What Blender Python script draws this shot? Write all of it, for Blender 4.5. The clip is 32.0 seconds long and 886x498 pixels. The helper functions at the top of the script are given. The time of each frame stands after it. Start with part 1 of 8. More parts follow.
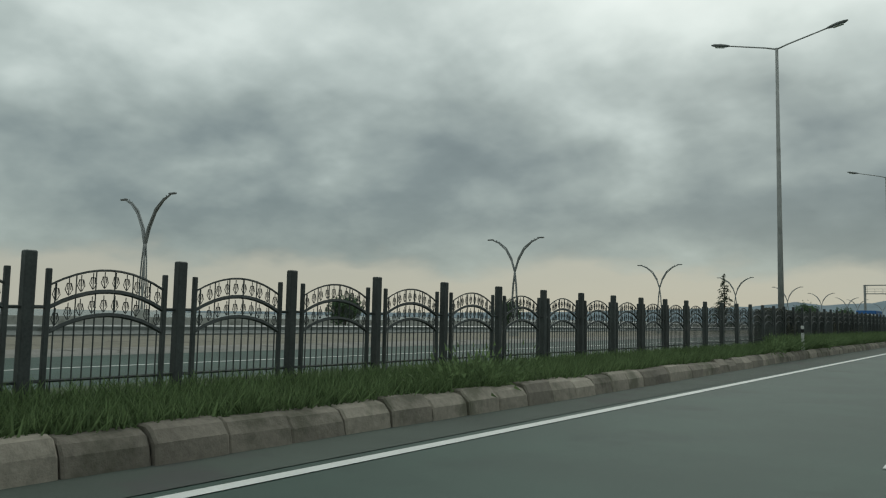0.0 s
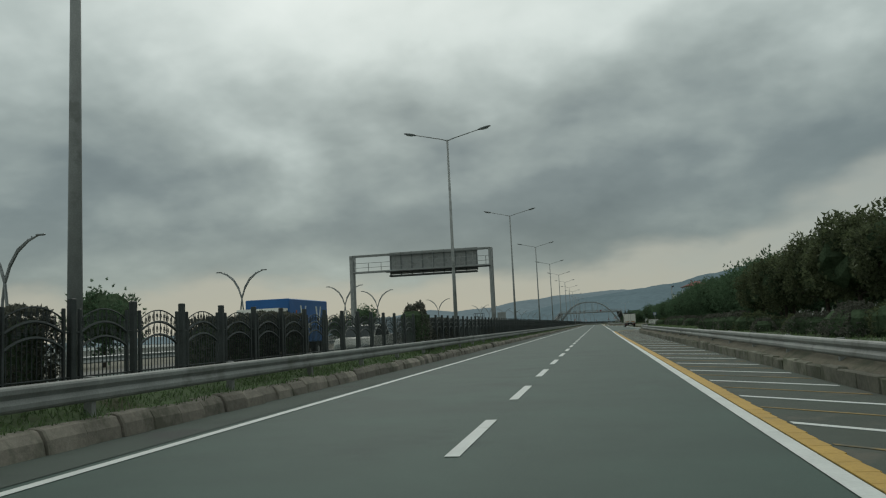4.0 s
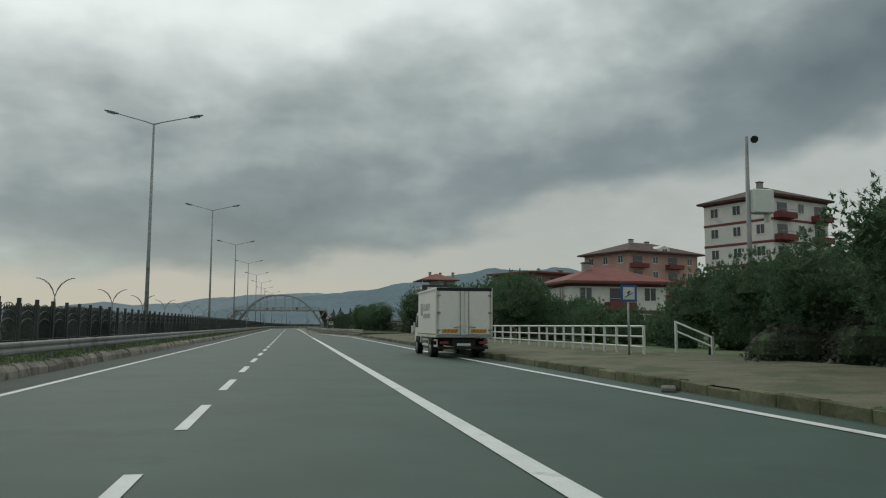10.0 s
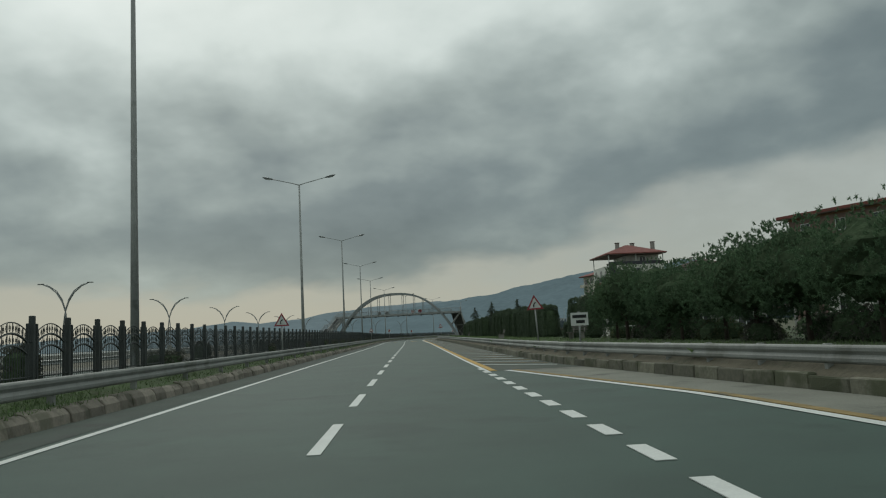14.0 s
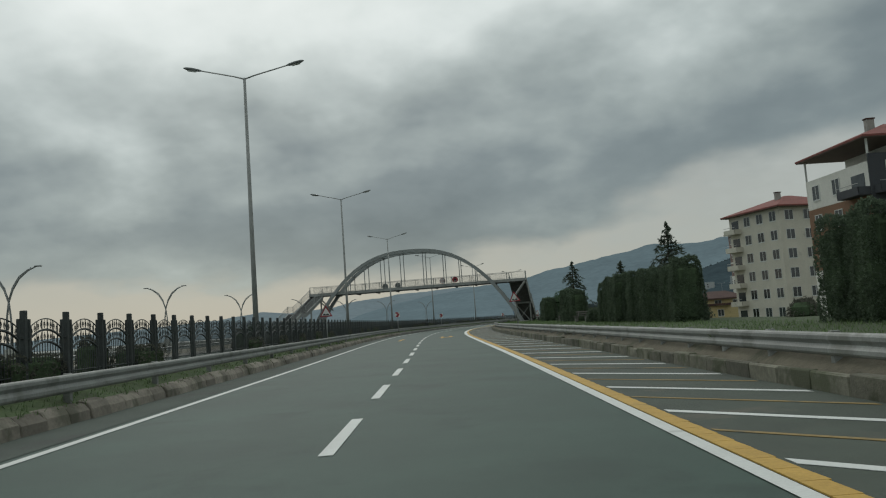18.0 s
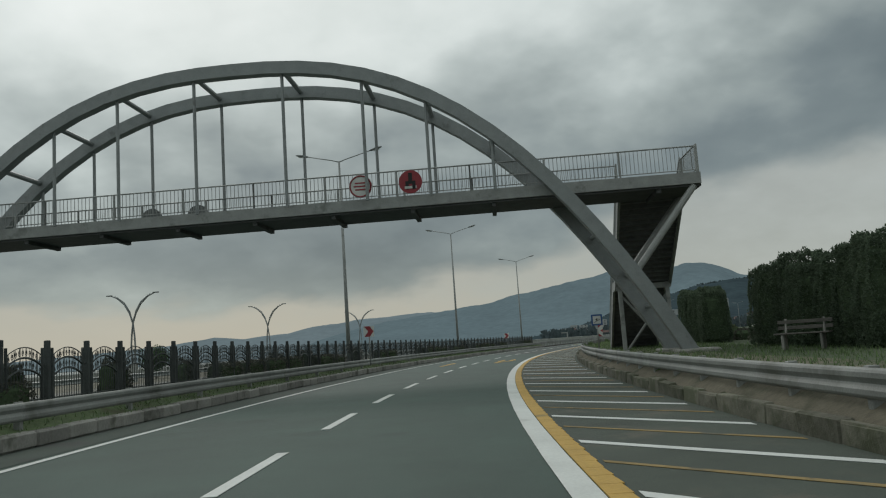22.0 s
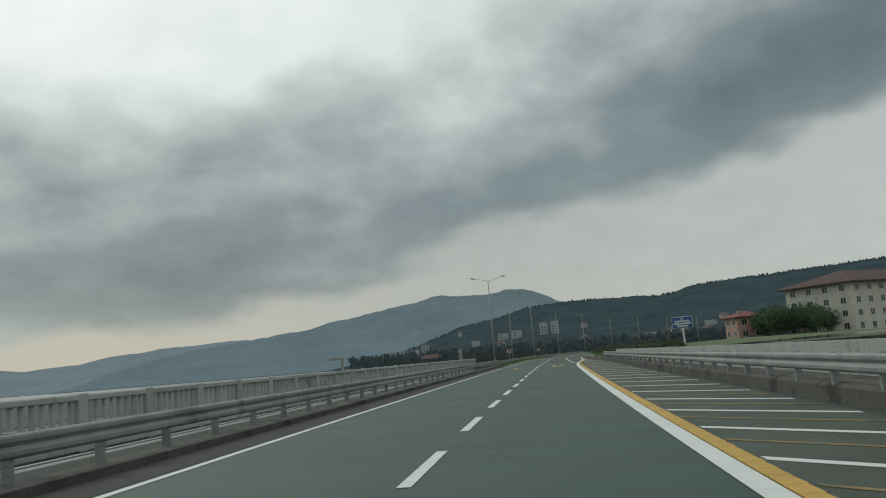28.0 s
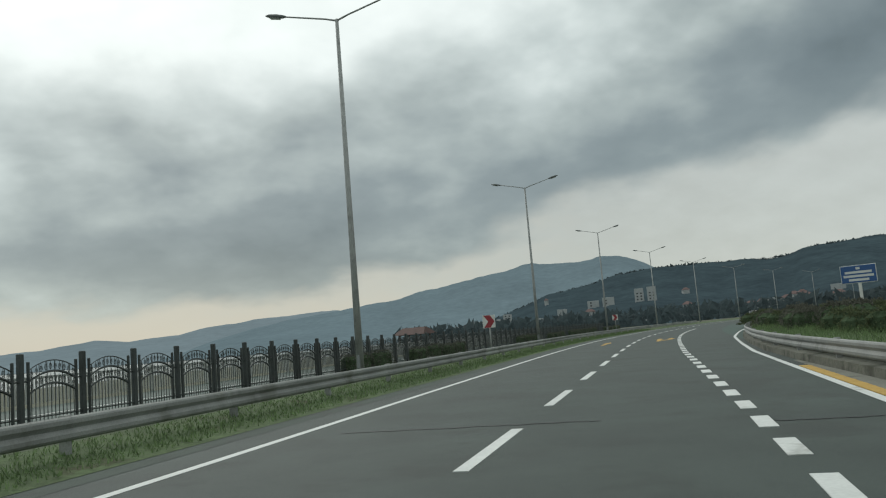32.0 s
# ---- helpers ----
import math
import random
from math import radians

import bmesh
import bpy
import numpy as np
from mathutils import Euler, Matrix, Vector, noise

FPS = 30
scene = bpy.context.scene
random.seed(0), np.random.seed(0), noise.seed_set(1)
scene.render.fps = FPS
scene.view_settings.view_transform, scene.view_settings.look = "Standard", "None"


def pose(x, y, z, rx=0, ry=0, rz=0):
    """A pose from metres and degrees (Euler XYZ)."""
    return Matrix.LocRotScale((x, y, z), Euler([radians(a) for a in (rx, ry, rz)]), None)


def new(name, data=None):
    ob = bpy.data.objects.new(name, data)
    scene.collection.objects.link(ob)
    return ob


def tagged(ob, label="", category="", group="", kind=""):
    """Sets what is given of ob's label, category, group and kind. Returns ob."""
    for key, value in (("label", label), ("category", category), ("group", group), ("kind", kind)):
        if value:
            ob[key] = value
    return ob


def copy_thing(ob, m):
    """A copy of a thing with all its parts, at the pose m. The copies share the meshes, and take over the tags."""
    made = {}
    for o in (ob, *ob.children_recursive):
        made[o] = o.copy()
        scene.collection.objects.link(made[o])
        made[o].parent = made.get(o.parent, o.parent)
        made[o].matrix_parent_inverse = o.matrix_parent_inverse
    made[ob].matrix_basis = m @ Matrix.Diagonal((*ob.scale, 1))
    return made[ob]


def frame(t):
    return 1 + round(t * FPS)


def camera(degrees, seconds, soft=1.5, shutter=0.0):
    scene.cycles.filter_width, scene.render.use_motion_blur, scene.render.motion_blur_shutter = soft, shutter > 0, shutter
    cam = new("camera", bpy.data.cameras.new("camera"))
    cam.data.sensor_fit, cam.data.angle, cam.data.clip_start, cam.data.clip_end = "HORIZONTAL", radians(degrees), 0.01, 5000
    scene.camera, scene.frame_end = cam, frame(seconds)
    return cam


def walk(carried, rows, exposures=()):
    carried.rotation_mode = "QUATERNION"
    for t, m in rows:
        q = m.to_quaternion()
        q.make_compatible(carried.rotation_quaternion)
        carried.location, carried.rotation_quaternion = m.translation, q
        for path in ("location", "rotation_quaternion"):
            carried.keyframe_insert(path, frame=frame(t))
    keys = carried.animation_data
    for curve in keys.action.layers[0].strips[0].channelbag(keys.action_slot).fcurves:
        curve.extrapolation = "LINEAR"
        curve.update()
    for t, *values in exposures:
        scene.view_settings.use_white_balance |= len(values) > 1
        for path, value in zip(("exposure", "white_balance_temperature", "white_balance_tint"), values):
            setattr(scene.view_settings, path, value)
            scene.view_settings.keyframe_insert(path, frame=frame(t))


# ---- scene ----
# the road runs along s (metres); n is the offset to the right of its left edge line
BENDS = [(210, 0.008), (246.316, 0.059), (282.632, -0.096), (318.947, 0.015), (355.263, 0.061), (391.579, -0.010), (427.895, -0.583), (464.211, 1.934), (500.526, 3.659), (536.842, 3.388), (573.158, 2.099), (609.474, 1.068), (645.789, -0.059), (682.105, 0.433), (718.421, -0.228), (754.737, 2.715), (791.053, 2.217), (827.368, 2.191), (863.684, 2.206), (900, 2.206)]


def lay_road():
    """Places and headings of the left edge line, one for each metre from -60."""
    s = np.arange(-60.0, 1100.0, 1.0)
    knots = np.array(BENDS)
    bend = np.interp(s, knots[:, 0], knots[:, 1] * 1e-3, left=0)
    bend[s < knots[0, 0] - 30] = 0
    th = np.concatenate([[0], np.cumsum((bend[1:] + bend[:-1]) / 2)])
    th -= np.interp(0, s, th)
    x = np.concatenate([[0], np.cumsum((np.sin(th[1:]) + np.sin(th[:-1])) / 2)])
    y = np.concatenate([[0], np.cumsum((np.cos(th[1:]) + np.cos(th[:-1])) / 2)])
    return s, x - np.interp(0, s, x), y - np.interp(0, s, y), th


ROAD_S, ROAD_X, ROAD_Y, ROAD_TH = lay_road()


def heading(s):
    return float(np.interp(s, ROAD_S, ROAD_TH))


def on_road(s, n, z=0.0):
    """The world place at s along the road, n to the right of its left edge line."""
    th = heading(s)
    return Vector((float(np.interp(s, ROAD_S, ROAD_X)) + n * math.cos(th), float(np.interp(s, ROAD_S, ROAD_Y)) - n * math.sin(th), z))


def road_pose(s, n, z=0.0, turn=0.0):
    """A pose whose y axis follows the road at s."""
    return Matrix.Translation(on_road(s, n, z)) @ Matrix.Rotation(-heading(s) + radians(turn), 4, "Z")


CAMERA_HEIGHT = 1.219
# seconds, s, n, yaw to the right of the road, pitch, roll
DRIVE = [
    (0, 18.70, 4.470, -36.35, 4.97, -1.17),
    (0.5, 29.16, 4.626, -33.95, 5.22, -1.13),
    (1, 39.66, 4.812, -31.28, 5.41, -1.10),
    (1.5, 50.10, 4.877, -28.24, 4.77, -1.39),
    (2, 60.05, 4.941, -24.36, 4.92, -1.08),
    (2.5, 70.50, 4.958, -20.66, 5.21, -0.81),
    (3, 81.20, 4.974, -17.02, 5.72, 0.83),
    (3.5, 91.97, 4.997, -13.87, 6.07, 1.45),
    (4, 102.76, 5.049, -10.95, 5.92, 2.71),
    (4.5, 113.40, 5.026, -8.57, 5.36, 2.66),
    (6.5, 155.72, 4.997, -7.85, 3.47, 0.25),
    (7, 166.69, 4.975, -6.39, 3.94, 0.99),
    (7.5, 177.21, 4.980, -4.62, 3.92, 0.24),
    (8, 187.49, 4.973, -3.29, 3.44, 1.26),
    (8.5, 198.06, 4.985, -1.77, 3.72, 2.16),
    (9, 208.17, 4.916, 3.06, 5.34, 0.72),
    (9.5, 218.51, 4.844, 8.60, 5.65, 0.51),
    (10, 229.22, 4.820, 11.05, 5.64, -0.23),
    (10.5, 240.33, 4.800, 12.30, 5.67, -0.83),
    (11, 250.77, 4.791, 11.55, 5.84, 0.49),
    (11.5, 261.18, 4.755, 9.61, 7.05, 2.44),
    (12, 271.71, 4.720, 7.17, 7.14, 2.25),
    (12.5, 282.51, 4.647, 5.50, 7.34, 2.61),
    (13, 293.30, 4.594, 4.23, 7.50, 2.86),
    (13.5, 303.82, 4.630, 3.37, 7.00, 2.74),
    (14, 314.16, 4.687, 2.64, 6.20, 2.79),
    (14.5, 324.58, 4.764, 0.53, 6.06, 2.72),
    (15, 334.95, 4.861, -1.31, 5.57, 2.35),
    (15.5, 345.38, 4.853, -0.73, 4.54, 2.75),
    (17.5, 388.25, 4.838, 0.05, 5.26, 3.92),
    (18, 398.76, 4.829, 0.32, 5.33, 4.06),
    (18.5, 409.20, 4.955, 1.19, 5.05, 2.86),
    (19, 419.63, 5.082, 2.50, 5.21, 2.72),
    (19.5, 430.10, 5.290, 3.37, 6.15, 2.57),
    (20, 440.49, 5.558, 3.05, 6.67, 2.48),
    (20.5, 451.38, 5.739, 2.61, 6.60, 2.03),
    (21, 462.22, 5.921, 2.09, 6.78, 3.06),
    (21.5, 472.57, 5.910, 0.94, 7.27, 3.36),
    (22, 483.00, 5.939, -0.05, 7.06, 3.89),
    (22.5, 493.85, 5.878, -0.55, 5.93, 4.51),
    (23, 504.91, 5.807, -1.32, 5.73, 6.45),
    (23.5, 515.82, 5.642, -2.40, 5.92, 9.13),
    (24, 526.57, 5.526, -2.45, 6.29, 12.18),
    (24.5, 536.89, 5.420, -2.48, 6.79, 12.00),
    (25, 547.16, 5.363, -2.63, 6.97, 6.94),
    (25.5, 558.22, 5.342, -2.15, 6.57, 3.43),
    (27.5, 600.12, 4.978, -3.91, 6.32, 2.35),
    (28, 610.96, 5.117, -6.61, 8.15, 4.64),
    (28.5, 621.58, 5.173, -7.68, 7.17, 1.97),
    (29, 632.08, 5.220, -11.80, 7.11, -1.12),
    (29.5, 642.53, 5.315, -13.30, 4.82, 0.66),
    (30, 652.98, 5.379, -13.93, 4.60, 1.72),
    (30.5, 663.45, 5.483, -15.09, 4.62, 1.21),
    (31, 674.27, 5.577, -17.34, 3.63, 1.72),
    (31.5, 684.87, 5.486, -17.11, 4.27, 2.91),
    (32, 695.69, 5.504, -15.28, 6.50, 4.68),
]


def drive_pose(s, n, yaw, pitch, roll):
    return Matrix.Translation(on_road(s, n, CAMERA_HEIGHT)) @ pose(0, 0, 0, 0, 0, -math.degrees(heading(s)) - yaw) @ pose(0, 0, 0, 90 + pitch) @ pose(0, 0, 0, 0, 0, -roll)


EXPOSURES = [(0.0, -0.05, 6500, 6), (1.0, -0.12, 6500, 6), (2.0, -0.15, 6500, 6), (3.0, -0.15, 6500, 6), (4.0, -0.2, 6500, 6), (7.0, -0.06, 6500, 10), (9.0, -0.06, 6500, 10), (10.0, 0.0, 6500, 10), (11.0, 0.15, 6500, 10), (12.0, -0.18, 6500, 6), (13.0, -0.2, 6500, 6), (14.0, -0.19, 6500, 6), (15.0, -0.27, 6500, 6), (18.0, -0.09, 6500, 10), (19.0, -0.02, 6500, 10), (20.0, -0.24, 6500, 10), (21.0, -0.01, 6500, 10), (22.0, -0.14, 6500, 10), (23.0, 0.25, 6500, 10), (24.0, -0.14, 6500, 10), (25.0, -0.13, 6500, 10), (28.0, 0.02, 6500, 10), (29.0, 0.18, 6500, 10), (30.0, 0.3, 6500, 10), (31.0, 0.3, 6500, 10), (32.0, 0.25, 6500, 10)]
cam = camera(59.48, 32.0, soft=1.15)
walk(cam, [(t, drive_pose(*row)) for t, *row in DRIVE], EXPOSURES)

# ---- sky and light ----
SUN_ELEVATION, SUN_AZIMUTH = 38.0, -14.0
world = bpy.data.worlds.new("overcast_sky")
scene.world = world
world.use_nodes = True


def build_sky():
    nt = world.node_tree
    nt.nodes.clear()

    def node(kind, **inputs):
        n = nt.nodes.new(kind)
        for key, value in inputs.items():
            n.inputs[key.replace("_", " ")].default_value = value
        return n

    def math_node(op, a, b=None, c=None):
        n = nt.nodes.new("ShaderNodeMath")
        n.operation = op
        for i, v in enumerate((a, b, c)):
            if v is None:
                continue
            if isinstance(v, (int, float)):
                n.inputs[i].default_value = v
            else:
                nt.links.new(v, n.inputs[i])
        return n.outputs[0]

    coord = node("ShaderNodeTexCoord")
    split = node("ShaderNodeSeparateXYZ")
    nt.links.new(coord.outputs["Generated"], split.inputs[0])
    x, y, z = split.outputs
    up = math_node("ADD", math_node("MAXIMUM", z, 0.0), 0.42)
    flat = node("ShaderNodeCombineXYZ")
    nt.links.new(math_node("DIVIDE", x, up), flat.inputs[0])
    nt.links.new(math_node("DIVIDE", y, up), flat.inputs[1])

    def clouds(scale, detail, rough, shift, warp=0.0, stretch=(1, 1, 1)):
        m = nt.nodes.new("ShaderNodeMapping")
        m.inputs["Location"].default_value = shift
        m.inputs["Scale"].default_value = stretch
        nt.links.new(flat.outputs[0], m.inputs["Vector"])
        n = nt.nodes.new("ShaderNodeTexNoise")
        n.inputs["Scale"].default_value = scale
        n.inputs["Detail"].default_value = detail
        n.inputs["Roughness"].default_value = rough
        n.inputs["Distortion"].default_value = warp
        nt.links.new(m.outputs[0], n.inputs["Vector"])
        return n.outputs["Fac"]

    def ramp_of(value, stops):
        r = nt.nodes.new("ShaderNodeValToRGB")
        while len(r.color_ramp.elements) < len(stops):
            r.color_ramp.elements.new(0.5)
        for el, (at, col) in zip(r.color_ramp.elements, stops):
            el.position, el.color = at, (*col, 1)
        nt.links.new(value, r.inputs[0])
        return r.outputs[0]

    big = clouds(1.35, 3.0, 0.45, (3.1, 1.7, 0.0), 0.15, (1.0, 0.9, 1))
    mid = clouds(3.3, 4.0, 0.5, (7.4, 2.2, 0.0), 0.12)
    fine = clouds(8.5, 5.0, 0.55, (1.2, 9.1, 0.0), 0.1)
    mass = math_node("ADD", math_node("ADD", math_node("MULTIPLY", big, 0.46), math_node("MULTIPLY", mid, 0.42)), math_node("MULTIPLY", fine, 0.14))
    # the cloud deck's foot rises inland (to the right)
    tilt = math_node("SUBTRACT", z, math_node("MULTIPLY", math_node("MAXIMUM", x, 0.0), 0.26))
    tilt = math_node("ADD", tilt, math_node("MULTIPLY", math_node("SUBTRACT", mid, 0.5), 0.13))
    # heavy and dark low down, thin and bright overhead
    level = ramp_of(tilt, ((0.0, (0.49,) * 3), (0.07, (0.39,) * 3), (0.13, (0.33,) * 3), (0.20, (0.43,) * 3), (0.27, (0.60,) * 3), (0.35, (0.73,) * 3), (0.7, (0.76,) * 3)))
    tone = math_node("ADD", math_node("ADD", math_node("MULTIPLY", math_node("SUBTRACT", mass, 0.51), 1.18), level), 0.0)
    # a darker bank of cloud over the land, above the clear gap
    def smooth(value, a, b):
        s = nt.nodes.new("ShaderNodeMapRange")
        s.interpolation_type = "SMOOTHSTEP"
        s.inputs["From Min"].default_value, s.inputs["From Max"].default_value = a, b
        nt.links.new(value, s.inputs["Value"])
        return s.outputs[0]
    bank = math_node("MULTIPLY", smooth(tilt, 0.05, 0.10), math_node("SUBTRACT", 1.0, smooth(tilt, 0.16, 0.36)))
    tone = math_node("SUBTRACT", tone, math_node("MULTIPLY", math_node("MULTIPLY", bank, smooth(x, 0.05, 0.5)), 0.04))
    # and a duller stretch over the sea
    haze = math_node("MULTIPLY", smooth(z, 0.05, 0.12), math_node("SUBTRACT", 1.0, smooth(z, 0.24, 0.42)))
    tone = math_node("SUBTRACT", tone, math_node("MULTIPLY", math_node("MULTIPLY", haze, math_node("SUBTRACT", smooth(x, -0.45, -0.15), smooth(x, -0.10, 0.12))), 0.13))
    tone = math_node("ADD", tone, math_node("MULTIPLY", math_node("MULTIPLY", haze, smooth(math_node("MULTIPLY", x, -1.0), 0.42, 0.75)), 0.12))
    tone = math_node("SUBTRACT", tone, math_node("MULTIPLY", math_node("MULTIPLY", smooth(z, 0.15, 0.26), smooth(math_node("MULTIPLY", x, -1.0), 0.10, 0.32)), 0.06))
    # brighter where the hidden sun stands
    sunward = nt.nodes.new("ShaderNodeVectorMath")
    sunward.operation = "DOT_PRODUCT"
    nt.links.new(coord.outputs["Generated"], sunward.inputs[0])
    el, az = radians(SUN_ELEVATION), radians(SUN_AZIMUTH)
    sunward.inputs[1].default_value = (math.sin(az) * math.cos(el), math.cos(az) * math.cos(el), math.sin(el))
    glow = nt.nodes.new("ShaderNodeMapRange")
    glow.interpolation_type = "SMOOTHSTEP"
    glow.inputs["From Min"].default_value, glow.inputs["From Max"].default_value = 0.88, 1.0
    nt.links.new(sunward.outputs["Value"], glow.inputs["Value"])
    tone = math_node("ADD", tone, math_node("MULTIPLY", glow.outputs[0], 0.22))
    cloud = ramp_of(tone, ((0.05, (0.085, 0.110, 0.108)), (0.20, (0.130, 0.163, 0.166)), (0.34, (0.187, 0.226, 0.226)), (0.48, (0.300, 0.347, 0.332)), (0.62, (0.455, 0.512, 0.490)), (0.78, (0.680, 0.740, 0.710)), (0.98, (0.86, 0.91, 0.88))))
    # a pale warm gap under the cloud deck along the horizon
    low = nt.nodes.new("ShaderNodeMapRange")
    low.interpolation_type = "SMOOTHSTEP"
    low.inputs["From Min"].default_value, low.inputs["From Max"].default_value = 0.086, 0.044
    nt.links.new(tilt, low.inputs["Value"])
    gap = nt.nodes.new("ShaderNodeMix")
    gap.data_type = "RGBA"
    nt.links.new(math_node("MULTIPLY", low.outputs[0], 0.9), gap.inputs["Factor"])
    nt.links.new(cloud, gap.inputs["A"])
    nt.links.new(ramp_of(math_node("ADD", math_node("MULTIPLY", x, 0.5), math_node("MULTIPLY", fine, 0.25)), ((0.05, (0.425, 0.415, 0.355)), (0.30, (0.380, 0.402, 0.368)), (0.5, (0.455, 0.485, 0.455)))), gap.inputs["B"])
    air = nt.nodes.new("ShaderNodeTexSky")
    air.sky_type = "NISHITA"
    air.sun_disc = False
    air.sun_elevation, air.sun_rotation = radians(SUN_ELEVATION), radians(SUN_AZIMUTH)
    thin = nt.nodes.new("ShaderNodeMix")
    thin.data_type = "RGBA"
    thin.blend_type = "ADD"
    thin.inputs["Factor"].default_value = 0.008
    nt.links.new(gap.outputs["Result"], thin.inputs["A"])
    nt.links.new(air.outputs[0], thin.inputs["B"])
    back = node("ShaderNodeBackground")
    back.inputs["Strength"].default_value = 1.0
    nt.links.new(thin.outputs["Result"], back.inputs["Color"])
    out = node("ShaderNodeOutputWorld")
    nt.links.new(back.outputs[0], out.inputs["Surface"])


build_sky()

sun = new("sun", bpy.data.lights.new("sun", "SUN"))
sun.data.energy, sun.data.angle, sun.data.color = 0.7, radians(25), (1.0, 0.97, 0.92)
sun.rotation_euler = (radians(90 - SUN_ELEVATION), 0, radians(180 - SUN_AZIMUTH))


# ---- materials ----
def material(name, color, rough=0.8, metal=0.0, vary=0.25, scale=2.0, fine=25.0, bump=0.2, bump_scale=40.0, second=None, object_vary=0.0, spec=0.4, glow=None, streak=None):
    """A painted, stony or leafy surface: two scales of variation, relief, and a second colour in stains."""
    m = bpy.data.materials.new(name)
    m.use_nodes = True
    nt = m.node_tree
    bsdf = nt.nodes["Principled BSDF"]
    geo = nt.nodes.new("ShaderNodeNewGeometry")
    src = geo.outputs["Position"]
    if streak:
        mp = nt.nodes.new("ShaderNodeMapping")
        mp.inputs["Scale"].default_value = streak
        nt.links.new(src, mp.inputs["Vector"])
        src = mp.outputs[0]

    def noise_tex(s, detail, rough_):
        n = nt.nodes.new("ShaderNodeTexNoise")
        n.inputs["Scale"].default_value, n.inputs["Detail"].default_value, n.inputs["Roughness"].default_value = s, detail, rough_
        nt.links.new(src, n.inputs["Vector"])
        return n.outputs["Fac"]

    a, b = noise_tex(scale, 4, 0.6), noise_tex(fine, 3, 0.6)
    ramp = nt.nodes.new("ShaderNodeValToRGB")
    dark = tuple(c * (1 - vary) for c in color)
    lite = tuple(min(1, c * (1 + vary)) for c in color)
    ramp.color_ramp.elements[0].position, ramp.color_ramp.elements[1].position = 0.33, 0.67
    ramp.color_ramp.elements[0].color, ramp.color_ramp.elements[1].color = (*dark, 1), (*lite, 1)
    mixf = nt.nodes.new("ShaderNodeMath")
    mixf.operation = "MULTIPLY_ADD"
    mixf.inputs[1].default_value = 0.55
    nt.links.new(a, mixf.inputs[0])
    half = nt.nodes.new("ShaderNodeMath")
    half.operation = "MULTIPLY"
    half.inputs[1].default_value = 0.45
    nt.links.new(b, half.inputs[0])
    nt.links.new(half.outputs[0], mixf.inputs[2])
    nt.links.new(mixf.outputs[0], ramp.inputs[0])
    col = ramp.outputs[0]
    if second:
        st = nt.nodes.new("ShaderNodeMapRange")
        st.interpolation_type = "SMOOTHSTEP"
        st.inputs["From Min"].default_value, st.inputs["From Max"].default_value = second[1], second[1] + 0.14
        nt.links.new(noise_tex(scale * 0.45 + 0.3, 5, 0.65), st.inputs["Value"])
        mx = nt.nodes.new("ShaderNodeMix")
        mx.data_type = "RGBA"
        nt.links.new(st.outputs[0], mx.inputs["Factor"])
        nt.links.new(col, mx.inputs["A"])
        mx.inputs["B"].default_value = (*second[0], 1)
        col = mx.outputs["Result"]
    if object_vary:
        info = nt.nodes.new("ShaderNodeObjectInfo")
        hv = nt.nodes.new("ShaderNodeHueSaturation")
        mr = nt.nodes.new("ShaderNodeMapRange")
        mr.inputs["To Min"].default_value, mr.inputs["To Max"].default_value = 1 - object_vary, 1 + object_vary
        nt.links.new(info.outputs["Random"], mr.inputs["Value"])
        nt.links.new(mr.outputs[0], hv.inputs["Value"])
        nt.links.new(col, hv.inputs["Color"])
        col = hv.outputs[0]
    nt.links.new(col, bsdf.inputs["Base Color"])
    bsdf.inputs["Roughness"].default_value = rough
    bsdf.inputs["Metallic"].default_value = metal
    bsdf.inputs["Specular IOR Level"].default_value = spec
    if bump:
        bp = nt.nodes.new("ShaderNodeBump")
        bp.inputs["Strength"].default_value, bp.inputs["Distance"].default_value = bump, 0.02
        nt.links.new(noise_tex(bump_scale, 3, 0.7), bp.inputs["Height"])
        nt.links.new(bp.outputs[0], bsdf.inputs["Normal"])
    if glow:
        bsdf.inputs["Emission Color"].default_value = (*glow[0], 1)
        bsdf.inputs["Emission Strength"].default_value = glow[1]
    return m


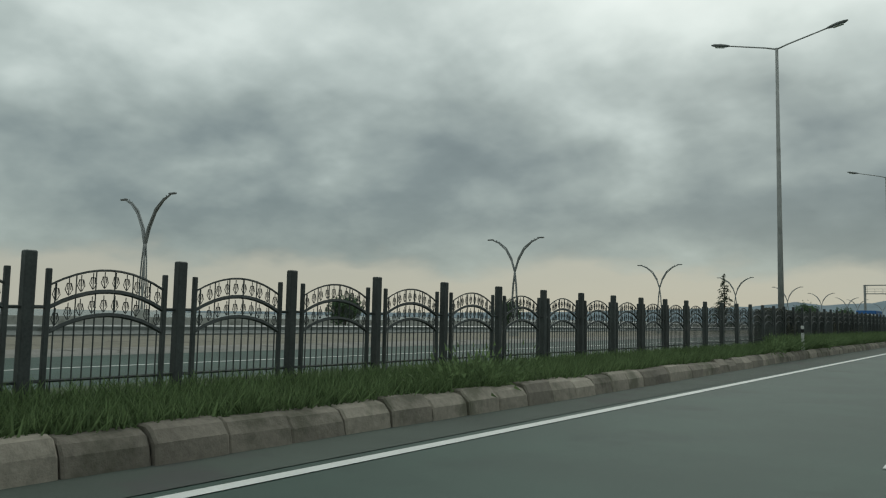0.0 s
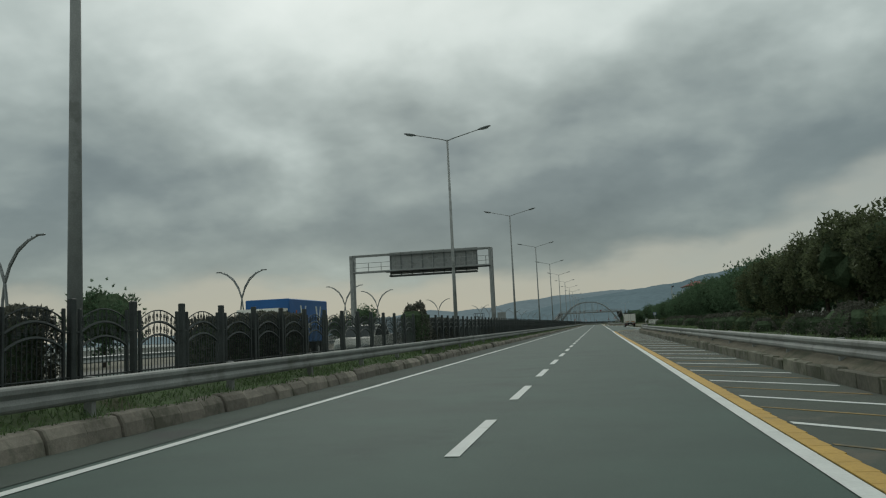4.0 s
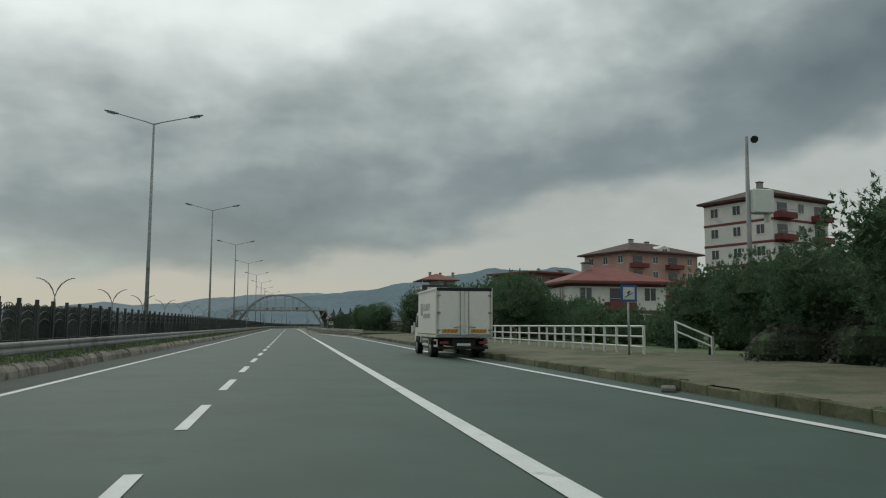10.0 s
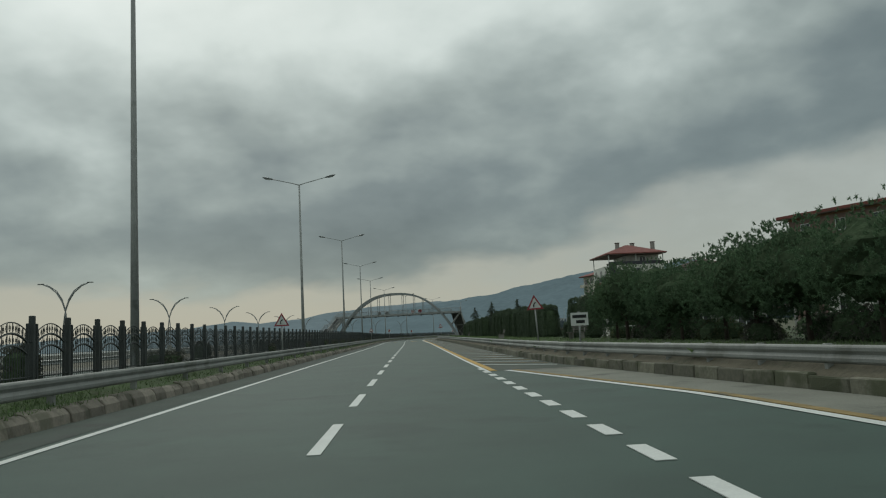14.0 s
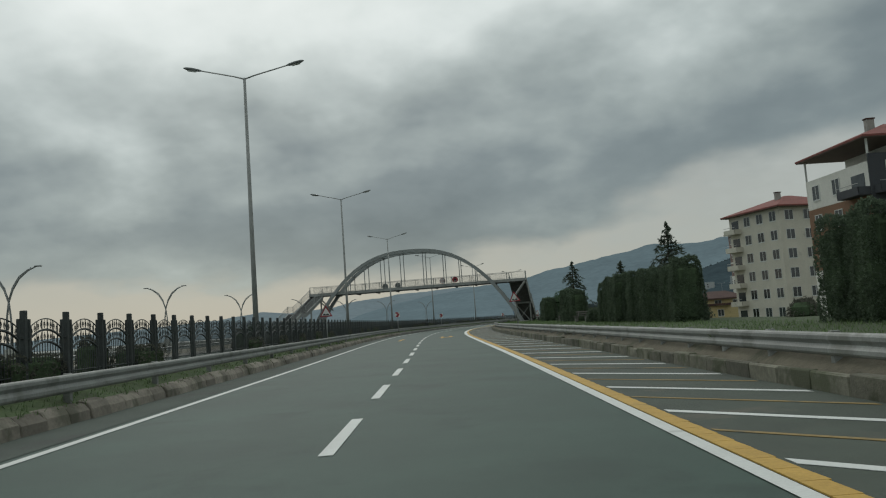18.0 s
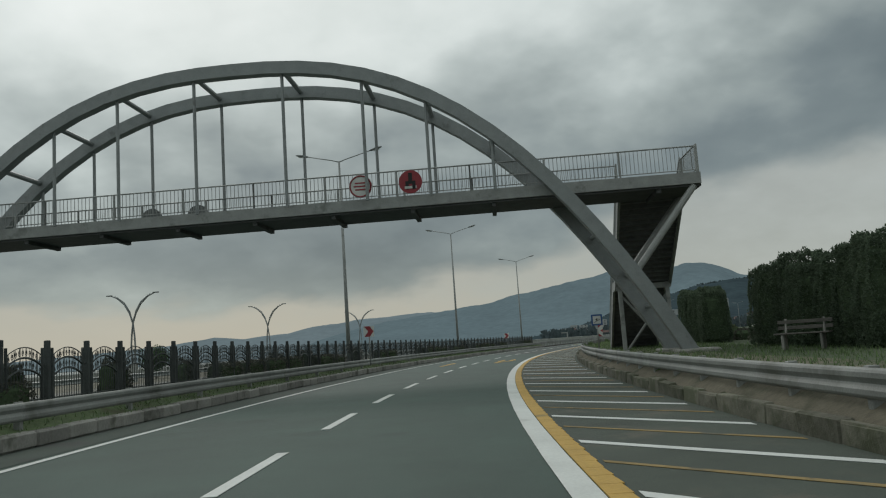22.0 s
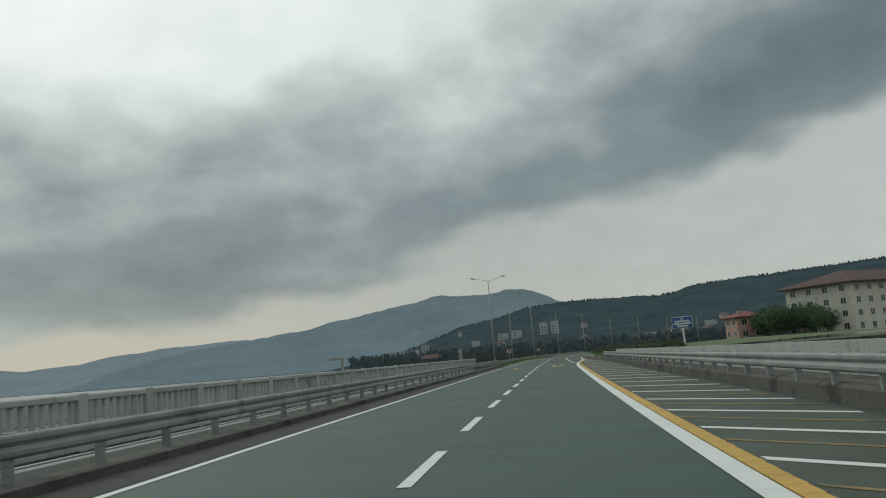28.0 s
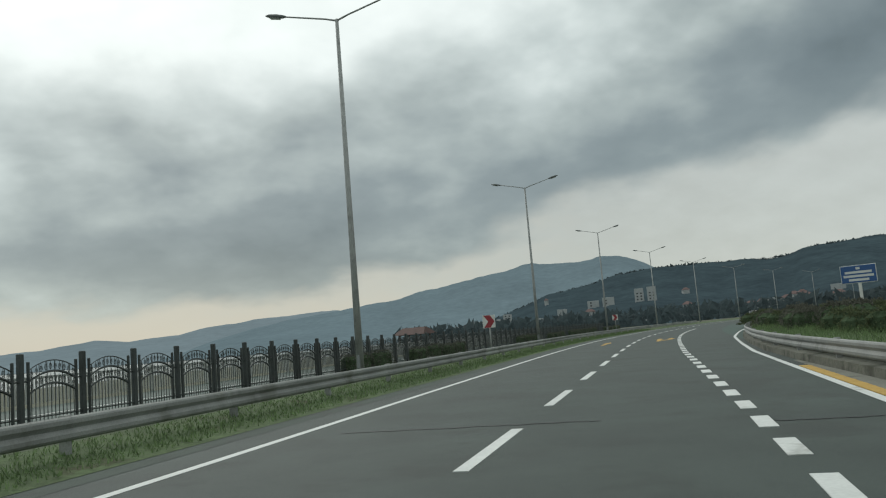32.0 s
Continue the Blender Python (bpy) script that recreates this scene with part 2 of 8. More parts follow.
def leaf_material(name, color, vary=0.45, rough=0.75):
    """Leaves: each one its own shade."""
    m = bpy.data.materials.new(name)
    m.use_nodes = True
    nt = m.node_tree
    bsdf = nt.nodes["Principled BSDF"]
    geo = nt.nodes.new("ShaderNodeNewGeometry")
    ramp = nt.nodes.new("ShaderNodeValToRGB")
    ramp.color_ramp.elements[0].color = (*[c * (1 - vary) for c in color], 1)
    ramp.color_ramp.elements[1].color = (*[c * (1 + vary) for c in color], 1)
    nt.links.new(geo.outputs["Random Per Island"], ramp.inputs[0])
    n = nt.nodes.new("ShaderNodeTexNoise")
    n.inputs["Scale"].default_value = 0.8
    nt.links.new(geo.outputs["Position"], n.inputs["Vector"])
    mr = nt.nodes.new("ShaderNodeMapRange")
    mr.inputs["To Min"].default_value, mr.inputs["To Max"].default_value = 0.7, 1.3
    nt.links.new(n.outputs["Fac"], mr.inputs["Value"])
    hv = nt.nodes.new("ShaderNodeHueSaturation")
    nt.links.new(mr.outputs[0], hv.inputs["Value"])
    nt.links.new(ramp.outputs[0], hv.inputs["Color"])
    nt.links.new(hv.outputs[0], bsdf.inputs["Base Color"])
    bsdf.inputs["Roughness"].default_value = rough
    bsdf.inputs["Specular IOR Level"].default_value = 0.25
    # daylight that passes through the leaf
    thin = nt.nodes.new("ShaderNodeBsdfTranslucent")
    nt.links.new(hv.outputs[0], thin.inputs["Color"])
    both = nt.nodes.new("ShaderNodeMixShader")
    both.inputs[0].default_value = 0.48
    nt.links.new(bsdf.outputs[0], both.inputs[1])
    nt.links.new(thin.outputs[0], both.inputs[2])
    nt.links.new(both.outputs[0], nt.nodes["Material Output"].inputs["Surface"])
    return m


M = {}
M["asphalt"] = material("asphalt", (0.0350, 0.0680, 0.0550), 0.72, vary=0.26, scale=0.5, fine=45, bump=0.25, bump_scale=140, second=((0.027, 0.053, 0.043), 0.54))
M["asphalt_dark"] = material("asphalt_dark", (0.043, 0.058, 0.052), 0.75, vary=0.3, scale=0.6, fine=45, bump=0.3, bump_scale=140, second=((0.034, 0.044, 0.039), 0.52))
M["asphalt_grimy"] = material("asphalt_grimy", (0.040, 0.042, 0.037), 0.9, vary=0.35, scale=0.9, fine=30, bump=0.35, bump_scale=90, second=((0.026, 0.027, 0.024), 0.5))
# dark tone holds both grime and the shadow below the viaduct rails
M["concrete_grime_shade"] = material("concrete_grime_shade", (0.085, 0.084, 0.074), 0.95, vary=0.35, scale=1.2, fine=14, bump=0.5, bump_scale=30, second=((0.04, 0.04, 0.035), 0.5))
M["asphalt_worn"] = material("asphalt_worn", (0.058, 0.072, 0.058), 0.85, vary=0.3, scale=0.7, fine=40, bump=0.3, bump_scale=90, second=((0.10, 0.096, 0.076), 0.54))
M["asphalt_pale"] = material("asphalt_pale", (0.195, 0.198, 0.168), 0.92, vary=0.25, scale=0.7, fine=22, bump=0.4, bump_scale=60, second=((0.12, 0.125, 0.105), 0.52))
M["asphalt_dusty"] = material("asphalt_dusty", (0.064, 0.082, 0.070), 0.9, vary=0.2, scale=0.9, fine=50, bump=0.3, bump_scale=90, second=((0.06, 0.066, 0.062), 0.52))
M["paint_white"] = material("road_paint_white", (0.60, 0.62, 0.60), 0.7, vary=0.12, scale=1.2, fine=30, bump=0.15, second=((0.34, 0.35, 0.33), 0.60))
M["paint_yellow"] = material("road_paint_yellow", (0.47, 0.295, 0.065), 0.75, vary=0.18, scale=1.5, fine=30, bump=0.25, second=((0.26, 0.19, 0.07), 0.58))
M["paint_faded"] = material("road_paint_worn_yellow", (0.25, 0.178, 0.066), 0.8, vary=0.25, scale=1.8, fine=30, bump=0.25, second=((0.10, 0.095, 0.065), 0.50))
M["concrete"] = material("concrete", (0.26, 0.255, 0.235), 0.9, vary=0.25, scale=1.3, fine=18, bump=0.35, bump_scale=45, second=((0.12, 0.12, 0.10), 0.54), object_vary=0.22)
M["kerb_mossy"] = material("kerb_mossy", (0.158, 0.154, 0.120), 0.95, vary=0.35, scale=1.6, fine=12, bump=0.5, bump_scale=28, second=((0.085, 0.092, 0.058), 0.47), object_vary=0.3)
M["kerb_green"] = material("kerb_green", (0.125, 0.128, 0.074), 0.95, vary=0.35, scale=1.6, fine=12, bump=0.5, bump_scale=28, second=((0.066, 0.076, 0.036), 0.47), object_vary=0.3)
M["kerb_brown"] = material("kerb_brown", (0.225, 0.205, 0.172), 0.95, vary=0.3, scale=1.6, fine=14, bump=0.5, bump_scale=30, second=((0.115, 0.112, 0.085), 0.50), object_vary=0.3)
M["concrete_old"] = material("concrete_old", (0.170, 0.172, 0.140), 0.95, vary=0.35, scale=1.6, fine=14, bump=0.5, bump_scale=30, second=((0.075, 0.080, 0.058), 0.48), object_vary=0.3)
M["concrete_pale"] = material("concrete_pale", (0.37, 0.385, 0.365), 0.85, vary=0.15, scale=1.5, fine=16, bump=0.3, second=((0.22, 0.23, 0.21), 0.56), object_vary=0.12)
M["galvanised"] = material("galvanised_steel", (0.30, 0.312, 0.305), 0.6, metal=0.25, vary=0.2, scale=3, fine=45, bump=0.06, second=((0.20, 0.21, 0.20), 0.55), object_vary=0.1)
M["rail_steel"] = material("rail_steel", (0.245, 0.255, 0.243), 0.65, metal=0.15, vary=0.25, scale=1.4, fine=40, bump=0.06, second=((0.16, 0.165, 0.15), 0.53), object_vary=0.12)
M["steel_grey"] = material("steel_grey_paint", (0.25, 0.27, 0.272), 0.5, metal=0.2, vary=0.15, scale=2.5, fine=30, bump=0.05, second=((0.17, 0.18, 0.18), 0.57))
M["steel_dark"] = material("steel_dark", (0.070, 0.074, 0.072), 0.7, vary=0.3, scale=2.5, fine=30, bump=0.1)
M["stair_steel"] = material("stair_steel", (0.125, 0.13, 0.13), 0.65, metal=0.1, vary=0.3, scale=2.5, fine=30, bump=0.1, second=((0.08, 0.083, 0.08), 0.55))
M["fence"] = material("fence_iron", (0.048, 0.056, 0.055), 0.6, metal=0.1, vary=0.35, scale=3, fine=40, bump=0.1, second=((0.07, 0.073, 0.07), 0.60), object_vary=0.15)
M["grass"] = material("grass_soil", (0.082, 0.120, 0.052), 0.95, vary=0.4, scale=1.2, fine=9, bump=0.6, bump_scale=20, second=((0.06, 0.062, 0.03), 0.55))
M["blade"] = leaf_material("grass_blades", (0.128, 0.190, 0.086), 0.4)
M["verge"] = material("verge_soil", (0.058, 0.080, 0.040), 0.95, vary=0.3, scale=0.9, fine=8, bump=0.5, bump_scale=15, second=((0.045, 0.065, 0.025), 0.50))
M["soil"] = material("bank_soil", (0.118, 0.106, 0.076), 0.95, vary=0.3, scale=1.1, fine=12, bump=0.6, bump_scale=22, second=((0.062, 0.066, 0.040), 0.53))
M["dirt_path"] = material("trodden_dirt", (0.128, 0.122, 0.082), 0.95, vary=0.3, scale=0.9, fine=14, bump=0.5, bump_scale=25, second=((0.070, 0.086, 0.044), 0.47))
M["paving"] = material("pale_paving", (0.17, 0.16, 0.125), 0.92, vary=0.22, scale=0.8, fine=12, bump=0.3, second=((0.11, 0.105, 0.08), 0.52))
M["land"] = material("land", (0.09, 0.095, 0.06), 0.95, vary=0.3, scale=0.05, fine=0.6, bump=0.3, bump_scale=2)
M["water"] = material("sea_water", (0.07, 0.105, 0.10), 0.25, vary=0.12, scale=0.02, fine=0.25, bump=0.25, bump_scale=0.6)
M["pine"] = leaf_material("pine_needles", (0.098, 0.162, 0.090))
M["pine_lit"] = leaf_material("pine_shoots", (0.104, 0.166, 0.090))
M["broad"] = leaf_material("broad_leaves", (0.095, 0.115, 0.060))
M["cypress"] = leaf_material("cypress_sprays", (0.090, 0.124, 0.082), 0.35)
M["privet"] = leaf_material("hedge_leaves", (0.112, 0.116, 0.094), 0.4)
M["fir"] = leaf_material("fir_needles", (0.076, 0.100, 0.074), 0.4)
M["bark"] = material("bark", (0.060, 0.048, 0.038), 0.95, vary=0.4, scale=4, fine=30, bump=0.6, bump_scale=25)
M["bench_wood"] = material("weathered_wood", (0.105, 0.10, 0.09), 0.85, vary=0.3, scale=3, fine=30, bump=0.3, bump_scale=30)
# filler lump inside crowns and hedges; the inner shade is its dark colour
M["heart"] = material("shaded_core", (0.062, 0.088, 0.052), 1.0, vary=0.4, scale=3, fine=12, bump=0.6, bump_scale=10, spec=0.0)
# distant house walls and roofs have the haze muted into their base colour
for key, col in dict(plaster_white=(0.62, 0.62, 0.58), plaster_cream=(0.55, 0.53, 0.46), plaster_yellow=(0.50, 0.41, 0.22), plaster_pink=(0.42, 0.27, 0.23), plaster_grey=(0.30, 0.30, 0.28), plaster_brown=(0.20, 0.115, 0.07), plaster_dark=(0.055, 0.060, 0.068), plaster_haze_tint=(0.36, 0.38, 0.38), roof_haze_tint=(0.13, 0.085, 0.08), plaster_soffit=(0.13, 0.10, 0.085), brick_red=(0.20, 0.138, 0.120), trim_red=(0.17, 0.05, 0.05)).items():
    M[key] = material(key, col, 0.88, vary=0.12, scale=0.5, fine=6, bump=0.15, bump_scale=20, second=(tuple(c * 0.7 for c in col), 0.58))
M["roof_red"] = material("roof_red_tile", (0.20, 0.065, 0.055), 0.8, vary=0.25, scale=1, fine=8, bump=0.4, bump_scale=12)
M["roof_brown"] = material("roof_brown_tile", (0.075, 0.042, 0.036), 0.8, vary=0.25, scale=1, fine=8, bump=0.4, bump_scale=12)
M["window"] = material("window_glass", (0.030, 0.036, 0.040), 0.12, vary=0.3, scale=0.4, fine=1.5, bump=0.0, spec=0.6, object_vary=0.5)
M["white_plain"] = material("white_gloss_paint", (0.62, 0.63, 0.60), 0.45, vary=0.06, scale=1.2, fine=12, bump=0.03, second=((0.45, 0.45, 0.41), 0.62))
M["van_white"] = material("vehicle_white", (0.72, 0.71, 0.65), 0.4, vary=0.06, scale=0.8, fine=9, bump=0.02, second=((0.54, 0.53, 0.47), 0.62))
M["van_worn"] = material("vehicle_white_worn", (0.60, 0.58, 0.51), 0.5, vary=0.15, scale=1.2, fine=14, bump=0.04, second=((0.24, 0.20, 0.15), 0.60))
M["van_blue"] = material("vehicle_blue", (0.02, 0.105, 0.30), 0.4, vary=0.1, scale=0.8, fine=9, bump=0.03)
M["chassis"] = material("chassis_black", (0.015, 0.015, 0.016), 0.7, vary=0.3, scale=3, fine=30, bump=0.1)
M["tyre"] = material("tyre_rubber", (0.016, 0.016, 0.016), 0.9, vary=0.3, scale=6, fine=40, bump=0.3)
M["hub"] = material("wheel_steel", (0.30, 0.30, 0.29), 0.5, metal=0.5, vary=0.2, scale=6, fine=40, bump=0.1)
M["lamp_grey"] = material("lamp_grey_plastic", (0.16, 0.175, 0.175), 0.5, vary=0.1, scale=4, fine=30, bump=0.02)
M["sign_white"] = material("sign_white", (0.58, 0.60, 0.58), 0.5, vary=0.06, scale=3, fine=20, bump=0.0)
M["sign_red"] = material("sign_red", (0.27, 0.035, 0.045), 0.5, vary=0.1, scale=3, fine=20, bump=0.0)
M["sign_blue"] = material("sign_blue", (0.03, 0.09, 0.24), 0.5, vary=0.1, scale=3, fine=20, bump=0.0)
M["sign_black"] = material("sign_black", (0.016, 0.017, 0.018), 0.6, vary=0.1, scale=3, fine=20, bump=0.0)
M["orange"] = material("warning_orange", (0.45, 0.13, 0.02), 0.5, vary=0.1, scale=3, fine=20, bump=0.0)
M["faded"] = material("faded_grey_print", (0.33, 0.33, 0.295), 0.6, vary=0.2, scale=9, fine=40, bump=0.0, second=((0.62, 0.61, 0.55), 0.52))
# distance haze on the ridges is painted: bluish base colour plus emission
M["far_ridge"] = material("far_ridge_haze_tint", (0.105, 0.135, 0.15), 1.0, vary=0.22, scale=0.004, fine=0.03, bump=0.0, spec=0.0, glow=((0.125, 0.160, 0.175), 0.52))
M["mid_ridge"] = material("middle_ridge_haze_tint", (0.080, 0.110, 0.122), 1.0, vary=0.25, scale=0.005, fine=0.04, bump=0.0, spec=0.0, glow=((0.092, 0.127, 0.143), 0.56))
# the hill's faint emission and its trees' bluish tone stand in for haze
M["hazed_hill"] = material("wooded_hill", (0.028, 0.042, 0.045), 1.0, vary=0.5, scale=0.018, fine=0.12, bump=0.0, spec=0.0, glow=((0.034, 0.050, 0.062), 0.44))
M["hazed_wood"] = leaf_material("hazed_wood", (0.066, 0.088, 0.094), 0.2, 1.0)


# ---- mesh building ----
class Geo:
    """Collects faces for one mesh."""

    def __init__(self):
        self.v, self.f = [], []

    def add(self, verts, faces):
        k = len(self.v)
        self.v.extend(tuple(p) for p in verts)
        self.f.extend(tuple(i + k for i in f) for f in faces)
        return self

    def box(self, x0, x1, y0, y1, z0, z1, b=0.0, m=None):
        if b:
            vs = []
            for z, e in ((z0, b), (z0 + b, 0), (z1 - b, 0), (z1, b)):
                xa, xb, ya, yb = x0 + e, x1 - e, y0 + e, y1 - e
                c = b if e == 0 else b * 0.5
                vs += [(xa + c, ya, z), (xb - c, ya, z), (xb, ya + c, z), (xb, yb - c, z), (xb - c, yb, z), (xa + c, yb, z), (xa, yb - c, z), (xa, ya + c, z)]
            fs = [tuple(range(7, -1, -1)), tuple(range(24, 32))]
            for r in range(3):
                fs += [(r * 8 + i, r * 8 + (i + 1) % 8, r * 8 + 8 + (i + 1) % 8, r * 8 + 8 + i) for i in range(8)]
        else:
            vs = [(x0, y0, z0), (x1, y0, z0), (x1, y1, z0), (x0, y1, z0), (x0, y0, z1), (x1, y0, z1), (x1, y1, z1), (x0, y1, z1)]
            fs = [(3, 2, 1, 0), (4, 5, 6, 7), (0, 1, 5, 4), (1, 2, 6, 5), (2, 3, 7, 6), (3, 0, 4, 7)]
        if m is not None:
            vs = [m @ Vector(p) for p in vs]
        return self.add(vs, fs)

    def prism(self, outline, axis, a, b):
        """An outline of two coordinates, drawn out along axis 0, 1 or 2 from a to b."""
        def put(p, w):
            return {0: (w, p[0], p[1]), 1: (p[0], w, p[1]), 2: (p[0], p[1], w)}[axis]
        n = len(outline)
        self.add([put(p, a) for p in outline] + [put(p, b) for p in outline], [tuple(range(n)), tuple(range(2 * n - 1, n - 1, -1))] + [(i, n + i, n + (i + 1) % n, (i + 1) % n) for i in range(n)])
        return self

    def tube(self, pts, r, sides=6, r_end=None, cap=True):
        pts = [Vector(p) for p in pts]
        k, vs, n = len(pts), [], sides
        for i, p in enumerate(pts):
            d = (pts[min(i + 1, k - 1)] - pts[max(i - 1, 0)]).normalized()
            u = d.orthogonal().normalized() if abs(d.z) > 0.95 else Vector((0, 0, 1)).cross(d).normalized()
            if abs(d.z) > 0.95:
                u = Vector((0, 1, 0)).cross(d).normalized()
            w = d.cross(u)
            rr = r if r_end is None else r + (r_end - r) * i / (k - 1)
            vs += [p + (u * math.cos(6.28318 * j / n + 0.3927) + w * math.sin(6.28318 * j / n + 0.3927)) * rr for j in range(n)]
        fs = [(i * n + j, i * n + (j + 1) % n, (i + 1) * n + (j + 1) % n, (i + 1) * n + j) for i in range(k - 1) for j in range(n)]
        if cap:
            fs += [tuple(range(n - 1, -1, -1)), tuple(range((k - 1) * n, k * n))]
        return self.add(vs, fs)

    def band(self, pts, prof, closed=False):
        """A profile of (side, height) swept along pts, upright."""
        pts = [Vector(p) for p in pts]
        k, n, vs = len(pts), len(prof), []
        for i, p in enumerate(pts):
            d = pts[min(i + 1, k - 1)] - pts[max(i - 1, 0)]
            side = Vector((d.y, -d.x, 0)).normalized()
            vs += [p + side * a + Vector((0, 0, b)) for a, b in prof]
        fs = [(i * n + j, i * n + (j + 1) % n, (i + 1) * n + (j + 1) % n, (i + 1) * n + j) for i in range(k - 1) for j in range(n if closed else n - 1)]
        if closed:
            fs += [tuple(range(n)), tuple(range(k * n - 1, (k - 1) * n - 1, -1))]
        return self.add(vs, fs)

    def mesh(self, name, mat, smooth=False):
        me = bpy.data.meshes.new(name)
        me.from_pydata(self.v, [], self.f)
        bm = bmesh.new()
        bm.from_mesh(me)
        bmesh.ops.recalc_face_normals(bm, faces=bm.faces)
        bm.to_mesh(me)
        bm.free()
        me.materials.append(mat)
        if smooth:
            me.polygons.foreach_set("use_smooth", [True] * len(me.polygons))
        return me

    def raw(self, name, mat):
        me = bpy.data.meshes.new(name)
        me.from_pydata(self.v, [], self.f)
        me.materials.append(mat)
        return me


def thing(name, m=None, label="", category="", group="", kind="", mesh=None):
    ob = new(name, mesh)
    if m is not None:
        ob.matrix_world = m
    return tagged(ob, label, category, group, kind)


def part(name, mesh, parent, m=None, label=""):
    """A mesh under a thing or a part, placed in its parent's space."""
    ob = new(name, mesh)
    ob.parent = parent
    if m is not None:
        ob.matrix_basis = m
    return tagged(ob, label)


def structure(name, mesh, label="", m=None, category=""):
    return thing(name, m, label, category, "", "structure", mesh)


def strip(s0, s1, n0, n1, z0=0.0, z1=None, step=4.0):
    """A ribbon between two offsets; each may be a function of s."""
    k = max(2, int((s1 - s0) / step) + 1)
    g, z1 = Geo(), z0 if z1 is None else z1
    vs = []
    for s in np.linspace(s0, s1, k):
        s = float(s)
        a, b = (n0(s) if callable(n0) else n0), (n1(s) if callable(n1) else n1)
        vs += [on_road(s, a, z0), on_road(s, b, z1)]
    g.add(vs, [(2 * i, 2 * i + 1, 2 * i + 3, 2 * i + 2) for i in range(k - 1)])
    return g


def lerp_of(pairs):
    xs, ys = [p[0] for p in pairs], [p[1] for p in pairs]
    return lambda s: float(np.interp(s, xs, ys))


def road_line(s0, s1, n, z=0.0, step=2.0):
    k = max(2, int(abs(s1 - s0) / step) + 1)
    return [on_road(float(s), n(float(s)) if callable(n) else n, z) for s in np.linspace(s0, s1, k)]


rng = random.Random(7)


# ---- plants ----
def leaf_mesh(name, centres, outward, size, mat, seed, stretch=1.6, core=None, upright=0.0):
    """Many single pointed leaves, turned to random sides, and, inside, a dark core."""
    r = np.random.RandomState(seed)
    c = np.asarray(centres, float)
    n = len(c)
    d = np.asarray(outward, float) + r.normal(0, 0.75, (n, 3))
    d[:, 2] += upright
    d /= np.linalg.norm(d, axis=1)[:, None] + 1e-9
    t = np.cross(d, r.normal(0, 1, (n, 3)))
    t /= np.linalg.norm(t, axis=1)[:, None] + 1e-9
    w = (size * r.uniform(0.6, 1.4, n))[:, None]
    a, b = d * w * stretch, t * w * 0.55
    v = np.stack([c - a * 0.5 + b, c + a * 0.55, c - a * 0.5 - b], 1).reshape(-1, 3)
    f = np.arange(3 * n).reshape(n, 3)
    verts, faces, mats = v.tolist(), f.tolist(), [0] * n
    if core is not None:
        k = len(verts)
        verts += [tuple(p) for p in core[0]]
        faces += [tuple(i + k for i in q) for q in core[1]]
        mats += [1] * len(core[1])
    me = bpy.data.meshes.new(name)
    me.from_pydata(verts, [], faces)
    me.materials.append(mat)
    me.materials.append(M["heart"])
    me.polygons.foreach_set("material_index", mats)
    return me


def lump(rx, ry, rz, cz, seed, rings=6, seg=10, rough=0.18):
    """A knobbly closed lump round (0, 0, cz)."""
    vs, fs = [(0, 0, cz - rz)], []
    for i in range(1, rings):
        th = math.pi * i / rings
        for j in range(seg):
            ph = 2 * math.pi * j / seg
            p = Vector((math.sin(th) * math.cos(ph), math.sin(th) * math.sin(ph), -math.cos(th)))
            k = 1 + rough * noise.noise(p * 2.1 + Vector((seed * 3.7, 0, 0)))
            vs.append((p.x * rx * k, p.y * ry * k, cz + p.z * rz * k))
    vs.append((0, 0, cz + rz))
    for j in range(seg):
        fs.append((0, 1 + (j + 1) % seg, 1 + j))
        fs.append((len(vs) - 1, len(vs) - 1 - seg + j, len(vs) - 1 - seg + (j + 1) % seg))
    for i in range(rings - 2):
        for j in range(seg):
            a, b = 1 + i * seg + j, 1 + i * seg + (j + 1) % seg
            fs.append((a, b, b + seg, a + seg))
    return vs, fs


def trunk_geo(h, r0, limbs, spread, seed, lean=0.0):
    g, r = Geo(), random.Random(seed)
    top = Vector((lean, 0, h))
    g.tube([(0, 0, -0.4), (lean * 0.2, 0.03, h * 0.35), (lean * 0.6, -0.03, h * 0.7), top], r0, 8, r0 * 0.45)
    for i in range(limbs):
        a, z = 6.283 * i / limbs + r.uniform(-0.4, 0.4), h * r.uniform(0.45, 0.95)
        p = Vector((lean * z / h, 0, z))
        q = p + Vector((math.cos(a) * spread * r.uniform(0.5, 0.9), math.sin(a) * spread * r.uniform(0.5, 0.9), spread * r.uniform(0.35, 0.9)))
        g.tube([p, (p + q) / 2 + Vector((0, 0, -0.08 * spread)), q], r0 * 0.38, 5, r0 * 0.12)
    return g


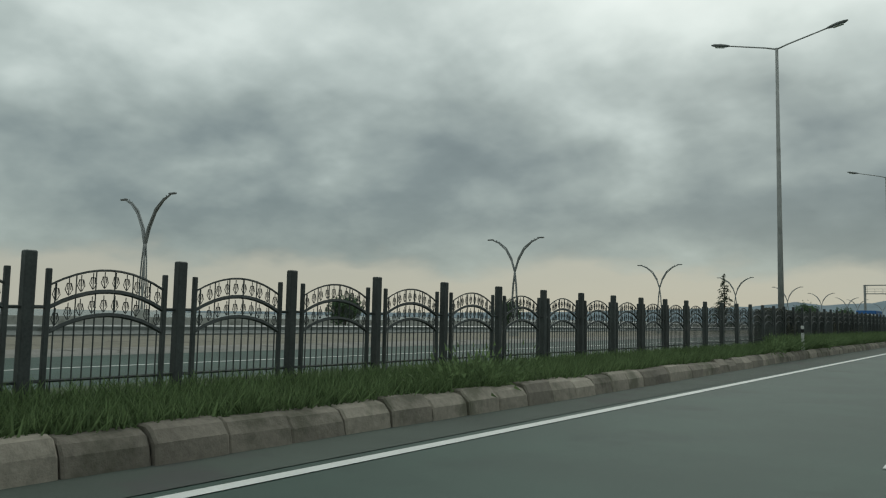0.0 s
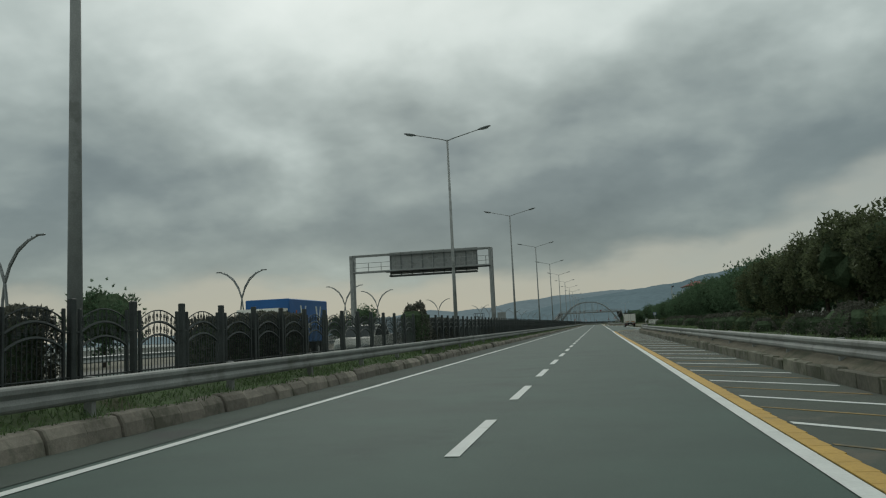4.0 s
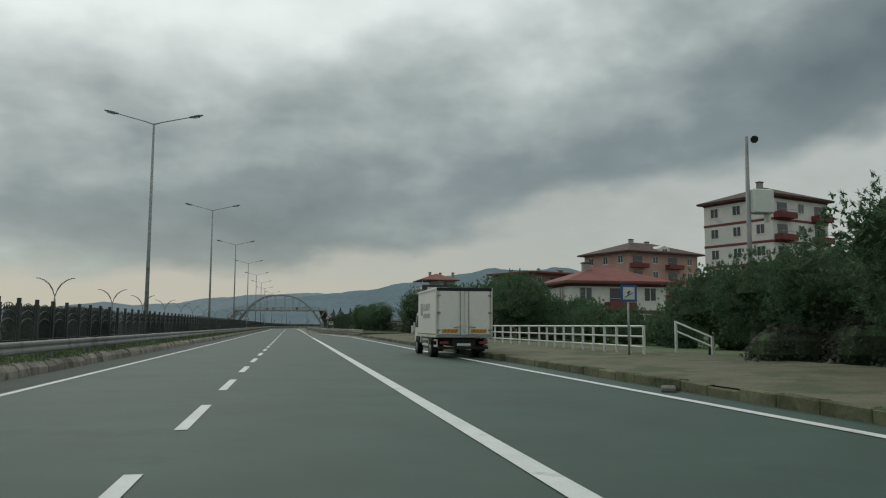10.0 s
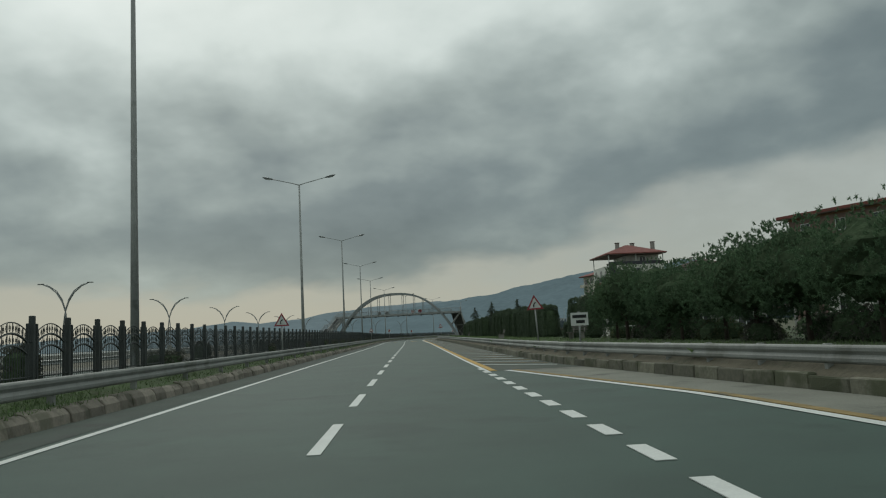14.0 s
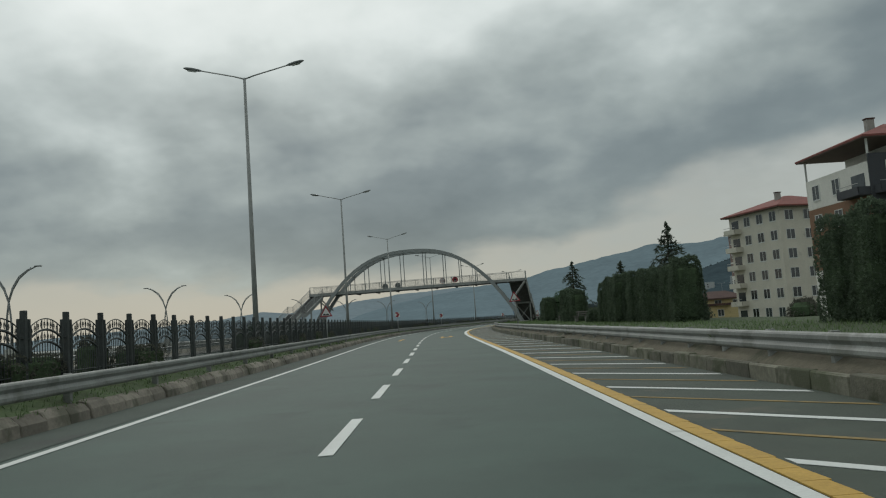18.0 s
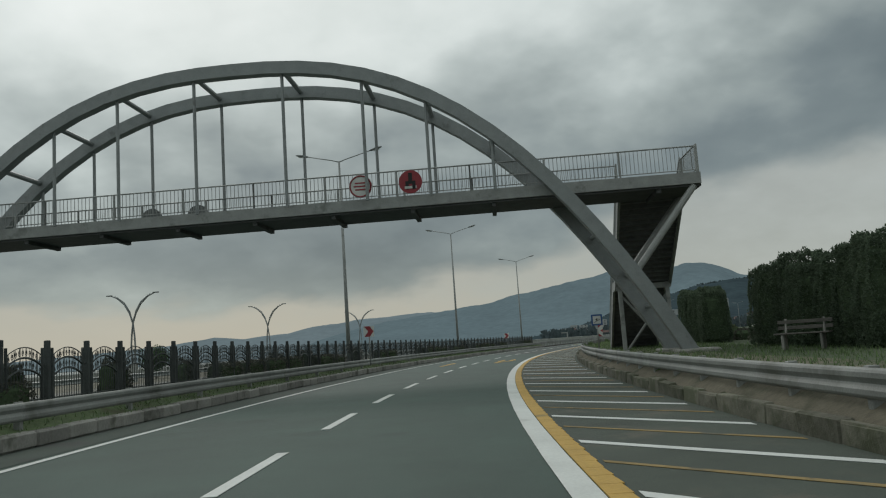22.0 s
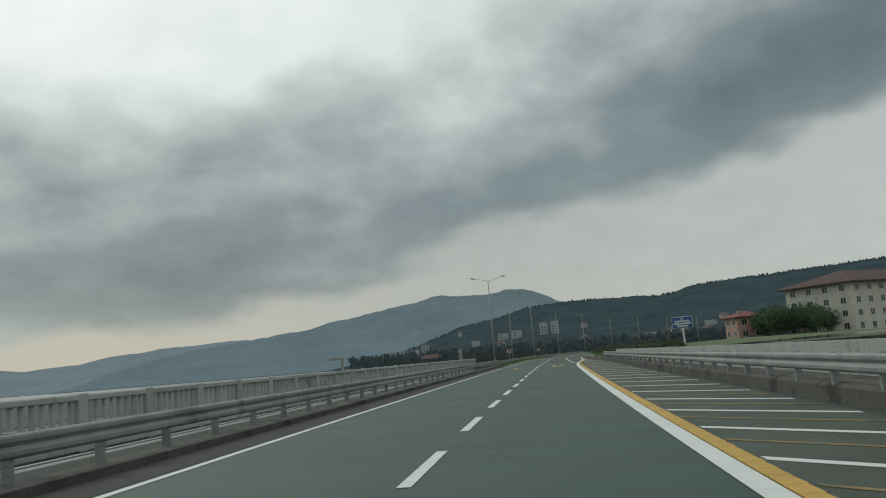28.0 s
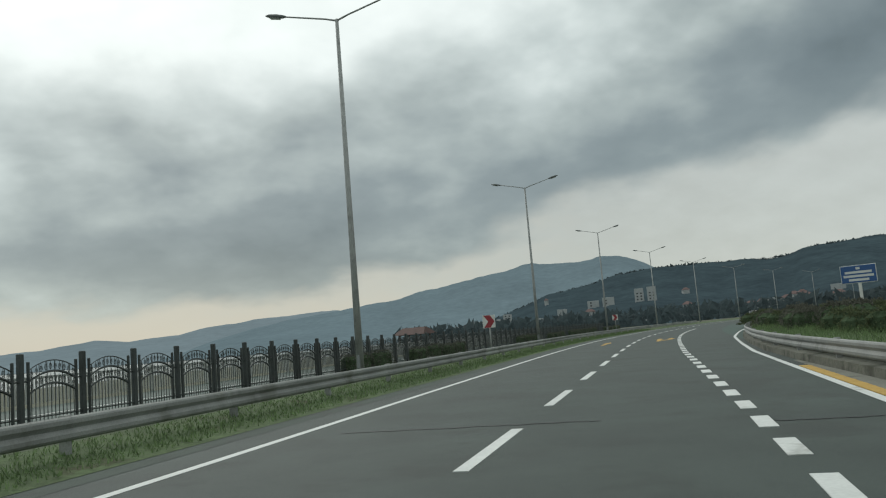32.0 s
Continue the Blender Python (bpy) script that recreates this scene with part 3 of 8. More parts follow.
def round_tree_meshes(seed, height, width, clear, mat, leaves=2600, size=0.2, upright=0.0, clumps=16, name="crown", stretch=1.6, tuft=1):
    """Trunk and crown: the crown is a set of uneven clumps with gaps between them."""
    r = np.random.RandomState(seed)
    cz, rz, rw = (height + clear) / 2, (height - clear) / 2, width / 2
    cs, out = [], []
    heads = []
    for i in range(clumps):
        d = r.normal(0, 1, 3)
        d /= np.linalg.norm(d)
        k = r.uniform(0.55, 0.86)
        heads.append((np.array([d[0] * rw * k, d[1] * rw * k, cz + d[2] * rz * k]), r.uniform(0.26, 0.44) * min(rw, rz) * 1.1))
    per = leaves // clumps
    for h, rad in heads:
        d = r.normal(0, 1, (per, 3))
        d /= np.linalg.norm(d, axis=1)[:, None]
        k = r.uniform(0.72, 1.08, per)[:, None]
        cs.append(h + d * rad * k)
        out.append(d)
    cs, out = np.concatenate(cs), np.concatenate(out)
    if tuft > 1:
        cs, out = np.repeat(cs[::tuft], tuft, 0), np.repeat(out[::tuft], tuft, 0)
        cs = cs + r.normal(0, size * 0.5, cs.shape)
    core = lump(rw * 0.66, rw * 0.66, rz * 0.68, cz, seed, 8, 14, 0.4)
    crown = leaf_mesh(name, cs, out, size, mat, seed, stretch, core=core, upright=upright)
    return trunk_geo(clear + rz * 0.9, max(0.09, height * 0.026), 6, rw * 0.8, seed).mesh("trunk", M["bark"], True), crown


def clipped_mesh(seed, lx, ly, h, mat, z0=0.0, leaves=2200, size=0.1, name="foliage", taper=0.12, lumpy=0.1):
    """A clipped block of hedge: leaves over all its faces, rounded shoulders, uneven surface."""
    r = np.random.RandomState(seed)
    u = r.uniform(-1, 1, (leaves, 3))
    face = r.choice(5, leaves, p=[0.24, 0.24, 0.18, 0.18, 0.16])
    out = np.zeros((leaves, 3))
    for k, (ax, sg) in enumerate(((0, 1), (0, -1), (1, 1), (1, -1), (2, 1))):
        sel = face == k
        u[sel, ax] = sg
        out[sel, ax] = sg
    rnd = np.sign(u) * np.abs(u) ** 0.85
    l = np.linalg.norm(u, axis=1)[:, None]
    sph = u / l * 1.25
    p = rnd * 0.8 + sph * 0.2
    wob = np.array([noise.noise(Vector((q[0] * lx * 1.3 + seed, q[1] * ly * 1.3, q[2] * h * 0.8))) for q in p])[:, None]
    p = p * (1 + lumpy * wob + r.normal(0, 0.02, (leaves, 1)))
    z = (p[:, 2] + 1) / 2 * h
    k = 1 - taper * np.clip(z / h, 0, 1) ** 2
    cs = np.stack([p[:, 0] * lx / 2 * k, p[:, 1] * ly / 2 * k, z0 + np.clip(z, 0.02, None)], 1)
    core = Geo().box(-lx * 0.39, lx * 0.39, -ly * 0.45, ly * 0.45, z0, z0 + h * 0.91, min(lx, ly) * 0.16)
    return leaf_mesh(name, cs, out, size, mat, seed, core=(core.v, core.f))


def fir_meshes(seed, h, w, dense=1.0):
    """A fir: straight trunk and drooping tiers that thin out upwards."""
    r = random.Random(seed)
    g, cs, out = Geo().tube([(0, 0, -0.3), (0.02, 0, h * 0.5), (0, 0, h)], 0.02 * h, 7, 0.015), [], []
    z = h * 0.08
    while z < h * 0.985:
        k = 1 - z / h
        reach = w / 2 * (k ** 0.85) * r.uniform(0.75, 1.15) + 0.06
        for i in range(7 if k > 0.4 else 5):
            a = r.uniform(0, 6.283)
            L = reach * r.uniform(0.6, 1.1)
            tip = Vector((math.cos(a) * L, math.sin(a) * L, z - L * 0.30 + (0.1 if k < 0.3 else 0)))
            mid = Vector((math.cos(a) * L * 0.5, math.sin(a) * L * 0.5, z + L * 0.03))
            g.tube([(0, 0, z), mid, tip], 0.012 * h ** 0.5, 4, 0.006)
            for j in range(int((13 + 42 * L) * dense)):
                t = r.uniform(0.15, 1.05)
                q = Vector((0, 0, z)).lerp(mid, t * 2) if t < 0.5 else mid.lerp(tip, t * 2 - 1)
                spread = 0.10 * L * (1.1 - t) + 0.04
                cs.append((q.x + r.gauss(0, spread), q.y + r.gauss(0, spread), q.z - abs(r.gauss(0, 0.06)) + r.gauss(0, 0.03)))
                out.append((math.cos(a), math.sin(a), -0.35))
        z += h * (0.036 + 0.020 * k)
    return g.mesh("trunk", M["bark"]), leaf_mesh("crown", cs, out, 0.055 + 0.006 * h, M["fir"], seed, 2.6)


def plant_tree(meshes, m, name, label, category, group="", scale=1.0):
    t = thing(name, m @ Matrix.Scale(scale, 4), label, category, group)
    part("trunk", meshes[0], t)
    part("crown", meshes[1], t)
    return t


# ---- ground, sea, road ----
ROAD_START, ROAD_END = -40.0, 1080.0
coast = lerp_of([(-60, -46), (560, -44), (600, -30), (700, -34), (760, -48), (1080, -60)])


def build_ground():
    g = Geo()
    near = [on_road(float(s), coast(float(s)), -0.25) for s in np.arange(-55, 1090, 15)]
    mid = [on_road(float(s), 9.0, -0.25) for s in np.arange(-55, 1090, 15)]
    n = len(near)
    g.add(near + mid, [(i, n + i, n + i + 1, i + 1) for i in range(n - 1)])
    far = [Vector((4600, -900 + 4800 * i / (n - 1), -0.25)) for i in range(n)]
    land = lerp_of([(-60, -0.25), (352, -0.25), (372, -2.5), (640, -2.5), (680, -0.25), (1090, -0.25)])
    edge = [on_road(float(s), 19.0, -0.3) for s in np.arange(-55, 1090, 15)]
    low = [on_road(float(s), 25.0, land(float(s))) for s in np.arange(-55, 1090, 15)]
    for a, b in ((mid, edge), (edge, low), (low, far)):
        g.add(a + b, [(i, n + i, n + i + 1, i + 1) for i in range(n - 1)])
    g.add([near[0], mid[0], edge[0], low[0], far[0], Vector((4600, -1500, -0.25)), Vector((near[0].x, -1500, -0.25))], [(0, 1, 2, 3, 4, 5, 6)])
    structure("ground", g.mesh("ground", M["land"]), "flat green coastal land beside the road", category="ground")
    sea = Geo()
    sea.add([(-5000, -2500, -3.2), (4800, -2500, -3.2), (4800, 5200, -3.2), (-5000, 5200, -3.2)], [(0, 1, 2, 3)])
    structure("water", sea.mesh("water", M["water"]), "calm grey-green sea under clouds", category="sea")
    bank = Geo()
    bank.band(near, [(0.0, 0.0), (-5.0, -3.3)])
    structure("sea_bank", bank.mesh("sea_bank", M["concrete_old"]), "stone slope down to the sea", category="bank")


build_ground()
kerb_n = lerp_of([(-60, -1.0), (30, -1.0), (45, -1.38), (70, -1.38), (100, -1.16), (290, -1.15), (410, -1.2), (490, -1.2), (558, -1.34), (590, -1.3), (597, -1.05), (1080, -1.05)])
right_edge = lerp_of([(-60, 8.95), (180, 8.95), (197, 9.8), (219, 12.6), (222, 12.1), (312, 12.1), (325, 11.5), (340, 9.7), (350, 9.45), (430, 9.6), (450, 9.72), (492, 9.58), (514, 9.6), (690, 9.65), (693, 9.4), (696, 9.0), (700, 8.8), (709, 8.74), (716, 8.5), (722, 8.45), (729, 8.72), (738, 9.25), (770, 11.9), (1080, 11.9)])
structure("road", strip(ROAD_START, ROAD_END, lambda s: kerb_n(s) - 0.12, lambda s: right_edge(s) + 0.2).mesh("road", M["asphalt"]), "smooth grey-green asphalt carriageway", category="road")
dark_road = Geo()
edge_n = [-1.12 + 10.2 * i / 12 for i in range(13)]
for a, b, skew in ((560.5, 597.5, -1.65), (693.8, 1000.0, 0.0)):
    k = int((b - a) / 5)
    vs = [on_road(max(a + skew * (min(n, 6.9) + 1.0), a - 14) * (1 - j / k) + b * j / k, n, 0.004) for j in range(k + 1) for n in edge_n]
    dark_road.add(vs, [(j * 13 + i, j * 13 + i + 1, j * 13 + i + 14, j * 13 + i + 13) for j in range(k) for i in range(12)])
structure("resurfaced_road", dark_road.mesh("resurfaced_road", M["asphalt_dark"]), "darker newly laid asphalt of the carriageway", category="road")
structure("road_shoulder", strip(ROAD_START, 597, lambda s: kerb_n(s) - 0.1, -0.22, 0.007).mesh("road_shoulder", M["asphalt_dusty"]), "dusty shoulder beside the kerb", category="road shoulder")
structure("road_shoulder", strip(597, 700, -1.12, -0.14, 0.007).mesh("road_shoulder", M["asphalt_grimy"]), "dark grimy shoulder along the viaduct edge", category="road shoulder")
structure("road_shoulder", strip(700, ROAD_END, -1.0, -0.5, 0.007).mesh("road_shoulder", M["asphalt_dusty"]), "dusty shoulder beside the grass", category="road shoulder")
structure("opposite_road", strip(ROAD_START, ROAD_END, -15.2, -3.55, 0.0).mesh("opposite_road", M["asphalt"]), "opposite carriageway of grey asphalt", category="road")
structure("promenade", strip(ROAD_START, 590, lambda s: coast(s) + 0.4, -16.4, 0.14).mesh("promenade", M["paving"]), "paved seaside promenade", category="pavement")
white_in = lerp_of([(5, 6.65), (180, 6.65), (200, 6.72), (338, 6.9), (347, 6.87), (430, 6.93), (448, 6.95), (480, 6.78), (495, 6.69), (520, 6.6), (548, 6.46), (560, 6.5), (600, 6.63), (645, 6.66), (672, 6.76), (684, 7.0)])
white_out = lerp_of([(5, 6.82), (180, 6.82), (200, 6.9), (338, 7.02), (347, 7.0), (400, 7.05), (448, 7.17), (480, 7.03), (495, 6.95), (520, 6.84), (548, 6.66), (560, 6.72), (600, 6.87), (645, 6.91), (672, 6.98), (684, 7.19)])
exit_edge = lerp_of([(684, 7.095), (686.5, 7.19), (691.5, 7.45), (698, 7.85), (705, 8.06), (716, 8.1), (722, 8.15), (729, 8.45), (740, 9.0), (770, 11.5), (1000, 11.6)])
exit_half = lerp_of([(684, 0.095), (698, 0.09), (712, 0.07)])
for name, a, b in (("hatched_island", 10.0, 205.0), ("hatched_island", 338.0, 700.0)):
    inner = lambda s: white_out(s) + 0.16 if s < 200 or 330 < s < 684 else lerp_of([(199, 7.1), (205, 8.6), (206, 7.3), (336, 7.3), (683, 7.2), (690, 7.5), (704, 8.05), (718, 8.55), (730, 8.9)])(s)
    structure(name, strip(a, b, inner, lambda s: right_edge(s) - 0.02, 0.005, step=3).mesh(name, M["asphalt_worn"]), "worn asphalt island behind the edge line", category="road island")

structure("paved_strip", strip(697, 716, lambda s: exit_edge(s) + 0.28, lambda s: right_edge(s) - 0.01, 0.012, step=1.0).mesh("paved_strip", M["asphalt_pale"]), "pale concrete strip between the exit line and the wall", category="road island")

# edge lines
median_line = lerp_of([(-60, 0), (692, 0), (700, 0.33), (706, 0.3), (712, 0.2), (730, 0.05), (1080, 0)])
structure("edge_line", strip(ROAD_START, 900, lambda s: median_line(s) - 0.075, lambda s: median_line(s) + 0.075, 0.008).mesh("edge_line", M["paint_white"]), "solid white edge line beside the median", category="road marking")
structure("edge_line", strip(5, 200, white_in, white_out, 0.010, step=3).mesh("edge_line", M["paint_white"]), "solid white line along the hatched island", category="road marking")
nose = lerp_of([(200, 6.92), (203, 7.7), (207, 9.2), (210, 9.95), (216, 11.0), (226, 11.45), (240, 11.3), (270, 11.0), (300, 10.9), (308, 10.9), (317, 10.1), (327, 9.55), (340, 7.2)])
structure("edge_line", strip(200, 338, lambda s: nose(s) - 0.1, lambda s: nose(s) + 0.1, 0.011, step=1.5).mesh("edge_line", M["paint_white"]), "white line round the lay-by", category="road marking")
structure("hatched_island", strip(307, 338.5, lambda s: nose(s) + 0.12, lambda s: right_edge(s) - 0.02, 0.004, step=1.5).mesh("hatched_island", M["asphalt_pale"]), "pale worn asphalt beyond the lay-by end", category="road island")
structure("edge_line", strip(232.6, 305, 6.78, 7.02, 0.010).mesh("edge_line", M["paint_white"]), "solid white line beside the lay-by", category="road marking")
structure("edge_line", strip(338, 684, white_in, white_out, 0.010, step=3).mesh("edge_line", M["paint_white"]), "solid white line along the hatched island", category="road marking")
structure("edge_line", strip(684, 900, lambda s: exit_edge(s) - exit_half(s), lambda s: exit_edge(s) + exit_half(s), 0.010, step=2).mesh("edge_line", M["paint_white"]), "white edge line of the exit lane", category="road marking")
for a, b, f in ((5, 200, lambda s: white_out(s) + 0.012), (338, 684, lambda s: white_out(s) + 0.012), (684, 714, lambda s: exit_edge(s) + exit_half(s) + 0.012), (200, 209, lambda s: nose(s) + 0.13), (309, 338, lambda s: nose(s) + 0.12)):
    g = Geo()
    k = int((b - a) / 0.42)
    for i in range(k):
        s = a + i * 0.42
        p, q = on_road(s, f(s), 0.008), on_road(s + 0.41, f(s + 0.41), 0.008)
        r0, r1 = on_road(s, f(s) + 0.21 + rng.uniform(-0.01, 0.01), 0.008), on_road(s + 0.41, f(s + 0.41) + 0.195 + rng.uniform(-0.01, 0.0), 0.008)
        up = Vector((0, 0, 0.012))
        g.add([p, q, r1, r0, p + up, q + up, r1 + up, r0 + up], [(4, 5, 6, 7), (0, 1, 5, 4), (1, 2, 6, 5), (2, 3, 7, 6), (3, 0, 4, 7)])
    structure("rumble_line", g.mesh("rumble_line", M["paint_faded" if a == 309 else "paint_yellow"]), "raised yellow rumble line", category="road marking")

# broken lane line
lane = structure("lane_line", None, "broken white lane line", category="road marking")
DASH_START, DASH_PERIOD = 26.36, 5.589
dash_mesh = Geo().box(-0.075, 0.075, 0, 2.85, 0.004, 0.011).mesh("dash", M["paint_white"])
for i in range(-6, 150):
    part("dash", dash_mesh, lane, road_pose(DASH_START + i * DASH_PERIOD, 3.6))
side = structure("lay_by_line", None, "short white dashes across the lay-by mouth", category="road marking")
short_mesh = Geo().box(-0.1, 0.1, 0, 0.95, 0.004, 0.012).mesh("dash", M["paint_white"])
for a, b, n in ((202.0, 231.5, lambda s: 6.9), (306.88, 339.0, lambda s: 6.9), (686.85, 780.0, lerp_of([(686, 6.88), (690.8, 6.72), (694, 6.62), (706.5, 6.43), (712.5, 6.31), (724, 6.15), (780, 6.2)]))):
    s = a
    while s < b:
        part("dash", short_mesh, side, road_pose(s, n(s)))
        s += 1.78

# hatching
hatch = structure("hatching", None, "slanted white and yellow hatching stripes", category="road marking")
white_bar = Geo().add([(0, 0, .008), (0, -.2, .008), (1.9, -2.35, .008), (1.9, -2.15, .008), (0, 0, .012), (0, -.2, .012), (1.9, -2.35, .012), (1.9, -2.15, .012)], [(4, 5, 6, 7), (0, 1, 5, 4), (1, 2, 6, 5), (2, 3, 7, 6), (3, 0, 4, 7)]).mesh("white_stripe", M["paint_white"])
yellow_bar = Geo().add([(0, 0, .008), (0, -.11, .008), (1.9, -2.26, .008), (1.9, -2.13, .008), (0, 0, .012), (0, -.11, .012), (1.9, -2.26, .012), (1.9, -2.13, .012)], [(4, 5, 6, 7), (0, 1, 5, 4), (1, 2, 6, 5), (2, 3, 7, 6), (3, 0, 4, 7)]).mesh("yellow_stripe", M["paint_faded"])
for a, b, first, pitch in ((14.0, 199.0, 112.2, 3.208), (341.0, 684.0, 407.996, 3.252)):
    s = first - int((first - a) / pitch) * pitch
    while s < b:
        start = white_out(s) + 0.27
        wide = (right_edge(s - 1) - start - 0.12) / 1.9
        part("white_stripe", white_bar, hatch, road_pose(s, start) @ Matrix.Diagonal((wide, wide, 1, 1)))
        part("yellow_stripe", yellow_bar, hatch, road_pose(s + pitch / 2, start) @ Matrix.Diagonal((wide, wide, 1, 1)))
        s += pitch
for i in range(6):
    s = 686.4 + i * 2.3
    wide = (right_edge(s - 1) - exit_edge(s) - 0.6) / 1.9
    part("white_stripe", white_bar, hatch, road_pose(s, exit_edge(s) + 0.46, 0.004) @ Matrix.Diagonal((wide, wide, 1, 1)))


def arrow_mesh(turn):
    g = Geo()

    def flat(pts):
        g.prism(pts, 2, 0.006, 0.013)
    if turn:
        flat([(-0.1, 0), (0.1, 0), (0.1, 3.5), (-0.1, 3.5)])
        flat([(-0.24, 3.5), (0.24, 3.5), (0.03, 6.0)])
        flat([(0.1, 0.5), (0.1, 1.15), (0.58, 2.6), (0.58, 3.5), (0.78, 3.5), (0.78, 2.4)])
        flat([(0.44, 3.5), (0.92, 3.5), (0.69, 6.0)])
    else:
        flat([(-0.1, 0), (0.1, 0), (0.1, 3.5), (-0.1, 3.5)])
        flat([(-0.25, 3.5), (0.0, 6.0), (0.25, 3.5)])
    return g.mesh("arrow", M["paint_yellow"])


ahead_arrow, turn_arrow = arrow_mesh(False), arrow_mesh(True)
for s in (456.0, 528.6, 602.4, 674.2, 742.0):
    structure("road_arrow", ahead_arrow, "yellow straight-ahead arrow painted on the asphalt", road_pose(s, 1.85), "road marking")
    structure("road_arrow", turn_arrow, "yellow ahead and right arrow painted on the asphalt", road_pose(s + 0.2, 5.0), "road marking")
# repaired patches on the asphalt after the viaduct
for s, n, w, l in ((690.9, 4.75, 0.42, 0.9), (690.2, 5.1, 0.3, 0.8), (691.9, 5.2, 0.22, 0.5), (689.6, 4.6, 0.2, 0.4), (694.0, 5.05, 0.36, 0.4), (694.4, 4.6, 0.16, 0.25), (687.2, 4.9, 0.36, 0.35), (687.0, 5.3, 0.14, 0.2), (691.2, 5.85, 0.25, 0.3), (706, 4.95, 0.3, 0.5)):
    g = Geo()
    w, l = w * 0.62, l * 0.62
    ring = [(w * (0.55 + 0.45 * rng.random()) * math.cos(a * 0.449), l * (0.6 + 0.4 * rng.random()) * math.sin(a * 0.449)) for a in range(14)]
    g.prism(ring, 2, 0.003, 0.008)
    structure("road_patch", g.mesh("road_patch", M["concrete"]), "pale worn patch in the asphalt", road_pose(s - 5.5, n - 0.2), "road patch")
for s, wide, n0, n1, mat, lab in ((598.6, 0.22, -0.3, 9.0, "asphalt_dusty", "expansion joint across the viaduct start"), (693.45, 0.3, -0.9, 6.8, "asphalt_pale", "pale expansion joint across the viaduct end"), (705.9, 0.07, 1.0, 4.6, "sign_black", "thin tarred crack across the asphalt"), (705.1, 0.06, 6.5, 7.7, "sign_black", "thin tarred crack across the asphalt")):
    joint, k = Geo(), 24
    pts = [(n0 + (n1 - n0) * i / k, s + rng.uniform(-0.04, 0.04) * (wide < 0.2)) for i in range(k + 1)]
    joint.add([on_road(b, a, 0.0095) for a, b in pts] + [on_road(b + wide * rng.uniform(0.7, 1.0), a, 0.0095) for a, b in pts], [(i, i + 1, k + 2 + i, k + 1 + i) for i in range(k)])
    structure("expansion_joint" if wide > 0.1 else "road_crack", joint.mesh("road_joint", M[mat]), lab, category="joint")
# opposite carriageway lines
structure("edge_line", strip(ROAD_START, 900, -3.95, -3.8, 0.008).mesh("edge_line", M["paint_white"]), "white edge line of the opposite carriageway", category="road marking")
structure("edge_line", strip(ROAD_START, 900, -11.4, -11.25, 0.008).mesh("edge_line", M["paint_white"]), "white edge line of the opposite carriageway", category="road marking")


# ---- median: bank, kerb, guard rail, fence ----
structure("median", strip(ROAD_START, 596, lambda s: kerb_n(s) - 0.23, -2.0, 0.27, 0.45).mesh("median", M["grass"]), "raised grass bank between the carriageways", category="verge")
structure("median", strip(ROAD_START, 596, -2.0, -3.4, 0.45, 0.42).mesh("median", M["verge"]), "planted soil strip of the median", category="verge")
structure("median", strip(697, ROAD_END, -0.95, -2.4, 0.012, 0.22).mesh("median", M["grass"]), "flat grass strip beyond the viaduct", category="verge")
structure("median", strip(695, ROAD_END, -2.4, -5.6, 0.22, 0.22).mesh("median", M["verge"]), "planted soil strip of the median", category="verge")
structure("median_kerb", strip(ROAD_START, 596, -3.4, -3.55, 0.42, 0.0).mesh("median_kerb", M["concrete_old"]), "low kerb of the opposite carriageway", category="kerb")
structure("promenade_kerb", strip(ROAD_START, 590, -16.4, -15.2, 0.14, 0.0).mesh("promenade_kerb", M["concrete"]), "kerb of the promenade", category="kerb")


def kerb_stone(seed):
    r = random.Random(seed)
    j = lambda a: r.uniform(-a, a)
    g = Geo()
    L, b = 0.72, 0.014
    prof = [(0.0, 0.0), (-0.03 + j(0.01), 0.17 + j(0.01)), (-0.10 + j(0.015), 0.275 + j(0.015)), (-0.16, 0.30 + j(0.015)), (-0.30, 0.31), (-0.30, 0.0)]
    vs = []
    for y, e in ((0.003, b), (0.025, 0), (L - 0.025, 0), (L - 0.003, b)):
        vs += [(n - (e if n > -0.2 else 0), y, max(0.0, z - (e if z > 0.1 else 0)) + j(0.006) * (z > 0.1)) for n, z in prof]
    k = len(prof)
    g.add(vs, [(i * k + q, i * k + (q + 1) % k, (i + 1) * k + (q + 1) % k, (i + 1) * k + q) for i in range(3) for q in range(k)] + [tuple(range(k)), tuple(range(4 * k - 1, 3 * k - 1, -1))])
    return g.mesh("kerb_stone", M["kerb_brown"])


stones = [kerb_stone(i) for i in range(7)]
for a, b in ((18.0, 190.0), (190.0, 380.0), (380.0, 490.0)):
    kerb = structure("kerb", None, "worn sloping kerb stones along the median", category="kerb")
    s = a
    while s < b:
        part("kerb_stone", stones[rng.randrange(7)], kerb, road_pose(s, kerb_n(s) + rng.uniform(-0.025, 0.02), rng.uniform(-0.03, 0.01), rng.uniform(-1.6, 1.6)))
        s += 0.73
kerb = structure("kerb", None, "newer grey kerb stones along the median", category="kerb")
s = 490.0
new_stone = Geo().box(-0.30, 0.0, 0.008, 0.99, 0.0, 0.27, 0.035).mesh("kerb_stone", M["concrete"])
while s < 596.0:
    part("kerb_stone", new_stone, kerb, road_pose(s, kerb_n(s) + rng.uniform(-0.012, 0.01), rng.uniform(-0.012, 0.008)))
    s += 1.0

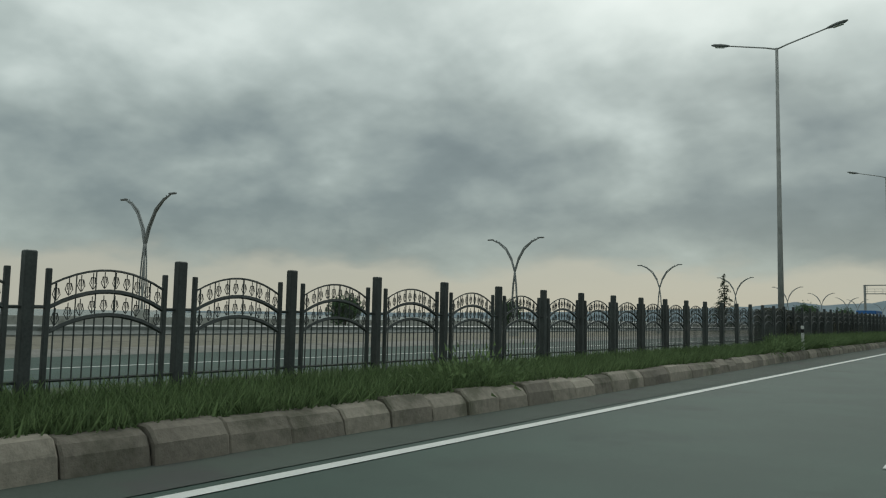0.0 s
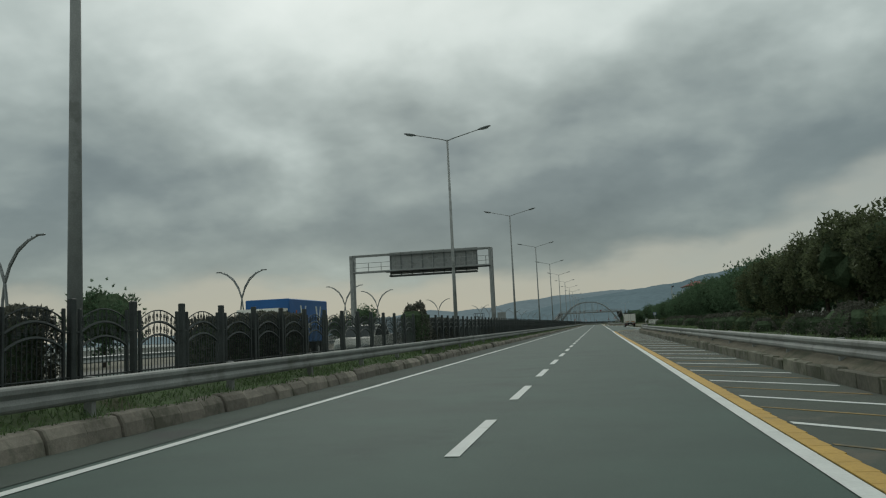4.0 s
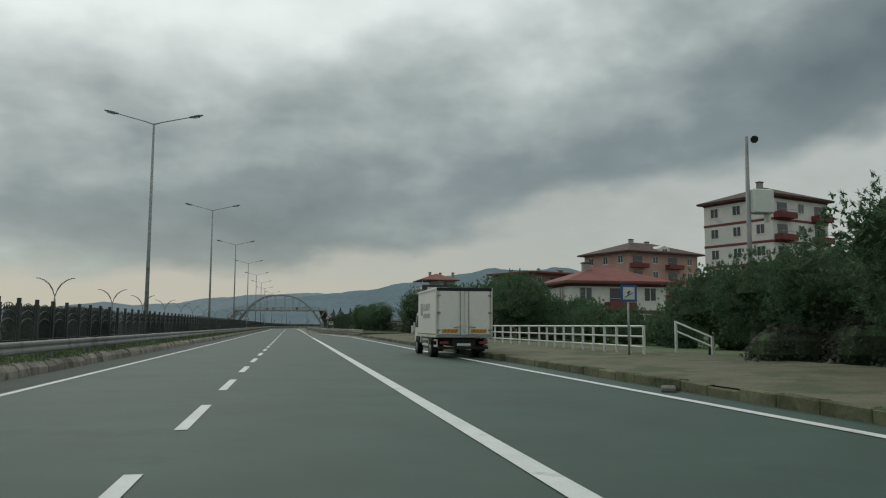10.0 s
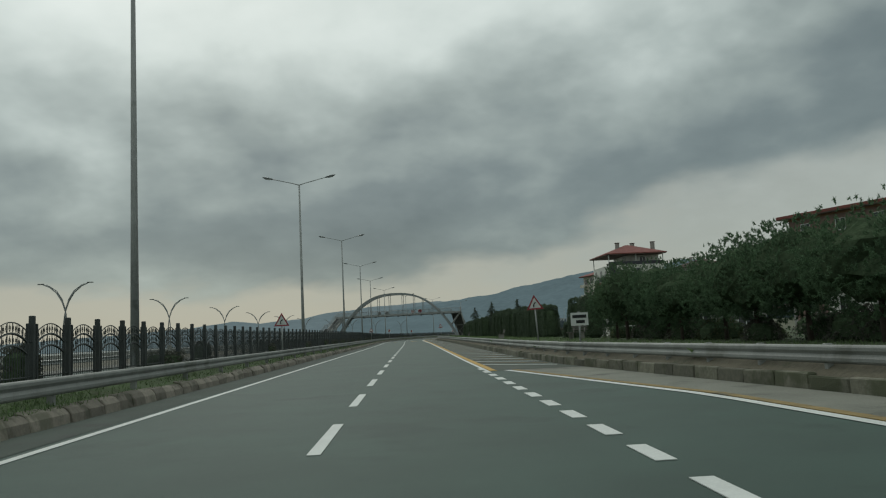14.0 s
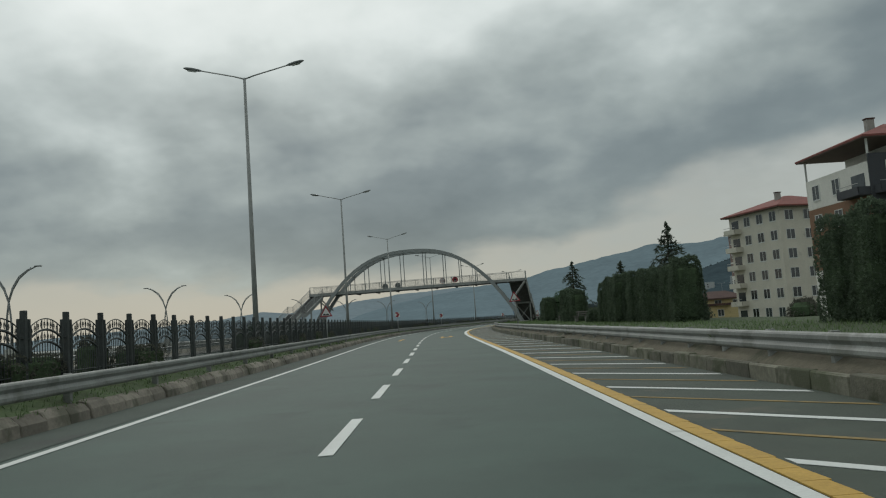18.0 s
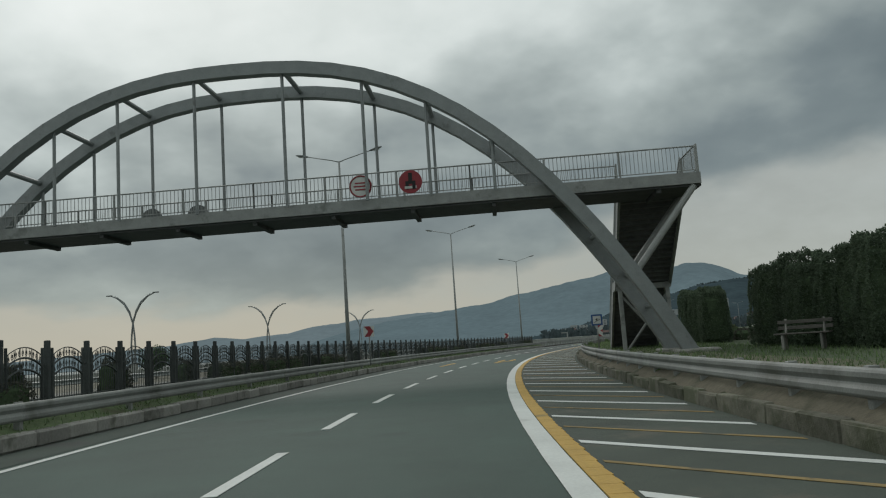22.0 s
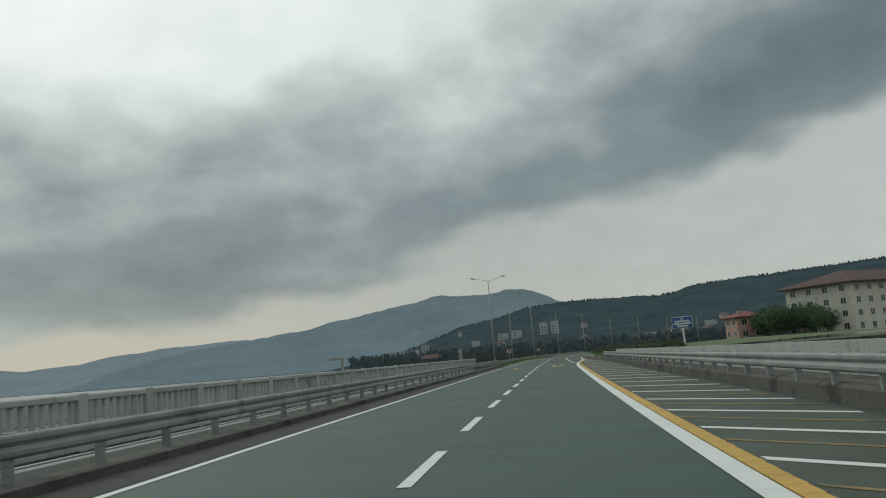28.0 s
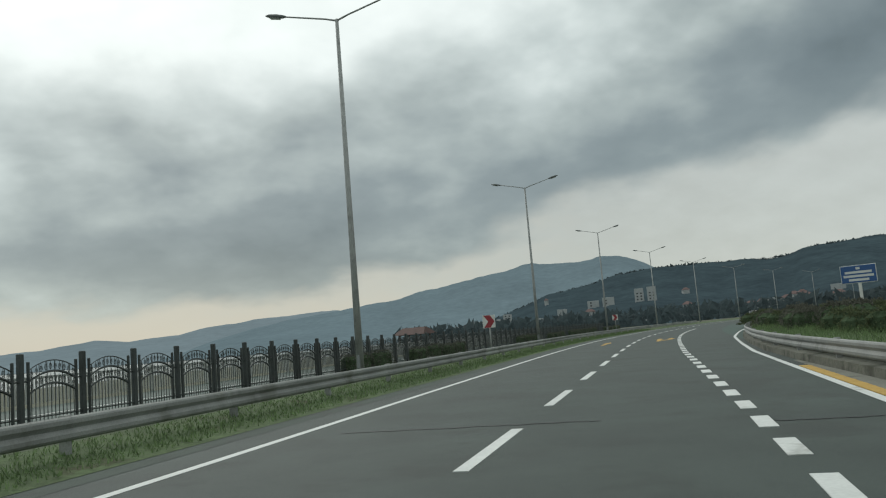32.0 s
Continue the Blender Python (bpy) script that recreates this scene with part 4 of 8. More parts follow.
W_BEAM = [(0.015, 0.0), (0.045, 0.02), (0.06, 0.045), (0.06, 0.095), (0.035, 0.13), (0.022, 0.155), (0.035, 0.18), (0.06, 0.215), (0.06, 0.265), (0.045, 0.29), (0.015, 0.31), (0.0, 0.29), (0.03, 0.255), (0.0, 0.155), (0.03, 0.055), (0.0, 0.02)]


def beam_mesh(face, length=4.0):
    g = Geo()
    k = len(W_BEAM)
    vs = [(a * face, y, z) for y in (0.0, length + 0.03) for a, z in W_BEAM]
    g.add(vs, [(i, (i + 1) % k, k + (i + 1) % k, k + i) for i in range(k)] + [tuple(range(k)), tuple(range(2 * k - 1, k - 1, -1))])
    g.tube([(0, 0.12, 0.155), (0.025 * face, 0.12, 0.155)], 0.022, 6)
    return g.mesh("beam", M["rail_steel"])


def guard_rail(a, b, n, z, face, label, foot=0.0, post_step=2.0, ends=True):
    """A W-beam on posts; face 1 looks towards larger n. n is a number or a function of s."""
    f = n if callable(n) else (lambda s: n)
    lift = z if callable(z) else (lambda s: z)
    z = lift(a)
    rail = thing("guard_rail", road_pose(a, f(a)), label, "guard rail", "guard rails", "structure")
    inv = rail.matrix_world.inverted()
    beam = beam_mesh(face)
    post = Geo().box(-0.06, 0.06, -0.05, 0.05, foot, z + 0.325, 0.008)
    post.box(-0.05 if face > 0 else -0.02, 0.02 if face > 0 else 0.05, -0.06, 0.06, z + 0.08, z + 0.24, 0.006)
    post_me = post.mesh("post", M["rail_steel"])
    s = a
    while s < b - 0.1:
        p, q = on_road(s, f(s), lift(s + 2)), on_road(min(s + 4, b + 2), f(min(s + 4, b + 2)), lift(s + 2))
        d = q - p
        m = Matrix.Translation(p) @ Matrix.Rotation(math.atan2(d.y, d.x) - math.pi / 2, 4, "Z")
        part("beam", beam, rail, inv @ m)
        k = s
        while k < s + 3.9:
            part("post", post_me, rail, inv @ road_pose(k, f(k) - 0.06 * face, lift(k) - z))
            k += post_step
        s += 4.0
    return rail


left_rail = lerp_of([(96, 0.50), (244, 0.49), (400, 0.48), (470, 0.44), (600, 0.42)])
guard_rail(96.0, 244.0, -1.5, left_rail, 1, "galvanised steel guard rail in the grass before the fence", 0.1, 4.0)
guard_rail(244.0, 420.0, -1.5, left_rail, 1, "galvanised steel guard rail in the grass before the fence", 0.1, 4.0)
guard_rail(420.0, 596.0, lerp_of([(420, -1.5), (520, -1.5), (560, -1.75), (596, -1.6)]), left_rail, 1, "galvanised steel guard rail behind the kerb", 0.1, 4.0)
guard_rail(596.0, 700.0, -1.5, 0.44, 1, "galvanised steel guard rail on the viaduct edge", 0.0, 2.0)
guard_rail(700.0, 840.0, -1.85, 0.31, 1, "galvanised steel guard rail beside the grass", 0.0, 4.0)
# the turned-down flared end of the rail
g = Geo()
g.band([on_road(92.0, -1.75, 0.36), on_road(93.5, -1.6, 0.47), on_road(96.05, -1.5, 0.50)], [(a, z) for a, z in W_BEAM], True)
structure("rail_end", g.mesh("rail_end", M["galvanised"]), "bent start of the guard rail", category="guard rail")


# ---- ornamental fence ----
BAY = 1.46


def fence_meshes():
    pillar = Geo().box(-0.045, 0.045, -0.05, 0.05, 0.0, 1.42, 0.01)
    for d in (-0.17, 0.17):
        pillar.box(-0.022, 0.022, d - 0.022, d + 0.022, 0.0, 1.28, 0.006)
    half = BAY / 2 - 0.19
    rails, scrolls = Geo(), Geo()

    def arc(y, base, rise):
        return base + rise * (1 - (y / half) ** 2)
    ys = [half * (i / 5 - 1) for i in range(11)]
    for base, rise, r in ((1.14, 0.15, 0.011), (0.95, 0.15, 0.022), (0.74, 0.15, 0.022)):
        rails.tube([(0, y, arc(y, base, rise)) for y in ys], r, 4)
    for z in (0.14, 0.33):
        rails.tube([(0, -half - 0.02, z), (0, half + 0.02, z)], 0.014, 5)
    for z in (0.95, 0.33):
        rails.tube([(0, -BAY / 2, z), (0, -half, z)], 0.016, 4)
        rails.tube([(0, BAY / 2, z), (0, half, z)], 0.016, 4)
    k = 12
    for i in range(k):
        y = -half + (i + 0.5) * 2 * half / k
        rails.tube([(0, y, 0.03), (0, y, arc(y, 0.74, 0.15))], 0.0085, 4, cap=False)
        if i % 2 == 0:
            rails.tube([(0, y, arc(y, 0.74, 0.15)), (0, y, arc(y, 1.14, 0.15))], 0.007, 4, cap=False)
    for lo in (0.765, 0.975):
        for i in range(10):
            y = -half + (i + 0.5) * 2 * half / 10
            z = arc(y, lo, 0.15)
            for sgn in (1, -1):
                pts = [(0, y + sgn * 0.034 * math.cos(a) * (1 - a / 9), z + 0.07 + 0.055 * math.sin(a) * (1 - a / 9)) for a in (-1.4, -0.3, 0.9, 2.2, 3.8)]
                scrolls.tube(pts, 0.0045, 3, cap=False)
            scrolls.tube([(0, y, z), (0, y, z + 0.15)], 0.005, 3, cap=False)
    return (pillar.mesh("pillar", M["fence"]), rails.mesh("arched_rails", M["fence"]), scrolls.raw("scrollwork", M["fence"]))


PILLAR, RAILS, SCROLLS = fence_meshes()


def fence(a, b, n, z, label):
    f = z if callable(z) else (lambda s: z)
    top = thing("fence", road_pose(a, n, f(a)), label, "fence", "median fences", "structure")
    inv = top.matrix_world.inverted()
    s = a
    while s < b:
        m = inv @ road_pose(s, n, f(s))
        part("pillar", PILLAR, top, m)
        if s + BAY < b + 0.1:
            mid = inv @ road_pose(s + BAY / 2, n, f(s + BAY / 2))
            bay = part("panel", RAILS, top, mid)
            part("scrollwork", SCROLLS, bay)
        s += BAY


fence_foot = lerp_of([(16, 0.27), (35, 0.30), (58, 0.47), (110, 0.47), (345, 0.47), (412, 0.47), (500, 0.4), (558, 0.33), (600, 0.3)])
for k in range(5):
    a = 23.3 - 5 * BAY + k * 82 * BAY
    fence(a, min(a + 82 * BAY - 0.05, 594.0), -2.1, fence_foot, "dark iron fence with arched scrollwork panels in the median")
fence(696.2, 790.0, -4.95, 0.10, "dark iron fence with arched scrollwork panels beyond the viaduct")

# hedges along the fence
HEDGES = [clipped_mesh(60 + i, 0.95, 2.45, 1.3, M["privet"], 0.0, 6500, 0.045, "leaves", 0.14, 0.16) for i in range(4)]
LOW_HEDGES = [clipped_mesh(70 + i, 0.7, 1.9, 0.72, M["privet"], 0.0, 1300, 0.036, "leaves", 0.12, 0.16) for i in range(4)]
SHRUBS = [clipped_mesh(80 + i, 0.6, 0.7, 0.95, M["privet"], 0.0, 800, 0.05, "leaves", 0.3, 0.3) for i in range(3)]


def hedge_run(a, b, kinds, step, n, z, label, skip=0.0):
    s = a + step * 0.48
    while s < max(b - step * 0.3, a + step * 0.5):
        if rng.random() >= skip:
            thing("hedge", road_pose(s, n + rng.uniform(-0.05, 0.05), z, rng.choice((0, 180))) @ Matrix.Diagonal((1, 1, rng.uniform(0.9, 1.06), 1)), label, "hedge", "median hedge", "", kinds[rng.randrange(len(kinds))])
        s += step


dense = "dense dark clipped hedge growing against the iron fence"
for a, b in ((47.8, 49.8), (53.0, 55.6), (57.0, 66.9), (68.0, 73.2), (76.2, 88.7), (89.6, 99.8), (105.5, 112.3), (117.0, 123.2), (135.9, 142.4), (151.0, 164.5), (167.8, 170.0), (171.4, 173.6), (177.0, 180.3), (180.8, 200.6), (203.2, 213), (240, 250), (252.9, 256.4), (258, 264), (269.5, 275.6), (278, 285)):
    hedge_run(a, b, HEDGES, 2.25, -2.62, 0.40, dense)
hedge_run(286.0, 470.0, LOW_HEDGES, 2.6, -2.3, 0.42, "low dark hedge behind the iron fence", 0.6)
hedge_run(470.0, 592.0, LOW_HEDGES, 2.3, -2.3, 0.42, "low dark hedge behind the iron fence", 0.45)
hedge_run(290.0, 560.0, SHRUBS, 4.1, -2.45, 0.42, "small dark shrub behind the iron fence", 0.4)
thing("round_bush", road_pose(97.2, -2.2, 0.42), "round dark bush taller than the hedge", "bush", "", "", clipped_mesh(90, 1.3, 2.6, 1.62, M["privet"], 0.0, 2600, 0.06, "leaves", 0.45, 0.2))
thing("round_bush", road_pose(134.0, -2.3, 0.42), "dark ragged bush taller than the fence", "bush", "", "", clipped_mesh(91, 1.1, 2.0, 1.75, M["privet"], 0.0, 2400, 0.06, "leaves", 0.5, 0.4))
hedge_run(720.0, 800.0, LOW_HEDGES, 2.3, -4.9, 0.22, "low dark hedge behind the iron fence", 0.5)

# grass on the bank
def grass_stuff(a, b, n0, n1, z0, z1, count, h, name, seed):
    r = np.random.RandomState(seed)
    ss, nn = r.uniform(a, b, count), r.uniform(0, 1, count)
    hh = h * r.uniform(0.5, 1.5, count)
    v, f = [], []
    for i in range(count):
        s = float(ss[i])
        na, nb = (n0(s), n1(s)) if callable(n0) else (n0, n1)
        p = on_road(s, na + (nb - na) * float(nn[i]), z0 + (z1 - z0) * float(nn[i]))
        ang = r.uniform(0, 6.283)
        dx, dy, w = math.cos(ang), math.sin(ang), 0.007 + 0.010 * r.rand()
        lean = r.normal(0, 0.55, 2) * hh[i]
        k = len(v)
        v += [(p.x - dx * w, p.y - dy * w, p.z - 0.02), (p.x + dx * w, p.y + dy * w, p.z - 0.02), (p.x + lean[0], p.y + lean[1], p.z + hh[i])]
        f.append((k, k + 1, k + 2))
    me = bpy.data.meshes.new(name)
    me.from_pydata(v, [], f)
    me.materials.append(M["blade"])
    thing(name, None, "uneven green grass and weeds beside the road", "grass", "", "stuff", me)


grass_stuff(20, 45, lambda s: kerb_n(s) - 0.24, lambda s: -2.05, 0.27, 0.45, 34000, 0.16, "grass", 1)
grass_stuff(45, 98, lambda s: kerb_n(s) - 0.22, lambda s: -2.08, 0.27, 0.45, 70000, 0.34, "grass", 5)
grass_stuff(98, 330, -1.28, -1.95, 0.27, 0.45, 30000, 0.06, "grass", 2)
grass_stuff(330, 596, -1.28, -1.95, 0.27, 0.45, 9000, 0.06, "grass", 3)
grass_stuff(700, 800, -1.0, -2.4, 0.06, 0.22, 26000, 0.05, "grass", 4)
for s, n in ((44.0, -1.45), (47.0, -1.6), (52.0, -1.4), (27.5, -1.35), (60.0, -1.5), (66.5, -1.7), (74.0, -1.75), (62.5, -1.8), (69.5, -1.75), (71.5, -1.6), (77.5, -1.8), (81.0, -1.7), (85.5, -1.75), (90.0, -1.7)):
    thing("weed_clump", road_pose(s, n, 0.3), "tall weeds on the kerb bank", "weeds", "", "stuff", leaf_mesh("weed_clump", np.random.RandomState(int(s)).normal(0, 1, (420, 3)) * (0.16, 0.7, 0.13) + (0, 0, 0.24), np.tile((0, 0, 1.0), (420, 1)), 0.035, M["blade"], int(s), 2.4))


# ---- street lamps on the median ----
LAMP_TOP = 11.77


def lamp_prototype(h):
    t = thing("street_lamp", Matrix.Identity(4), "tall grey steel street lamp with two outstretched arms", "street lamp", "median street lamps")
    pole = part("pole", Geo().tube([(0, 0, -0.1), (0, 0, h * 0.4), (0, 0, h)], 0.125, 12, 0.055).mesh("pole", M["galvanised"], True), t)
    part("base_plate", Geo().box(-0.2, 0.2, -0.2, 0.2, -0.1, 0.03, 0.01).mesh("base_plate", M["galvanised"]), pole)
    part("service_door", Geo().box(-0.05, 0.05, -0.135, -0.115, 0.7, 1.1, 0.005).mesh("service_door", M["steel_grey"]), pole)
    arm_me = Geo().tube([(0, 0, h - 0.05), (0.4, 0, h + 0.08), (1.9, 0, h + 0.45)], 0.032, 7, 0.026).mesh("arm", M["galvanised"], True)
    head = Geo()
    prof = [(1.75, 0.02, 0.03), (1.88, 0.075, 0.06), (2.1, 0.11, 0.075), (2.35, 0.10, 0.06), (2.48, 0.04, 0.025)]
    vs, fs = [], []
    for x, w, d in prof:
        zc = h + 0.45 + (x - 1.88) * 0.22
        vs += [(x, w * math.cos(a * 0.7854), zc + d * math.sin(a * 0.7854)) for a in range(8)]
    for i in range(4):
        fs += [(i * 8 + j, i * 8 + (j + 1) % 8, i * 8 + 8 + (j + 1) % 8, i * 8 + 8 + j) for j in range(8)]
    head.add(vs, fs + [tuple(range(8)), tuple(range(39, 31, -1))])
    head_me = head.mesh("lamp_head", M["lamp_grey"], True)
    lens_me = Geo().box(1.97, 2.33, -0.07, 0.07, h + 0.42, h + 0.445, 0.01, Matrix.Translation((2.15, 0, h + 0.445)) @ Matrix.Rotation(-0.2, 4, "Y") @ Matrix.Translation((-2.15, 0, -h - 0.445))).mesh("lens", M["sign_white"])
    for turn in (0, 180):
        rot = Matrix.Rotation(radians(turn), 4, "Z")
        arm = part("arm", arm_me, t, rot)
        hd = part("lamp_head", head_me, arm)
        part("lens", lens_me, hd)
    return t


proto = lamp_prototype(LAMP_TOP)
lamp_places = [(49.617 + 31.696 * k, -2.53) for k in range(-1, 18)] + [(717.877 + 33.153 * k, -3.46) for k in range(0, 9)]
for s, n in lamp_places[1:]:
    copy_thing(proto, road_pose(s, n, 0.0 if s < 700 else -0.2))
proto.matrix_world = road_pose(*lamp_places[0], 0.0)


# ---- promenade lamps shaped like spread wings ----
def wing_lamp():
    t = thing("promenade_lamp", Matrix.Identity(4), "pale steel promenade lamp with two curved wing arms", "street lamp", "promenade lamps")
    part("base", Geo().box(-0.22, 0.22, -0.22, 0.22, 0.0, 1.3, 0.03).mesh("base", M["concrete_pale"]), t)
    stem = Geo()
    for sx, sy in ((1, 1), (1, -1), (-1, 1), (-1, -1)):
        stem.tube([(0.08 * sx, 0.08 * sy, 1.3), (0.16 * sx, 0.05 * sy, 2.4), (0.10 * sx, 0.05 * sy, 3.3), (-0.02 * sx, 0.05 * sy, 4.2)], 0.035, 5)
    for z in (1.7, 2.1, 2.5, 2.9, 3.3, 3.7):
        stem.tube([(-0.14, 0.05, z), (0.14, -0.05, z + 0.1)], 0.01, 4)
    part("stem", stem.mesh("stem", M["steel_grey"]), t)
    wing = Geo()
    for dy, lift in ((0.05, 0.0), (-0.05, 0.0), (0.0, 0.14)):
        wing.tube([(0.0, dy, 4.1), (0.22, dy, 4.75 + lift), (0.62, dy * 0.8, 5.4 + lift), (1.15, dy * 0.5, 5.85 + lift * 0.5), (1.72, 0, 6.1)], 0.046, 5, 0.028)
    for u in range(7):
        x = 0.1 + u * 0.2
        zz = float(np.interp(x, [0, 0.22, 0.62, 1.15, 1.72], [4.1, 4.75, 5.4, 5.85, 6.1]))
        wing.tube([(x, 0.04, zz), (x + 0.03, 0, zz + 0.16)], 0.022, 4)
    wing_me = wing.mesh("wing_arm", M["steel_grey"])
    head_me = Geo().box(1.55, 2.0, -0.07, 0.07, 6.06, 6.14, 0.025).mesh("lamp_head", M["lamp_grey"])
    for turn in (0, 180):
        arm = part("wing_arm", wing_me, t, Matrix.Rotation(radians(turn), 4, "Z"))
        part("lamp_head", head_me, arm)
    return t


wing = wing_lamp()
wings = [10.0, 37.6, 59.4, 84.0, 107.8, 132.6, 156.0, 179.9, 192.1, 228.3, 275.0, 289.1, 320.5, 348.5, 372.0, 396.3, 420.7, 445.0, 470.0, 491.1, 514.8, 533.5, 553.8, 576.5]
wing_n = lerp_of([(10, -25.5), (37, -25.3), (55, -20.2), (59, -20.0), (84, -20.2), (110, -20.5), (600, -20.5)])
for s in wings[1:]:
    copy_thing(wing, road_pose(s, wing_n(s), 0.1 if s > 90 else -0.05))
wing.matrix_world = road_pose(wings[0], wing_n(wings[0]), 0.1)
# low sea wall and railing along the promenade
sea_wall = structure("sea_wall", Geo().band(road_line(-30, 588, -31.0, 0.14, 6.0), [(-0.2, 0), (-0.2, 0.75), (0.2, 0.75), (0.2, 0)], True).mesh("sea_wall", M["concrete_pale"]), "low pale sea wall along the promenade", category="wall")
barrier = structure("roadside_barrier", Geo().band(road_line(-30, 588, -15.6, 0.0, 4.0), [(-0.05, 0.5), (0.04, 0.55), (-0.03, 0.65), (0.04, 0.76), (-0.05, 0.8)], True).mesh("roadside_barrier", M["galvanised"]), "steel barrier at the far edge of the opposite carriageway", category="guard rail")


# ---- right side: kerb wall, rail, verge, lay-by pavement ----
rail_line = lambda s: right_edge(s) + 0.33
verge_in, verge_top, verge_mid, verge_out = lambda s: right_edge(s) + 0.13, lambda s: right_edge(s) + 0.5, lambda s: right_edge(s) + 3.6, lambda s: right_edge(s) + 32
park_end = lerp_of([(314, 46.0), (362, 46.0), (373, 19.3), (598, 19.3)])
for a, b, out, lab, path in ((-40, 221.0, verge_out, "dry grassy verge behind the guard rail", "verge"), (314, 470, park_end, "grassy park verge behind the guard rail", "verge"), (470, 598, park_end, "grassy park verge behind the guard rail", "dirt_path")):
    structure("verge_bank", strip(a, b, verge_in, verge_top, 0.2, 0.42).mesh("verge_bank", M["soil"]), "bare trodden soil bank behind the kerb blocks", category="verge")
    structure("verge_path", strip(a, b, verge_top, verge_mid, 0.42, 0.43).mesh("verge_path", M[path]), "trodden strip behind the guard rail", category="verge")
    structure("verge", strip(a, b, verge_mid, out, 0.43, 0.42).mesh("verge", M["verge"]), lab, category="verge")
structure("verge_slope", strip(362, 598, park_end, lambda s: park_end(s) + 5.0, 0.42, -2.5).mesh("verge_slope", M["grass"]), "grass slope down from the park verge", category="verge")
structure("verge_step", Geo().box(12.3, 44.0, -0.12, 0.05, -0.3, 0.428).mesh("verge_step", M["soil"]), "low earth step between pavement and verge", road_pose(314.0, 0.0), "step")
structure("verge_step", Geo().box(12.75, 44.0, -0.05, 0.3, -0.3, 0.30, 0.05).mesh("verge_step", M["soil"]), "low earth step between verge and pavement", road_pose(220.9, 0.0), "step")
structure("pavement", strip(221, 314, 12.18, 17.4, 0.19, 0.36).mesh("pavement", M["dirt_path"]), "trodden dirt and thin grass beside the lay-by", category="pavement")
structure("verge", strip(221, 314, 17.4, 44, 0.2, 0.2).mesh("verge", M["grass"]), "rough ground below the trees", category="verge")


def block(seed, L, h, w, mat="kerb_mossy"):
    r = random.Random(seed)
    g = Geo()
    g.box(0.0, w + r.uniform(-0.02, 0.02), 0.006, L - 0.006, -0.05, h + r.uniform(-0.02, 0.015), 0.02)
    g.v = [(x + r.uniform(-0.012, 0.012), y, z + r.uniform(-0.012, 0.012)) for x, y, z in g.v]
    return g.mesh("kerb_stone", M[mat])


blocks = [block(i, 1.0, 0.25, 0.16) for i in range(7)]
lay_blocks = [block(20 + i, 1.0, 0.2, 0.2, "kerb_green") for i in range(5)]
for a, b, ms, lab in ((78.0, 221.0, blocks, "rough concrete kerb blocks along the hatched island"), (221.0, 314.0, lay_blocks, "old kerb stones along the lay-by pavement"), (314.0, 480.0, blocks, "rough concrete kerb blocks along the hatched island"), (480.0, 596.0, blocks, "rough concrete kerb blocks along the curve")):
    kerb = structure("kerb", None, lab, category="kerb")
    s = a
    while s < b:
        p, q = on_road(s, right_edge(s)), on_road(s + 1.0, right_edge(s + 1.0))
        d = q - p
        part("kerb_stone", ms[rng.randrange(len(ms))], kerb, Matrix.Translation(p + Vector((0, 0, rng.uniform(-0.025, 0.01)))) @ Matrix.Rotation(math.atan2(d.y, d.x) - math.pi / 2 + rng.uniform(-0.012, 0.012), 4, "Z"))
        s += 1.0
for s, n in ((226.0, 11.75), (224.2, 11.8), (216.5, 11.6), (309.0, 11.9), (243, 11.85)):
    thing("fallen_stone", road_pose(s, n, 0.0, rng.uniform(-40, 40)), "broken kerb stone lying at the lay-by edge", "stone", "fallen stones", "", Geo().box(-0.12, 0.15, -0.3, 0.35, 0, 0.09, 0.02).mesh("fallen_stone", M["concrete_old"]))

guard_rail(70.0, 190.0, rail_line, 0.415, -1, "galvanised steel guard rail behind the kerb blocks", 0.0, 4.0)
guard_rail(190.0, 218.0, lambda s: rail_line(s) - 0.02, 0.40, -1, "galvanised steel guard rail ending at the lay-by", 0.0, 4.0)
guard_rail(313.0, 457.0, rail_line, 0.415, -1, "galvanised steel guard rail behind the kerb blocks", 0.0, 2.0)
guard_rail(457.0, 601.0, rail_line, 0.415, -1, "galvanised steel guard rail along the curve", 0.0, 2.0)
guard_rail(601.0, 689.0, lambda s: 9.8, 0.52, -1, "galvanised steel guard rail on the viaduct wall", 0.2, 2.0)
guard_rail(697.0, 801.0, lambda s: right_edge(s) + 0.16, 0.26, -1, "galvanised steel guard rail beside the exit lane", 0.0, 4.0)
end = Geo().tube([(0, 0, 0.36), (0, 0, 0.76)], 0.11, 10)
structure("rail_end", end.mesh("rail_end", M["galvanised"]), "rounded end piece of the guard rail", road_pose(313.0, rail_line(313.0)), "guard rail")
structure("rail_end", end.mesh("rail_end", M["galvanised"]), "rounded end piece of the guard rail", road_pose(218.1, rail_line(218.0)), "guard rail")


